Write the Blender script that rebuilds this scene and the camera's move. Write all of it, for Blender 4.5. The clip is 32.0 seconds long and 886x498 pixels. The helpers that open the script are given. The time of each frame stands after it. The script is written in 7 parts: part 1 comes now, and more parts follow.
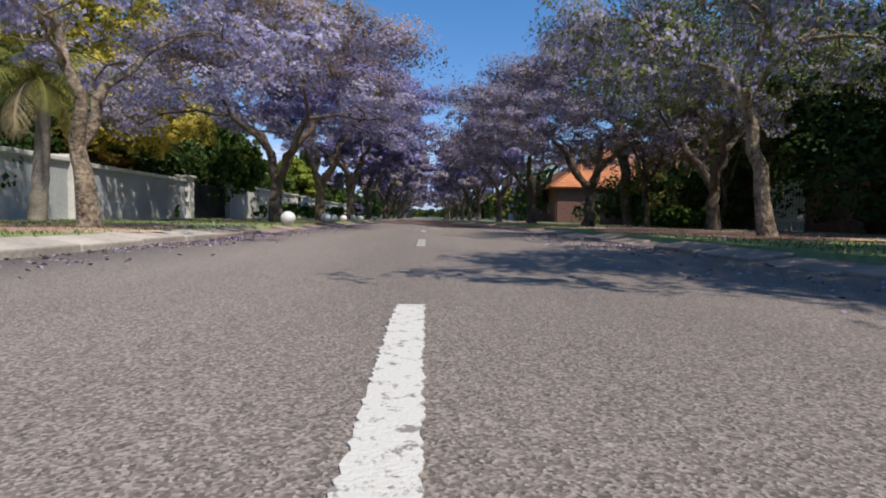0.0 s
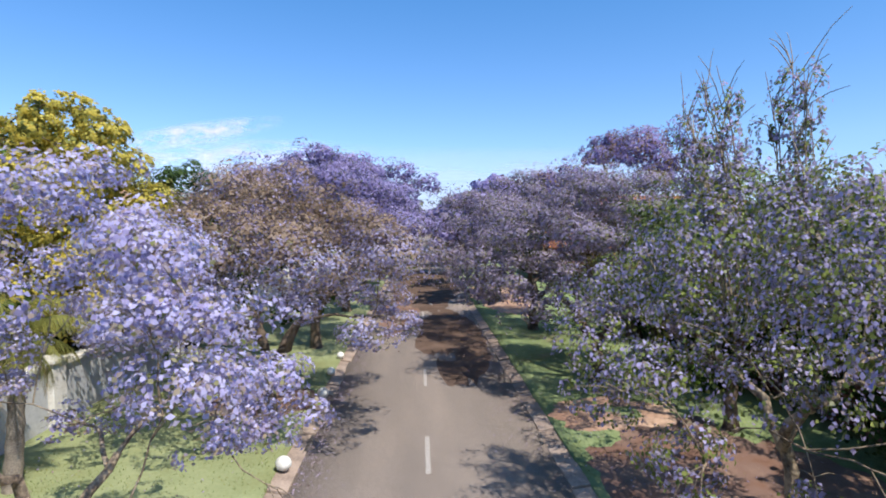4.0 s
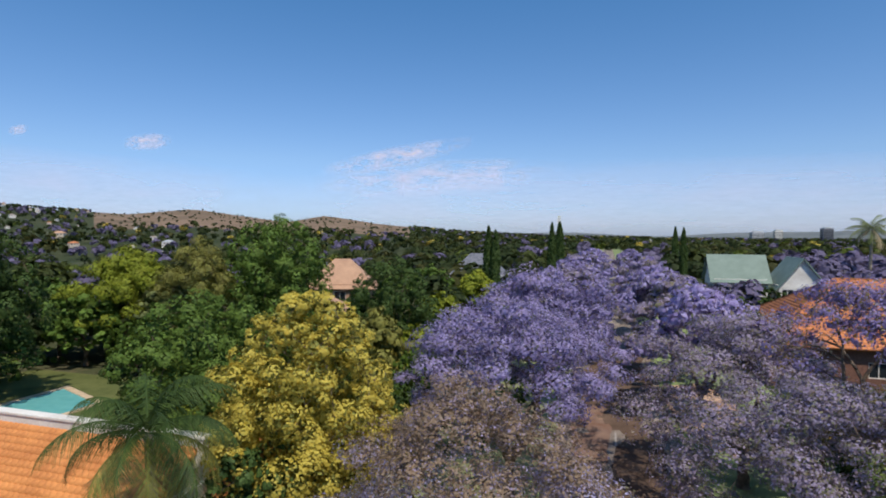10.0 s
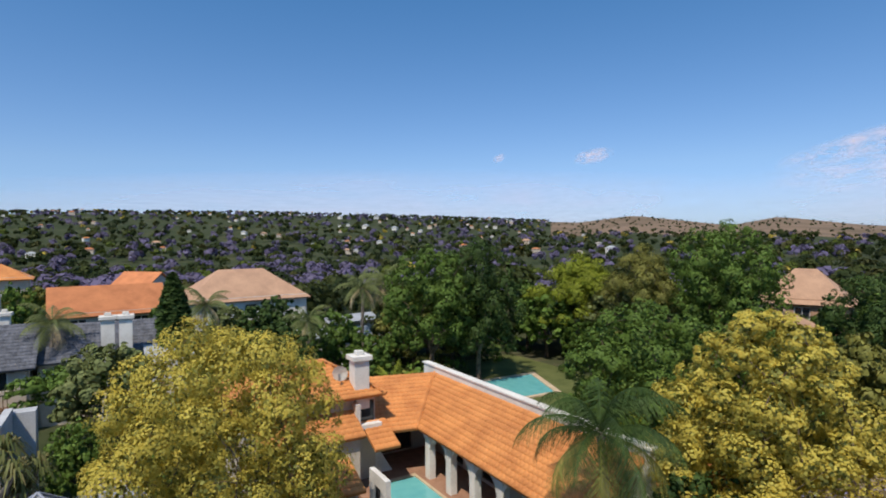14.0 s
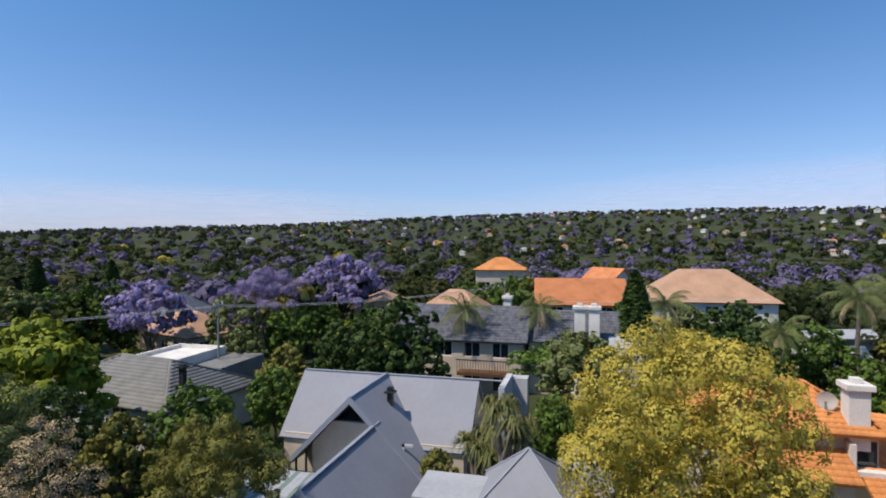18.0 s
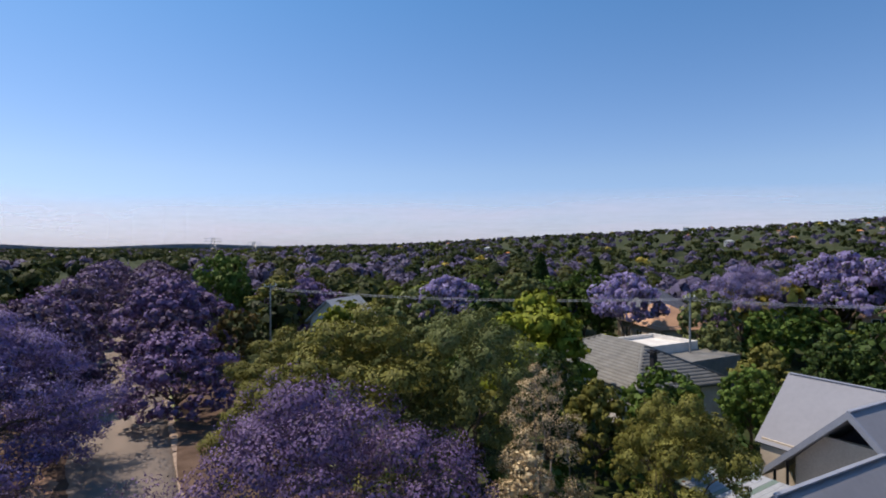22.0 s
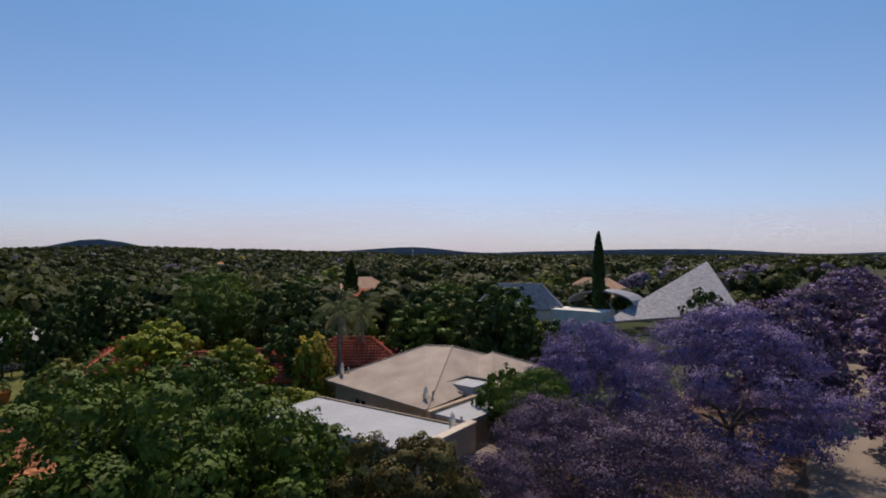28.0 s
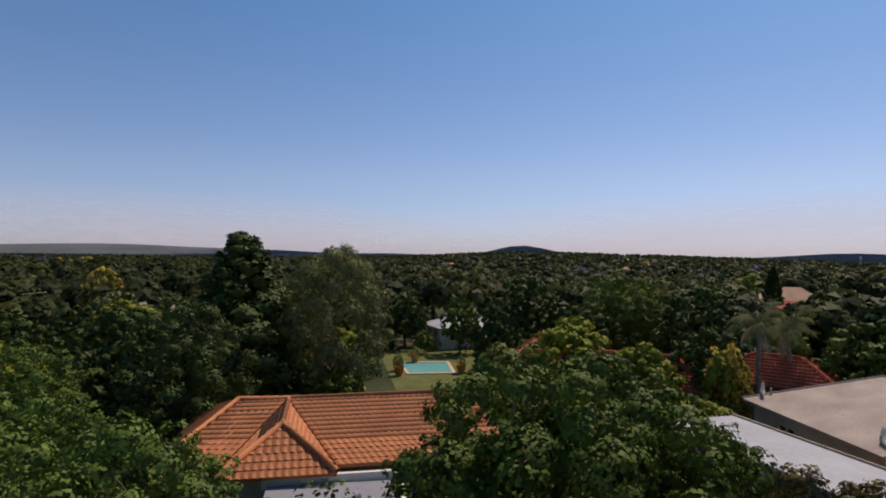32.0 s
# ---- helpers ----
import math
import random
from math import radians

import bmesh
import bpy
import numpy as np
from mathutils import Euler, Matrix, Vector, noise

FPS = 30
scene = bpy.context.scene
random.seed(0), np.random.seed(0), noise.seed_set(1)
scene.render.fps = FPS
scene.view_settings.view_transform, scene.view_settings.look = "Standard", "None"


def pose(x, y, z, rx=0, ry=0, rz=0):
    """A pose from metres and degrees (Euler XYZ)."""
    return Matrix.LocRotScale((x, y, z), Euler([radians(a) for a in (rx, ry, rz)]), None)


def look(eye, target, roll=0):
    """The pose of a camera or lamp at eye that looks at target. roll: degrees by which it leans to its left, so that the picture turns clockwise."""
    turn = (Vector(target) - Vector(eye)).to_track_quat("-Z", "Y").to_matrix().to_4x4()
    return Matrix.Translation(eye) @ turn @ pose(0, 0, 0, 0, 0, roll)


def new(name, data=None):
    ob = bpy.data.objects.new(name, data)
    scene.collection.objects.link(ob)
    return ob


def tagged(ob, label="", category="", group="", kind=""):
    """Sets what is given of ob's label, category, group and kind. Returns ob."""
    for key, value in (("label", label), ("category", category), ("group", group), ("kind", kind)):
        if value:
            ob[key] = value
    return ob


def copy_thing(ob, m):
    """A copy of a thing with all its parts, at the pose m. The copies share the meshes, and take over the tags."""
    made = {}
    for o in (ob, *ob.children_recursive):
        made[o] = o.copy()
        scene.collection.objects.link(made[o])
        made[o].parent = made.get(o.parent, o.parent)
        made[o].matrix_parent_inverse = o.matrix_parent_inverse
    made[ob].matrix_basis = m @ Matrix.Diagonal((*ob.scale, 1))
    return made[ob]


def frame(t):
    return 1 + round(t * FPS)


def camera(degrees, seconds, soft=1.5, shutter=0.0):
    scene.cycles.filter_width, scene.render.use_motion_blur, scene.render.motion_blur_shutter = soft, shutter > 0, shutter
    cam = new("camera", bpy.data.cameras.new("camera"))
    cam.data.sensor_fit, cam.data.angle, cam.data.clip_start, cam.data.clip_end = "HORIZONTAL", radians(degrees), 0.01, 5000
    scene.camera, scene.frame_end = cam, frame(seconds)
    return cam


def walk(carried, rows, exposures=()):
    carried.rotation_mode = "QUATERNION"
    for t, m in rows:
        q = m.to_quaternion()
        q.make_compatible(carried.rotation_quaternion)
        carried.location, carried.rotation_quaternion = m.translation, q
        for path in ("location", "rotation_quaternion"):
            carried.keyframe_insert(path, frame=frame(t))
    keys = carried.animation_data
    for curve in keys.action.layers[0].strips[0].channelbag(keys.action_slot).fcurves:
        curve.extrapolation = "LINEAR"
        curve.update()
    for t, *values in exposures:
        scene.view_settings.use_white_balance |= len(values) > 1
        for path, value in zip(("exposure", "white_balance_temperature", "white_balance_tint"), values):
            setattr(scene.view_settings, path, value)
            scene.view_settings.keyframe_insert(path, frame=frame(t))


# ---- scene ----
cam = camera(77.3, 32.0, soft=1.9)
PATH = [
    (0.0, 0.001, -0.084, 0.329, 86.77, -1.00, -1.76),
    (0.5, 0.017, 0.015, 0.667, 86.65, -0.73, -1.68),
    (1.0, 0.009, 0.201, 1.207, 86.51, -0.73, -1.90),
    (1.5, -0.026, 0.412, 1.798, 86.33, -0.67, -2.17),
    (2.0, -0.075, 0.608, 2.402, 86.30, -0.64, -2.34),
    (2.5, -0.100, 0.781, 3.060, 86.32, -0.63, -2.49),
    (3.0, -0.130, 0.922, 3.769, 86.53, -0.46, -2.60),
    (3.5, -0.170, 0.972, 4.531, 86.80, -0.52, -2.51),
    (4.0, -0.236, 0.956, 5.285, 87.06, -0.18, -2.39),
    (4.5, -0.334, 0.870, 5.985, 87.15, -0.12, -2.04),
    (6.5, -0.511, 0.426, 8.873, 89.36, -1.19, -1.95),
    (7.0, -0.412, 0.445, 9.598, 89.01, -1.25, -1.80),
    (7.5, -0.337, 0.489, 10.353, 88.75, -1.03, -1.71),
    (8.0, -0.301, 0.534, 10.864, 88.55, -0.80, -1.42),
    (8.5, -0.371, 0.504, 10.958, 88.28, -0.79, 0.66),
    (9.0, -0.426, 0.466, 10.946, 88.13, -0.59, 6.29),
    (9.5, -0.522, 0.463, 10.965, 88.46, -0.41, 11.70),
    (10.0, -0.600, 0.473, 11.005, 88.58, -0.28, 16.54),
    (10.5, -0.668, 0.513, 11.051, 88.79, -0.21, 22.00),
    (11.0, -0.684, 0.530, 11.108, 88.65, -0.15, 27.11),
    (11.5, -0.732, 0.530, 11.148, 88.70, -0.05, 32.72),
    (12.0, -0.779, 0.519, 11.187, 88.81, 0.05, 37.83),
    (12.5, -0.827, 0.499, 11.183, 88.84, 0.16, 43.75),
    (13.0, -0.870, 0.506, 11.185, 89.11, 0.17, 48.74),
    (13.5, -0.916, 0.509, 11.211, 89.21, 0.32, 54.52),
    (14.0, -0.943, 0.502, 11.246, 89.20, 0.53, 59.75),
    (14.5, -0.946, 0.478, 11.305, 89.60, 0.62, 65.43),
    (16.5, -1.118, 0.286, 11.437, 89.16, -0.10, 88.01),
    (17.0, -1.137, 0.294, 11.412, 89.17, -0.06, 93.16),
    (17.5, -1.174, 0.317, 11.351, 89.11, -0.04, 99.29),
    (18.0, -1.191, 0.327, 11.304, 89.28, 0.10, 104.69),
    (18.5, -1.241, 0.371, 11.239, 89.26, 0.18, 110.70),
    (19.0, -1.258, 0.415, 11.170, 89.20, 0.36, 116.23),
    (19.5, -1.299, 0.462, 11.051, 89.30, 0.33, 122.46),
    (20.0, -1.320, 0.504, 10.931, 89.30, 0.29, 127.91),
    (20.5, -1.320, 0.524, 10.766, 89.33, 0.34, 134.14),
    (21.0, -1.324, 0.533, 10.641, 89.65, 0.17, 139.54),
    (21.5, -1.350, 0.553, 10.537, 89.63, 0.16, 145.72),
    (22.0, -1.348, 0.579, 10.458, 89.75, 0.14, 151.22),
    (22.5, -1.351, 0.604, 10.380, 89.85, 0.04, 156.67),
    (23.0, -1.347, 0.650, 10.351, 89.94, 0.07, 162.87),
    (23.5, -1.346, 0.694, 10.353, 89.89, 0.04, 168.23),
    (24.0, -1.342, 0.727, 10.359, 90.04, 0.15, 173.72),
    (24.5, -1.349, 0.767, 10.357, 90.12, 0.09, 179.81),
    (25.0, -1.351, 0.803, 10.360, 90.13, 0.04, 185.13),
    (25.5, -1.359, 0.842, 10.338, 90.24, 0.15, 191.17),
    (27.5, -1.371, 0.980, 10.303, 90.49, 0.12, 213.59),
    (28.0, -1.383, 0.992, 10.338, 90.47, -0.05, 218.78),
    (28.5, -1.400, 0.998, 10.369, 90.52, -0.11, 224.40),
    (29.0, -1.402, 1.013, 10.396, 90.48, -0.11, 229.25),
    (29.5, -1.401, 1.036, 10.428, 90.52, -0.16, 234.77),
    (30.0, -1.406, 1.054, 10.448, 90.68, -0.14, 239.45),
    (30.5, -1.403, 1.097, 10.428, 90.68, -0.28, 244.71),
    (31.0, -1.403, 1.130, 10.384, 90.83, -0.47, 249.39),
    (31.5, -1.422, 1.172, 10.313, 90.87, -0.66, 254.28),
    (32.0, -1.454, 1.185, 10.221, 90.82, -0.62, 258.91),
]
# seconds, stops, kelvin, tint
EXPOSURES = [(0.0, 0.15, 6300, 10), (0.5, 0.45, 6250, 10), (1.0, 0.8, 6200, 10), (1.6, 0.9, 5950, 10), (2.3, 1.0, 5750, 10), (3.0, 0.9, 5900, 10), (3.6, 0.75, 6150, 10), (4.0, 0.55, 6250, 10), (4.5, 0.42, 6250, 10),
             (6.5, 0.12, 6250, 10), (8.0, 0.0, 6500, 10), (14.0, 0.0, 6700, 10), (18.0, 0.1, 6750, 13), (21.0, 0.1, 6900, 15), (23.0, -0.04, 7150, 17), (25.0, -0.18, 7400, 18), (28.0, -0.28, 7500, 19), (32.0, -0.33, 7700, 22)]
walk(cam, [(t, pose(*p)) for t, *p in PATH], EXPOSURES)

# ---------------- light ----------------
SUN_YAW, SUN_ELEV = 218.0, 58.0          # degrees, yaw counted to the left from +y
sun_dir = Vector((-math.sin(radians(SUN_YAW)) * math.cos(radians(SUN_ELEV)),
                  math.cos(radians(SUN_YAW)) * math.cos(radians(SUN_ELEV)), math.sin(radians(SUN_ELEV))))
world = bpy.data.worlds.new("sky")
scene.world = world
world.use_nodes = True
wn = world.node_tree.nodes
sky = wn.new("ShaderNodeTexSky")
sky.sky_type = "NISHITA"
sky.sun_disc = False
sky.sun_elevation = radians(SUN_ELEV)
sky.sun_rotation = math.atan2(sun_dir.x, sun_dir.y)
sky.altitude = 1400.0
sky.air_density, sky.dust_density, sky.ozone_density = 1.0, 2.3, 2.2
tone = wn.new("ShaderNodeMix")
tone.data_type, tone.blend_type = "RGBA", "MULTIPLY"
tone.inputs[0].default_value = 1.0
tc_sky, sep, rise = (wn.new("ShaderNode" + k) for k in ("TexCoord", "SeparateXYZ", "ValToRGB"))
world.node_tree.links.new(tc_sky.outputs["Generated"], sep.inputs[0])
world.node_tree.links.new(sep.outputs["Z"], rise.inputs[0])
low, top = rise.color_ramp.elements
low.position, low.color = 0.0, (0.73, 0.86, 1.24, 1.0)
top.position, top.color = 0.42, (0.52, 1.0, 1.29, 1.0)
rise.color_ramp.elements.new(0.13).color = (0.83, 0.99, 1.20, 1.0)
world.node_tree.links.new(rise.outputs[0], tone.inputs[7])
world.node_tree.links.new(sky.outputs[0], tone.inputs[6])
world.node_tree.links.new(tone.outputs[2], wn["Background"].inputs[0])
wn["Background"].inputs[1].default_value = 0.12
sun = new("sun", bpy.data.lights.new("sun", "SUN"))
sun.data.energy, sun.data.angle, sun.data.color = 4.3, radians(0.55), (1.0, 0.92, 0.80)
sun.matrix_world = look((0, 0, 0), -sun_dir)


# ---------------- materials ----------------
def rgb(c):
    return (c[0], c[1], c[2], 1.0)


def mat(name, c1, c2=None, scale=2.0, rough=0.8, bump=0.15, metal=0.0, vary=0.0, fine=9.0, dist=0.02, spec=0.3):
    """A surface with two scales of variation between two colours and a fine relief."""
    m = bpy.data.materials.new(name)
    m.use_nodes = True
    nt = m.node_tree
    n, l = nt.nodes, nt.links
    bs = n["Principled BSDF"]
    tc = n.new("ShaderNodeTexCoord")
    a = n.new("ShaderNodeTexNoise")
    a.inputs["Scale"].default_value, a.inputs["Detail"].default_value = scale, 4.0
    b = n.new("ShaderNodeTexNoise")
    b.inputs["Scale"].default_value, b.inputs["Detail"].default_value = scale * fine, 3.0
    l.new(tc.outputs["Object"], a.inputs["Vector"])
    l.new(tc.outputs["Object"], b.inputs["Vector"])
    add = n.new("ShaderNodeMath")
    add.operation = "MULTIPLY_ADD"
    l.new(b.outputs[0], add.inputs[0])
    add.inputs[1].default_value = 0.6
    l.new(a.outputs[0], add.inputs[2])
    ramp = n.new("ShaderNodeValToRGB")
    c2 = c2 or tuple(x * 0.72 for x in c1)
    ramp.color_ramp.elements[0].position, ramp.color_ramp.elements[1].position = 0.55, 1.05
    ramp.color_ramp.elements[0].color, ramp.color_ramp.elements[1].color = rgb(c2), rgb(c1)
    l.new(add.outputs[0], ramp.inputs[0])
    col = ramp.outputs[0]
    if vary:
        inf = n.new("ShaderNodeObjectInfo")
        mr = n.new("ShaderNodeMapRange")
        mr.inputs["To Min"].default_value, mr.inputs["To Max"].default_value = 1 - vary, 1 + vary
        l.new(inf.outputs["Random"], mr.inputs[0])
        hs = n.new("ShaderNodeHueSaturation")
        l.new(mr.outputs[0], hs.inputs["Value"])
        l.new(col, hs.inputs["Color"])
        col = hs.outputs[0]
    l.new(col, bs.inputs["Base Color"])
    bs.inputs["Roughness"].default_value, bs.inputs["Metallic"].default_value = rough, metal
    bs.inputs["Specular IOR Level"].default_value = spec
    if bump:
        bp = n.new("ShaderNodeBump")
        bp.inputs["Strength"].default_value, bp.inputs["Distance"].default_value = bump, dist
        l.new(b.outputs[0], bp.inputs["Height"])
        l.new(bp.outputs[0], bs.inputs["Normal"])
    return m


def leaf_mat(name, stops, through_light=0.22, vary=0.12, rough=0.6, even=0.0, patch=0.7):
    """Foliage or blossom: each leaf takes a colour of its own from the stops [(position, colour), ...]."""
    mean = [sum(c[k] for _, c in stops) / len(stops) for k in range(3)]
    stops = [(p, tuple(c[k] + (mean[k] - c[k]) * even for k in range(3))) for p, c in stops]
    m = bpy.data.materials.new(name)
    m.use_nodes = True
    n, l = m.node_tree.nodes, m.node_tree.links
    bs, out = n["Principled BSDF"], n["Material Output"]
    geo = n.new("ShaderNodeNewGeometry")
    ramp = n.new("ShaderNodeValToRGB")
    els = ramp.color_ramp.elements
    els[0].position, els[0].color = stops[0][0], rgb(stops[0][1])
    els[1].position, els[1].color = stops[-1][0], rgb(stops[-1][1])
    for p, c in stops[1:-1]:
        els.new(p).color = rgb(c)
    l.new(geo.outputs["Random Per Island"], ramp.inputs[0])
    inf = n.new("ShaderNodeObjectInfo")
    tc = n.new("ShaderNodeTexCoord")
    big = n.new("ShaderNodeTexNoise")
    big.inputs["Scale"].default_value, big.inputs["Detail"].default_value = patch, 2.0
    l.new(tc.outputs["Object"], big.inputs["Vector"])
    s = n.new("ShaderNodeMath")
    s.operation = "ADD"
    l.new(inf.outputs["Random"], s.inputs[0])
    l.new(big.outputs[0], s.inputs[1])
    mr = n.new("ShaderNodeMapRange")
    mr.inputs["From Max"].default_value = 2.0
    mr.inputs["To Min"].default_value, mr.inputs["To Max"].default_value = 1 - 2 * vary, 1 + 2 * vary
    l.new(s.outputs[0], mr.inputs[0])
    hs = n.new("ShaderNodeHueSaturation")
    l.new(mr.outputs[0], hs.inputs["Value"])
    l.new(ramp.outputs[0], hs.inputs["Color"])
    l.new(hs.outputs[0], bs.inputs["Base Color"])
    bs.inputs["Roughness"].default_value = rough
    bs.inputs["Specular IOR Level"].default_value = 0.15
    tr = n.new("ShaderNodeBsdfTranslucent")
    l.new(hs.outputs[0], tr.inputs[0])
    mx = n.new("ShaderNodeMixShader")
    mx.inputs[0].default_value = through_light
    l.new(bs.outputs[0], mx.inputs[1])
    l.new(tr.outputs[0], mx.inputs[2])
    l.new(mx.outputs[0], out.inputs[0])
    return m


def ground_mat(name, colours, scale, bump=0.4, dist=0.03, rough=0.95):
    """Patches of several colours by a large noise, broken up by a fine one."""
    m = bpy.data.materials.new(name)
    m.use_nodes = True
    n, l = m.node_tree.nodes, m.node_tree.links
    bs = n["Principled BSDF"]
    tc = n.new("ShaderNodeTexCoord")
    a, b = n.new("ShaderNodeTexNoise"), n.new("ShaderNodeTexNoise")
    a.inputs["Scale"].default_value, a.inputs["Detail"].default_value, a.inputs["Roughness"].default_value = scale, 6.0, 0.6
    b.inputs["Scale"].default_value, b.inputs["Detail"].default_value = scale * 40, 4.0
    l.new(tc.outputs["Object"], a.inputs["Vector"])
    l.new(tc.outputs["Object"], b.inputs["Vector"])
    mix = n.new("ShaderNodeMath")
    mix.operation = "MULTIPLY_ADD"
    mix.inputs[1].default_value = 0.35
    l.new(b.outputs[0], mix.inputs[0])
    l.new(a.outputs[0], mix.inputs[2])
    ramp = n.new("ShaderNodeValToRGB")
    els = ramp.color_ramp.elements
    els[0].position, els[0].color = colours[0][0], rgb(colours[0][1])
    els[1].position, els[1].color = colours[-1][0], rgb(colours[-1][1])
    for p, c in colours[1:-1]:
        els.new(p).color = rgb(c)
    l.new(mix.outputs[0], ramp.inputs[0])
    l.new(ramp.outputs[0], bs.inputs["Base Color"])
    bs.inputs["Roughness"].default_value = rough
    bs.inputs["Specular IOR Level"].default_value = 0.1
    bp = n.new("ShaderNodeBump")
    bp.inputs["Strength"].default_value, bp.inputs["Distance"].default_value = bump, dist
    l.new(b.outputs[0], bp.inputs["Height"])
    l.new(bp.outputs[0], bs.inputs["Normal"])
    return m


def asphalt_mat():
    m = bpy.data.materials.new("asphalt")
    m.use_nodes = True
    n, l = m.node_tree.nodes, m.node_tree.links
    bs = n["Principled BSDF"]
    tc = n.new("ShaderNodeTexCoord")
    vor = n.new("ShaderNodeTexVoronoi")
    vor.inputs["Scale"].default_value = 165.0
    fine = n.new("ShaderNodeTexNoise")
    fine.inputs["Scale"].default_value, fine.inputs["Detail"].default_value = 90.0, 5.0
    big = n.new("ShaderNodeTexNoise")
    big.inputs["Scale"].default_value, big.inputs["Detail"].default_value = 0.55, 5.0
    mp = n.new("ShaderNodeMapping")
    mp.inputs["Scale"].default_value = (1.0, 0.16, 1.0)
    l.new(tc.outputs["Object"], mp.inputs[0])
    l.new(mp.outputs[0], big.inputs["Vector"])
    for t in (vor, fine):
        l.new(tc.outputs["Object"], t.inputs["Vector"])
    chips = n.new("ShaderNodeValToRGB")
    e = chips.color_ramp.elements
    e[0].position, e[0].color = 0.0, (0.07, 0.06, 0.053, 1)
    e[1].position, e[1].color = 1.0, (0.43, 0.37, 0.32, 1)
    e.new(0.5).color = (0.212, 0.175, 0.15, 1)
    l.new(vor.outputs["Color"], chips.inputs[0])
    wear = n.new("ShaderNodeValToRGB")
    w = wear.color_ramp.elements
    w[0].position, w[0].color = 0.3, (0.75, 0.74, 0.74, 1)
    w[1].position, w[1].color = 0.72, (1.22, 1.18, 1.14, 1)
    l.new(big.outputs[0], wear.inputs[0])
    mul = n.new("ShaderNodeMix")
    mul.data_type, mul.blend_type = "RGBA", "MULTIPLY"
    mul.inputs[0].default_value = 1.0
    l.new(chips.outputs[0], mul.inputs[6])
    l.new(wear.outputs[0], mul.inputs[7])
    l.new(mul.outputs[2], bs.inputs["Base Color"])
    bs.inputs["Roughness"].default_value = 0.85
    bs.inputs["Specular IOR Level"].default_value = 0.25
    bp = n.new("ShaderNodeBump")
    bp.inputs["Strength"].default_value, bp.inputs["Distance"].default_value = 0.55, 0.004
    ad = n.new("ShaderNodeMath")
    ad.operation = "ADD"
    l.new(vor.outputs["Distance"], ad.inputs[0])
    l.new(fine.outputs[0], ad.inputs[1])
    l.new(ad.outputs[0], bp.inputs["Height"])
    l.new(bp.outputs[0], bs.inputs["Normal"])
    return m


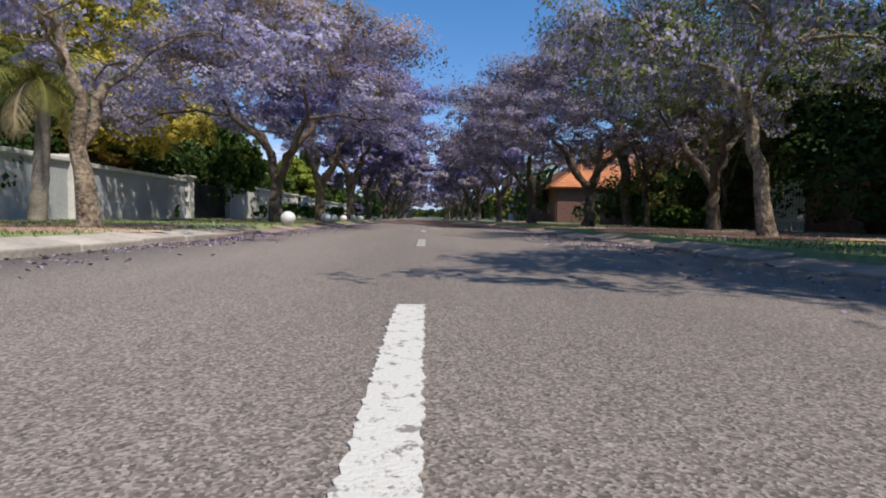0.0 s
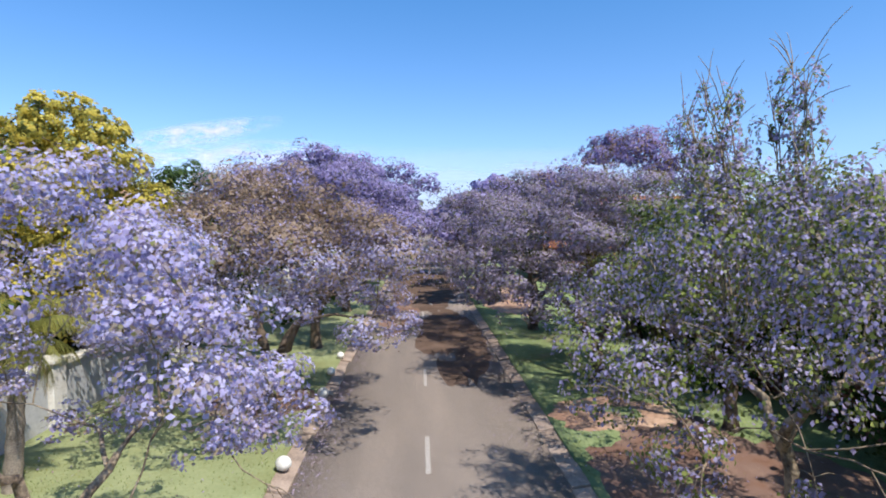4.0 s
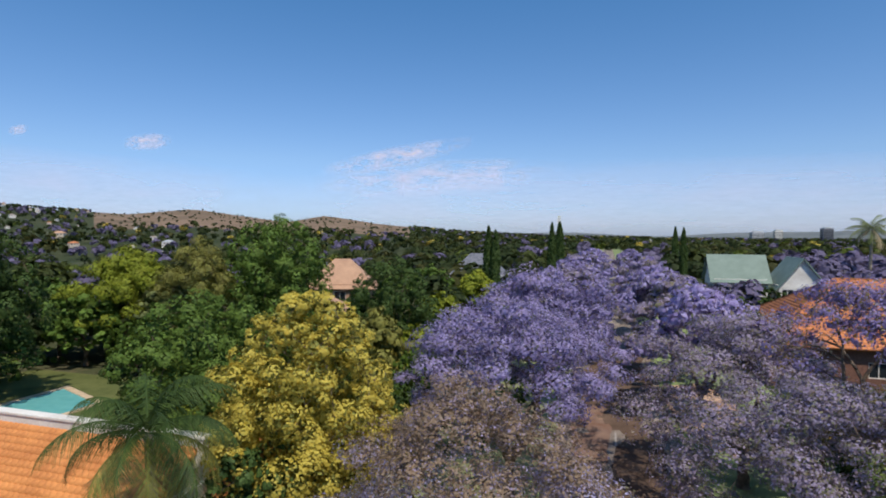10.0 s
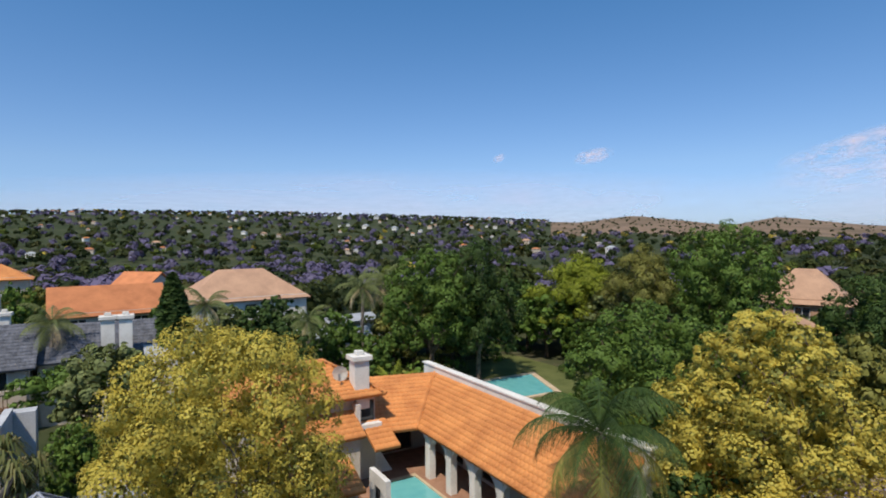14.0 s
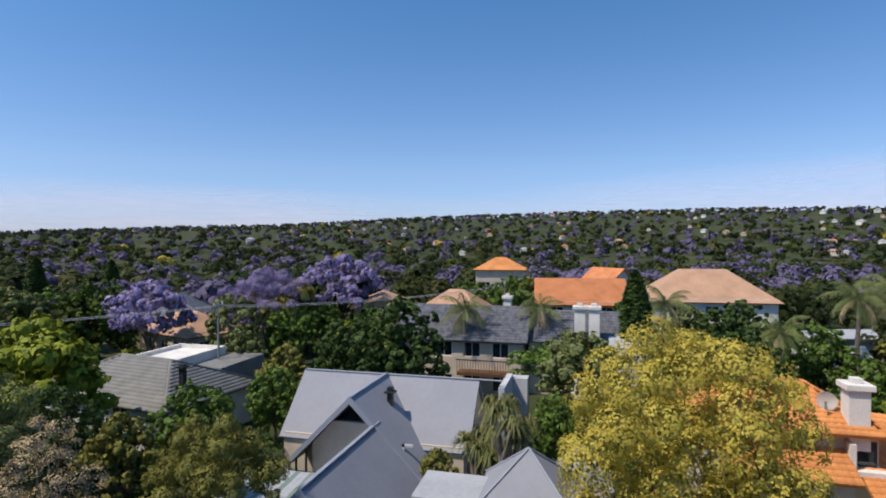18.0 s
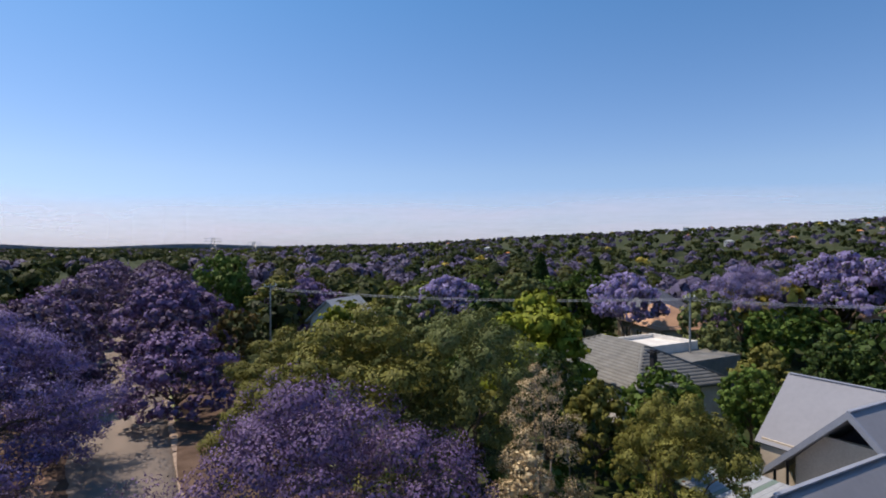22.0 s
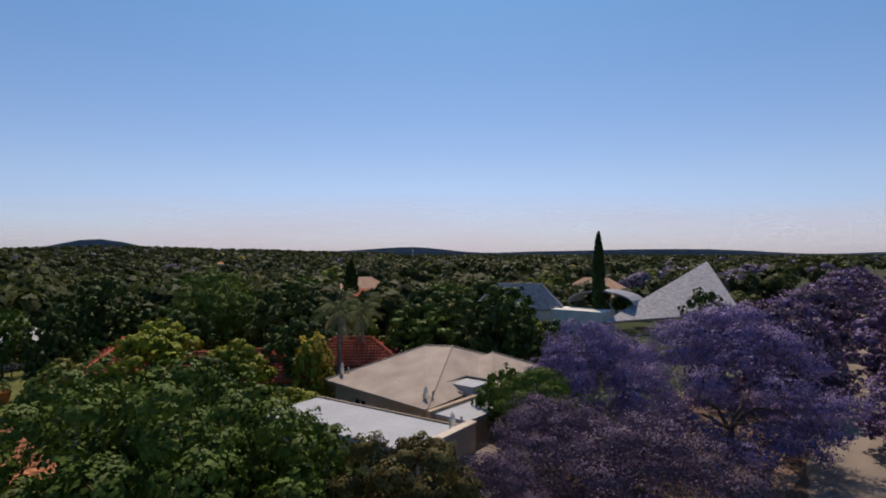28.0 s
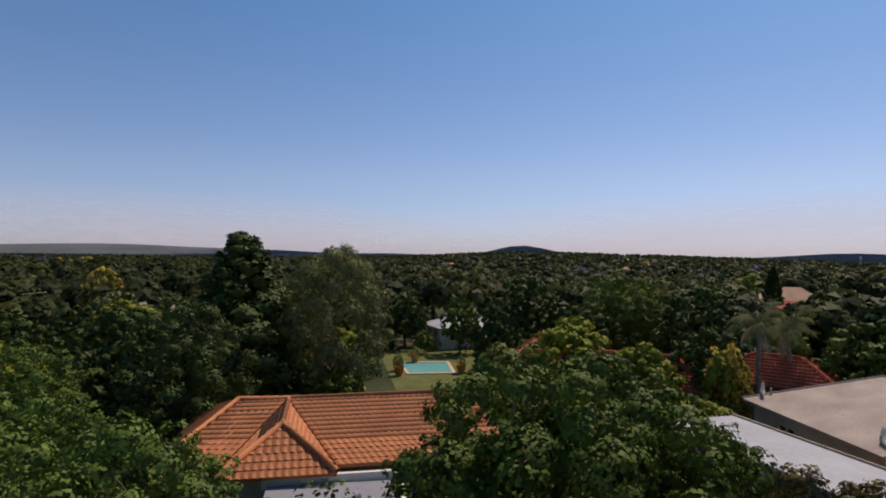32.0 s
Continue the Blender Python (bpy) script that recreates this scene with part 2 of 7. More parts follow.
LILAC, LILAC2, VIOLET = (0.38, 0.32, 0.60), (0.50, 0.44, 0.71), (0.26, 0.20, 0.44)
M = dict(
    jac=leaf_mat("jacaranda_blossom", [(0.0, VIOLET), (0.3, LILAC), (0.78, LILAC2), (0.86, (0.16, 0.12, 0.07)), (1.0, (0.10, 0.14, 0.04))], 0.42, even=0.2),
    jac_pale=leaf_mat("jacaranda_blossom_pale", [(0.0, (0.36, 0.31, 0.50)), (0.25, (0.50, 0.45, 0.72)), (0.66, (0.68, 0.64, 0.86)), (0.74, (0.42, 0.33, 0.33)), (0.9, (0.44, 0.36, 0.25)), (1.0, (0.22, 0.25, 0.07))], 0.5),
    jac_open=leaf_mat("jacaranda_blossom_and_gold_leaf", [(0.0, (0.22, 0.17, 0.36)), (0.6, (0.38, 0.31, 0.58)), (0.74, (0.40, 0.33, 0.52)), (0.82, (0.18, 0.18, 0.06)), (0.92, (0.40, 0.26, 0.06)), (1.0, (0.22, 0.15, 0.09))], 0.42),
    gold=leaf_mat("golden_and_olive_leaf", [(0.0, (0.13, 0.14, 0.04)), (0.5, (0.24, 0.21, 0.06)), (0.75, (0.42, 0.27, 0.05)), (0.9, (0.34, 0.28, 0.42)), (1.0, (0.40, 0.33, 0.55))], 0.42),
    # deeper blossom; shade of the backlit crowns is put into the colour too
    jac_deep=leaf_mat("jacaranda_blossom_deep_shaded", [(0.0, (0.128, 0.080, 0.196)), (0.4, (0.196, 0.130, 0.290)), (0.84, (0.276, 0.190, 0.372)), (0.92, (0.085, 0.064, 0.055)), (1.0, (0.052, 0.058, 0.024))], 0.12, even=0.3),
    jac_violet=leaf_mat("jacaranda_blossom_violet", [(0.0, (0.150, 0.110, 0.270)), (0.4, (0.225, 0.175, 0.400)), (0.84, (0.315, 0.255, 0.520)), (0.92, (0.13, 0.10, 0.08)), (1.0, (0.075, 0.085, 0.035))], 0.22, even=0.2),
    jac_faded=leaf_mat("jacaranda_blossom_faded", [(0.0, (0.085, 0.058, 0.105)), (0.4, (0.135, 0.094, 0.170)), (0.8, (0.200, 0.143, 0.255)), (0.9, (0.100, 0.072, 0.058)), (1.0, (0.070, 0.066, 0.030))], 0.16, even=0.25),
    # leaf and blossom muted for far trees: distance haze put into the colour
    jac_far=leaf_mat("jacaranda_blossom_leaf_haze", [(0.0, (0.095, 0.078, 0.145)), (0.45, (0.155, 0.130, 0.240)), (0.8, (0.205, 0.175, 0.305)), (1.0, (0.08, 0.08, 0.045))], 0.25, even=0.6, patch=0.1, vary=0.2),
    jac_brown=leaf_mat("jacaranda_blossom_sparse", [(0.0, (0.25, 0.175, 0.10)), (0.5, (0.39, 0.275, 0.165)), (0.80, (0.38, 0.29, 0.22)), (0.88, (0.42, 0.36, 0.58)), (0.93, (0.44, 0.38, 0.60)), (1.0, (0.18, 0.16, 0.07))], 0.42, even=0.15),
    jac_dull=leaf_mat("jacaranda_blossom_dull", [(0.0, (0.23, 0.18, 0.21)), (0.35, (0.35, 0.29, 0.41)), (0.7, (0.45, 0.38, 0.58)), (0.8, (0.19, 0.20, 0.08)), (1.0, (0.26, 0.22, 0.14))], 0.42, even=0.15),
    jac_leafy=leaf_mat("jacaranda_in_leaf", [(0.0, (0.075, 0.115, 0.026)), (0.5, (0.180, 0.255, 0.060)), (0.82, (0.290, 0.340, 0.090)), (0.9, (0.36, 0.30, 0.52)), (1.0, (0.42, 0.30, 0.08))], 0.4, even=0.15),
    jac_mix=leaf_mat("jacaranda_leaf_and_blossom", [(0.0, (0.120, 0.150, 0.038)), (0.26, (0.250, 0.300, 0.078)), (0.44, (0.370, 0.400, 0.120)), (0.52, (0.390, 0.330, 0.520)), (0.88, (0.560, 0.500, 0.800)), (1.0, (0.32, 0.25, 0.15))], 0.45),
    yellow=leaf_mat("yellow_blossom", [(0.0, (0.460, 0.365, 0.060)), (0.3, (0.630, 0.505, 0.090)), (0.8, (0.750, 0.610, 0.130)), (1.0, (0.560, 0.510, 0.120))], 0.40, even=0.45),
    green=leaf_mat("leaf_green", [(0.0, (0.050, 0.088, 0.016)), (0.5, (0.092, 0.155, 0.028)), (1.0, (0.150, 0.225, 0.044))], 0.14, even=0.4),
    bright=leaf_mat("leaf_bright_green", [(0.0, (0.036, 0.064, 0.010)), (0.5, (0.068, 0.116, 0.018)), (1.0, (0.108, 0.168, 0.027))], 0.14, even=0.4),
    dark=leaf_mat("leaf_dark_green", [(0.0, (0.026, 0.048, 0.013)), (0.5, (0.047, 0.083, 0.021)), (1.0, (0.082, 0.128, 0.031))], 0.12, even=0.4),
    olive=leaf_mat("leaf_olive", [(0.0, (0.085, 0.088, 0.022)), (0.5, (0.180, 0.182, 0.042)), (1.0, (0.310, 0.285, 0.072))], 0.14, even=0.4),
    grey=leaf_mat("leaf_grey_green", [(0.0, (0.072, 0.092, 0.032)), (0.5, (0.136, 0.164, 0.058)), (1.0, (0.232, 0.252, 0.092))], 0.14, even=0.4),
    lime=leaf_mat("leaf_yellow_green", [(0.0, (0.095, 0.122, 0.014)), (0.5, (0.195, 0.235, 0.0234)), (1.0, (0.310, 0.330, 0.0374))], 0.14, even=0.4),
    far_green=leaf_mat("far_leaf_green", [(0.0, (0.046, 0.060, 0.018)), (1.0, (0.082, 0.099, 0.028))], 0.38, vary=0.12, patch=0.11),
    far_dark=leaf_mat("far_leaf_dark", [(0.0, (0.026, 0.040, 0.015)), (1.0, (0.043, 0.059, 0.020))], 0.38, vary=0.12, patch=0.11),
    far_olive=leaf_mat("far_leaf_olive", [(0.0, (0.062, 0.067, 0.022)), (1.0, (0.099, 0.100, 0.032))], 0.38, vary=0.22, patch=0.11),
    far_lime=leaf_mat("far_leaf_yellow_green", [(0.0, (0.085, 0.115, 0.022)), (1.0, (0.128, 0.158, 0.030))], 0.38, vary=0.22, patch=0.11),
    far_yellow=leaf_mat("far_yellow_blossom", [(0.0, (0.34, 0.27, 0.05)), (1.0, (0.46, 0.36, 0.07))], vary=0.15, patch=0.11),
    leafy_strap=leaf_mat("strap_leaf", [(0.0, (0.10, 0.12, 0.04)), (0.6, (0.17, 0.18, 0.06)), (1.0, (0.26, 0.21, 0.10))]),
    straw=leaf_mat("dry_twig", [(0.0, (0.276, 0.193, 0.103)), (0.5, (0.524, 0.4, 0.232)), (1.0, (0.718, 0.58, 0.361))], 0.15),
    russet=leaf_mat("leaf_russet", [(0.0, (0.06, 0.05, 0.02)), (0.5, (0.13, 0.09, 0.03)), (1.0, (0.10, 0.13, 0.04))]),
    petal=leaf_mat("fallen_petal", [(0.0, (0.24, 0.17, 0.20)), (0.5, (0.40, 0.33, 0.46)), (1.0, (0.28, 0.18, 0.14))], 0.1),
    blade=leaf_mat("grass_blade", [(0.0, (0.10, 0.13, 0.035)), (0.6, (0.20, 0.24, 0.07)), (1.0, (0.34, 0.33, 0.13))]),
    bark=mat("bark", (0.21, 0.155, 0.11), (0.045, 0.033, 0.026), 5.0, 0.95, 0.9, fine=6, dist=0.05),
    bark_spotted=mat("lichen_spotted_bark", (0.40, 0.31, 0.21), (0.07, 0.05, 0.04), 4.0, 0.95, 0.9, fine=4, dist=0.04),
    pale_bark=mat("pale_bark", (0.36, 0.30, 0.24), (0.14, 0.11, 0.09), 4.0, 0.95, 0.7, dist=0.03),
    asphalt=asphalt_mat(),
    paint_worn=mat("worn_road_paint", (0.46, 0.42, 0.38), (0.24, 0.21, 0.19), 26.0, 0.85, 0.6, fine=4.5, dist=0.006),
    paint=mat("road_paint", (0.60, 0.56, 0.50), (0.24, 0.21, 0.19), 26.0, 0.85, 0.7, fine=4.5, dist=0.006),
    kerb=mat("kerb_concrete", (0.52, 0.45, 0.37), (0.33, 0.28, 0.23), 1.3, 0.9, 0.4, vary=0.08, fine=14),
    kerb_dirt_shade=mat("kerb_earth_stain_shade", (0.38, 0.29, 0.23), (0.20, 0.15, 0.12), 1.6, 0.95, 0.5, vary=0.15, fine=10),
    verge_l=ground_mat("lawn", [(0.34, (0.194, 0.158, 0.0968)), (0.48, (0.194, 0.202, 0.088)), (0.66, (0.238, 0.264, 0.128)), (0.85, (0.299, 0.317, 0.167))], 0.35),
    verge_r=ground_mat("thin_grass", [(0.40, (0.24, 0.17, 0.12)), (0.52, (0.15, 0.18, 0.075)), (0.68, (0.20, 0.25, 0.11)), (0.9, (0.28, 0.32, 0.16))], 0.3),
    soil=ground_mat("bare_soil", [(0.35, (0.22, 0.12, 0.085)), (0.6, (0.36, 0.22, 0.15)), (0.85, (0.52, 0.36, 0.26))], 0.5),
    # brown litter, its colour lowered to carry the shade under the trees
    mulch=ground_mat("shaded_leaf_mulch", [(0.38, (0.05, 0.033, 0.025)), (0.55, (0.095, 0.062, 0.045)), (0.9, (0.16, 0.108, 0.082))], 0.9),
    litter=ground_mat("leaf_litter", [(0.38, (0.075, 0.042, 0.032)), (0.55, (0.190, 0.105, 0.072)), (0.7, (0.195, 0.125, 0.100)), (0.9, (0.290, 0.190, 0.135))], 0.9),
    earth=ground_mat("garden_earth", [(0.35, (0.022, 0.032, 0.014)), (0.62, (0.040, 0.052, 0.022)), (0.80, (0.065, 0.07, 0.035)), (0.97, (0.16, 0.12, 0.08))], 0.05),
    lawn=ground_mat("garden_lawn", [(0.35, (0.05, 0.07, 0.02)), (0.8, (0.13, 0.14, 0.05))], 0.5),
    drygrass=ground_mat("dry_hill_grass", [(0.35, (0.055, 0.058, 0.033)), (0.55, (0.145, 0.105, 0.068)), (0.8, (0.225, 0.155, 0.105))], 0.01),
    plaster=mat("white_plaster", (0.78, 0.75, 0.70), (0.55, 0.51, 0.46), 0.8, 0.9, 0.2, fine=20),
    grey_plaster=mat("grey_plaster", (0.52, 0.52, 0.53), (0.36, 0.36, 0.37), 0.7, 0.9, 0.2, fine=20),
    beige=mat("beige_plaster", (0.62, 0.53, 0.43), (0.46, 0.38, 0.30), 0.8, 0.9, 0.2, fine=20),
    tan_wall=mat("tan_wall", (0.46, 0.35, 0.25), (0.32, 0.24, 0.17), 0.9, 0.9, 0.2, fine=20),
    brick=mat("brown_brick", (0.22, 0.11, 0.08), (0.12, 0.06, 0.045), 6.0, 0.9, 0.5, fine=4),
    terracotta=mat("terracotta_tile", (0.66, 0.27, 0.085), (0.44, 0.16, 0.05), 1.1, 0.7, 0.25, vary=0.10, fine=12),
    terracotta2=mat("weathered_terracotta_tile", (0.56, 0.21, 0.085), (0.38, 0.135, 0.055), 0.9, 0.75, 0.3, vary=0.12, fine=12),
    peach=mat("pale_clay_tile", (0.50, 0.30, 0.19), (0.36, 0.21, 0.135), 0.8, 0.8, 0.2, vary=0.08),
    red=mat("red_roof_tile", (0.42, 0.085, 0.04), (0.26, 0.05, 0.03), 1.0, 0.75, 0.25, vary=0.1),
    slate=mat("slate_roof", (0.17, 0.175, 0.205), (0.06, 0.064, 0.078), 2.6, 0.75, 0.4, vary=0.1, fine=5),
    pale_slate=mat("pale_slate_roof", (0.36, 0.36, 0.39), (0.17, 0.17, 0.19), 2.5, 0.6, 0.3, fine=6),
    metal_roof=mat("grey_metal_roof", (0.265, 0.272, 0.305), (0.235, 0.24, 0.27), 0.5, 0.65, 0.05, metal=0.0, spec=0.15),
    metal_edge=mat("blue_grey_trim", (0.29, 0.31, 0.37), (0.23, 0.25, 0.30), 1.5, 0.5, 0.05),
    grey_tile=mat("grey_roof_tile", (0.22, 0.215, 0.20), (0.15, 0.145, 0.135), 1.4, 0.8, 0.3, vary=0.08),
    sand_roof=mat("sand_coloured_roof", (0.40, 0.33, 0.275), (0.27, 0.215, 0.18), 0.8, 0.8, 0.2, fine=14),
    white_roof=mat("white_flat_roof", (0.38, 0.40, 0.42), (0.30, 0.31, 0.33), 0.5, 0.7, 0.1),
    green_roof=mat("green_sheet_roof", (0.19, 0.25, 0.21), (0.13, 0.18, 0.15), 0.8, 0.6, 0.1),
    wood=mat("dark_timber", (0.16, 0.085, 0.045), (0.08, 0.04, 0.02), 3.0, 0.7, 0.3),
    deck=mat("brown_paving", (0.36, 0.20, 0.13), (0.24, 0.13, 0.085), 2.5, 0.8, 0.3),
    pave=mat("sandstone_paving", (0.58, 0.44, 0.30), (0.42, 0.31, 0.20), 1.6, 0.85, 0.2),
    dark_metal=mat("dark_metal", (0.03, 0.03, 0.035), (0.02, 0.02, 0.022), 3.0, 0.5, 0.05),
    steel=mat("galvanised_steel", (0.45, 0.46, 0.47), (0.33, 0.34, 0.35), 3.0, 0.4, 0.05, metal=0.7),
    cream=mat("cream_enamel", (0.80, 0.78, 0.72), (0.68, 0.66, 0.60), 2.0, 0.5, 0.05),
    stone=mat("whitewashed_stone", (0.80, 0.78, 0.72), (0.56, 0.53, 0.48), 6.0, 0.85, 0.5),
    wire=mat("cable", (0.42, 0.42, 0.44), (0.32, 0.32, 0.34), 3.0, 0.5, 0.0),
)

for nd in M["paint"].node_tree.nodes:
    if nd.type == "VALTORGB":
        nd.color_ramp.elements[0].position, nd.color_ramp.elements[1].position = 0.60, 0.72


def glass_mat(name, colour, rough):
    m = bpy.data.materials.new(name)
    m.use_nodes = True
    bs = m.node_tree.nodes["Principled BSDF"]
    bs.inputs["Base Color"].default_value = rgb(colour)
    bs.inputs["Roughness"].default_value = rough
    bs.inputs["IOR"].default_value = 1.5
    bs.inputs["Specular IOR Level"].default_value = 0.7
    return m


M["glass"] = glass_mat("window_glass", (0.02, 0.025, 0.03), 0.05)


def water_mat():
    m = bpy.data.materials.new("pool_water")
    m.use_nodes = True
    n, l = m.node_tree.nodes, m.node_tree.links
    bs = n["Principled BSDF"]
    tc, nz, rp, bp = (n.new("ShaderNode" + k) for k in ("TexCoord", "TexNoise", "ValToRGB", "Bump"))
    nz.inputs["Scale"].default_value, nz.inputs["Detail"].default_value = 1.6, 4.0
    l.new(tc.outputs["Object"], nz.inputs["Vector"])
    rp.color_ramp.elements[0].color, rp.color_ramp.elements[1].color = (0.09, 0.36, 0.38, 1), (0.20, 0.52, 0.50, 1)
    l.new(nz.outputs[0], rp.inputs[0])
    l.new(rp.outputs[0], bs.inputs["Base Color"])
    bs.inputs["Roughness"].default_value = 0.06
    bp.inputs["Strength"].default_value, bp.inputs["Distance"].default_value = 0.15, 0.03
    l.new(nz.outputs[0], bp.inputs["Height"])
    l.new(bp.outputs[0], bs.inputs["Normal"])
    return m


M["water"] = water_mat()


# ---------------- mesh helpers ----------------
def obj(name, me, material, parent=None, label=""):
    if material is not None:
        me.materials.append(material)
    ob = new(name, me)
    if parent is not None:
        ob.parent = parent
    if label:
        ob["label"] = label
    return ob


def part(name, bm, material, parent=None, label=""):
    me = bpy.data.meshes.new(name)
    bmesh.ops.recalc_face_normals(bm, faces=bm.faces[:])
    bm.to_mesh(me)
    bm.free()
    return obj(name, me, material, parent, label)


def thing(name, m, label, category, group=""):
    root = new(name)
    root.empty_display_size = 0.2
    root.matrix_world = m
    return tagged(root, label, category, group)


def smooth(ob):
    ob.data.polygons.foreach_set("use_smooth", np.ones(len(ob.data.polygons), bool))
    return ob


def box(bm, x0, x1, y0, y1, z0, z1, bevel=0.0):
    v = [bm.verts.new((x, y, z)) for z in (z0, z1) for y in (y0, y1) for x in (x0, x1)]
    fs = [bm.faces.new([v[i] for i in q]) for q in ((0, 2, 3, 1), (4, 5, 7, 6), (0, 1, 5, 4), (2, 6, 7, 3), (0, 4, 6, 2), (1, 3, 7, 5))]
    if bevel:
        es = {e for f in fs for e in f.edges}
        bmesh.ops.bevel(bm, geom=list(es), offset=bevel, segments=2, affect="EDGES", profile=0.6)
    return bm


def boxes(*rows, bevel=0.0):
    bm = bmesh.new()
    for r in rows:
        box(bm, *r, bevel=bevel)
    return bm


def slab(bm, pts, thick, down=(0, 0, -1)):
    """A plate over a flat polygon, thickened along down."""
    d = Vector(down) * thick
    top = [bm.verts.new(p) for p in pts]
    low = [bm.verts.new(Vector(p) + d) for p in pts]
    bm.faces.new(top)
    bm.faces.new(low[::-1])
    k = len(pts)
    for i in range(k):
        j = (i + 1) % k
        bm.faces.new((top[i], low[i], low[j], top[j]))
    return bm


def raw_mesh(name, verts, faces):
    """A mesh of quads out of two arrays."""
    me = bpy.data.meshes.new(name)
    nv, nf = len(verts), len(faces)
    me.vertices.add(nv)
    me.vertices.foreach_set("co", np.ascontiguousarray(verts, np.float32).ravel())
    me.loops.add(nf * 4)
    me.loops.foreach_set("vertex_index", np.ascontiguousarray(faces, np.int32).ravel())
    me.polygons.add(nf)
    me.polygons.foreach_set("loop_start", np.arange(0, nf * 4, 4, dtype=np.int32))
    me.polygons.foreach_set("loop_total", np.full(nf, 4, np.int32))
    me.update(calc_edges=True)
    return me


def unit(a):
    return a / np.maximum(np.linalg.norm(a, axis=1, keepdims=True), 1e-9)


def leaves_mesh(name, rng, pos, nor, size, aspect=0.8, swell=None, follow=0.82):
    """Small pointed leaves, each bent along its middle; swell: the way the bunch bulges, which the leaves' shading follows in part."""
    n = len(pos)
    u = unit(np.cross(nor, rng.normal(size=(n, 3))))
    v = np.cross(unit(nor), u)
    s = size[:, None] if np.ndim(size) else np.full((n, 1), size)
    lift = unit(nor) * s * 0.18
    vs = np.empty((n, 4, 3))
    vs[:, 0] = pos - u * s * 0.5 - lift
    vs[:, 1] = pos - v * s * 0.5 * aspect
    vs[:, 2] = pos + u * s * 0.5 - lift
    vs[:, 3] = pos + v * s * 0.5 * aspect
    me = raw_mesh(name, vs.reshape(-1, 3), np.arange(n * 4).reshape(n, 4))
    if swell is not None:
        me.polygons.foreach_set("use_smooth", np.ones(n, bool))
        soft = unit(unit(nor) * (1 - follow) + swell * follow)
        me.normals_split_custom_set_from_vertices(np.repeat(soft, 4, 0).astype(np.float32))
    return me


def scatter(rng, lobes, n, clump=0.2, per=26, low=-0.4, jitter=0.35, fuzz=0.0):
    """Leaf places and directions over round lobes (x, y, z, rx, ry, rz): bunches that swell out of each lobe's skin."""
    lobes = np.asarray(lobes, float)
    w = (lobes[:, 3] * lobes[:, 4] + lobes[:, 5] ** 2)
    counts = np.maximum(1, (w / w.sum() * n / per).astype(int))
    which = np.repeat(np.arange(len(lobes)), counts)
    z = rng.uniform(low, 1, len(which))
    a = rng.uniform(0, 2 * np.pi, len(which))
    r = np.sqrt(np.maximum(0, 1 - z * z))
    d = np.stack([r * np.cos(a), r * np.sin(a), z], 1)
    k = np.repeat(np.arange(len(d)), per)
    off = rng.normal(size=(len(k), 3)) * clump
    e = unit(d[k] + off)
    swell = 0.84 + 0.2 * np.exp(-(off ** 2).sum(1) / (2 * clump * clump)) + rng.normal(size=len(k)) * 0.045 + (rng.normal(size=len(d)) * fuzz)[k]
    pos = lobes[which[k], :3] + e * lobes[which[k], 3:6] * swell[:, None]
    nor = unit(e + off * 0.8 / max(clump, 0.05) * 0.35 + np.array((0, 0, 0.25)) + rng.normal(size=(len(k), 3)) * jitter)
    return pos, nor, unit(e + np.array((0, 0, 0.15)))


class Tubes:
    """Tapered round limbs, gathered into one mesh."""

    def __init__(self):
        self.v, self.f, self.n = [], [], 0

    def add(self, pts, radii, sides=7):
        pts = np.asarray(pts, float)
        tan = unit(np.gradient(pts, axis=0))
        ref = np.array((0.31, 0.17, 0.93)) if abs(tan[0, 2]) < 0.8 else np.array((0.97, 0.2, 0.1))
        u = unit(np.cross(tan, ref))
        w = np.cross(tan, u)
        ang = np.linspace(0, 2 * np.pi, sides, endpoint=False)
        rings = pts[:, None] + np.asarray(radii)[:, None, None] * (u[:, None] * np.cos(ang)[None, :, None] + w[:, None] * np.sin(ang)[None, :, None])
        self.v.append(rings.reshape(-1, 3))
        k = len(pts)
        i, j = np.meshgrid(np.arange(k - 1), np.arange(sides), indexing="ij")
        a = self.n + i * sides + j
        b = self.n + i * sides + (j + 1) % sides
        self.f.append(np.stack([a, b, b + sides, a + sides], -1).reshape(-1, 4))
        self.n += k * sides

    def mesh(self, name):
        return raw_mesh(name, np.concatenate(self.v), np.concatenate(self.f))


def bend(p, q, rng, sway=0.12, k=7, droop=0.0):
    """A crooked line from p to q."""
    p, q = np.asarray(p, float), np.asarray(q, float)
    s = np.linspace(0, 1, k)[:, None]
    ln = np.linalg.norm(q - p)
    pts = p + (q - p) * s
    off = rng.normal(size=(k, 3)) * sway * ln * 0.35
    off = np.cumsum(off, 0) * 0.5
    off -= off[-1] * s
    pts = pts + off * np.sin(np.pi * s)
    pts[:, 2] += np.sin(np.pi * s[:, 0]) * ln * (0.10 - droop)
    return pts


# ---------------- terrain ----------------
SKY_YAW = [-60, -10, 5, 14, 22.8, 28.5, 32.4, 40.8, 46, 55, 66, 78, 92, 104, 108, 121, 134, 145, 155, 170, 222, 251, 263, 280, 300]
SKY_EL = [0.0, 0.0, 0.1, 0.5, 1.25, 2.1, 1.4, 2.55, 1.95, 2.4, 2.85, 3.12, 3.05, 2.7, 2.55, 1.8, 1.4, 0.9, 0.3, 0.0, 0.0, 0.7, 0.1, 0.0, 0.0]
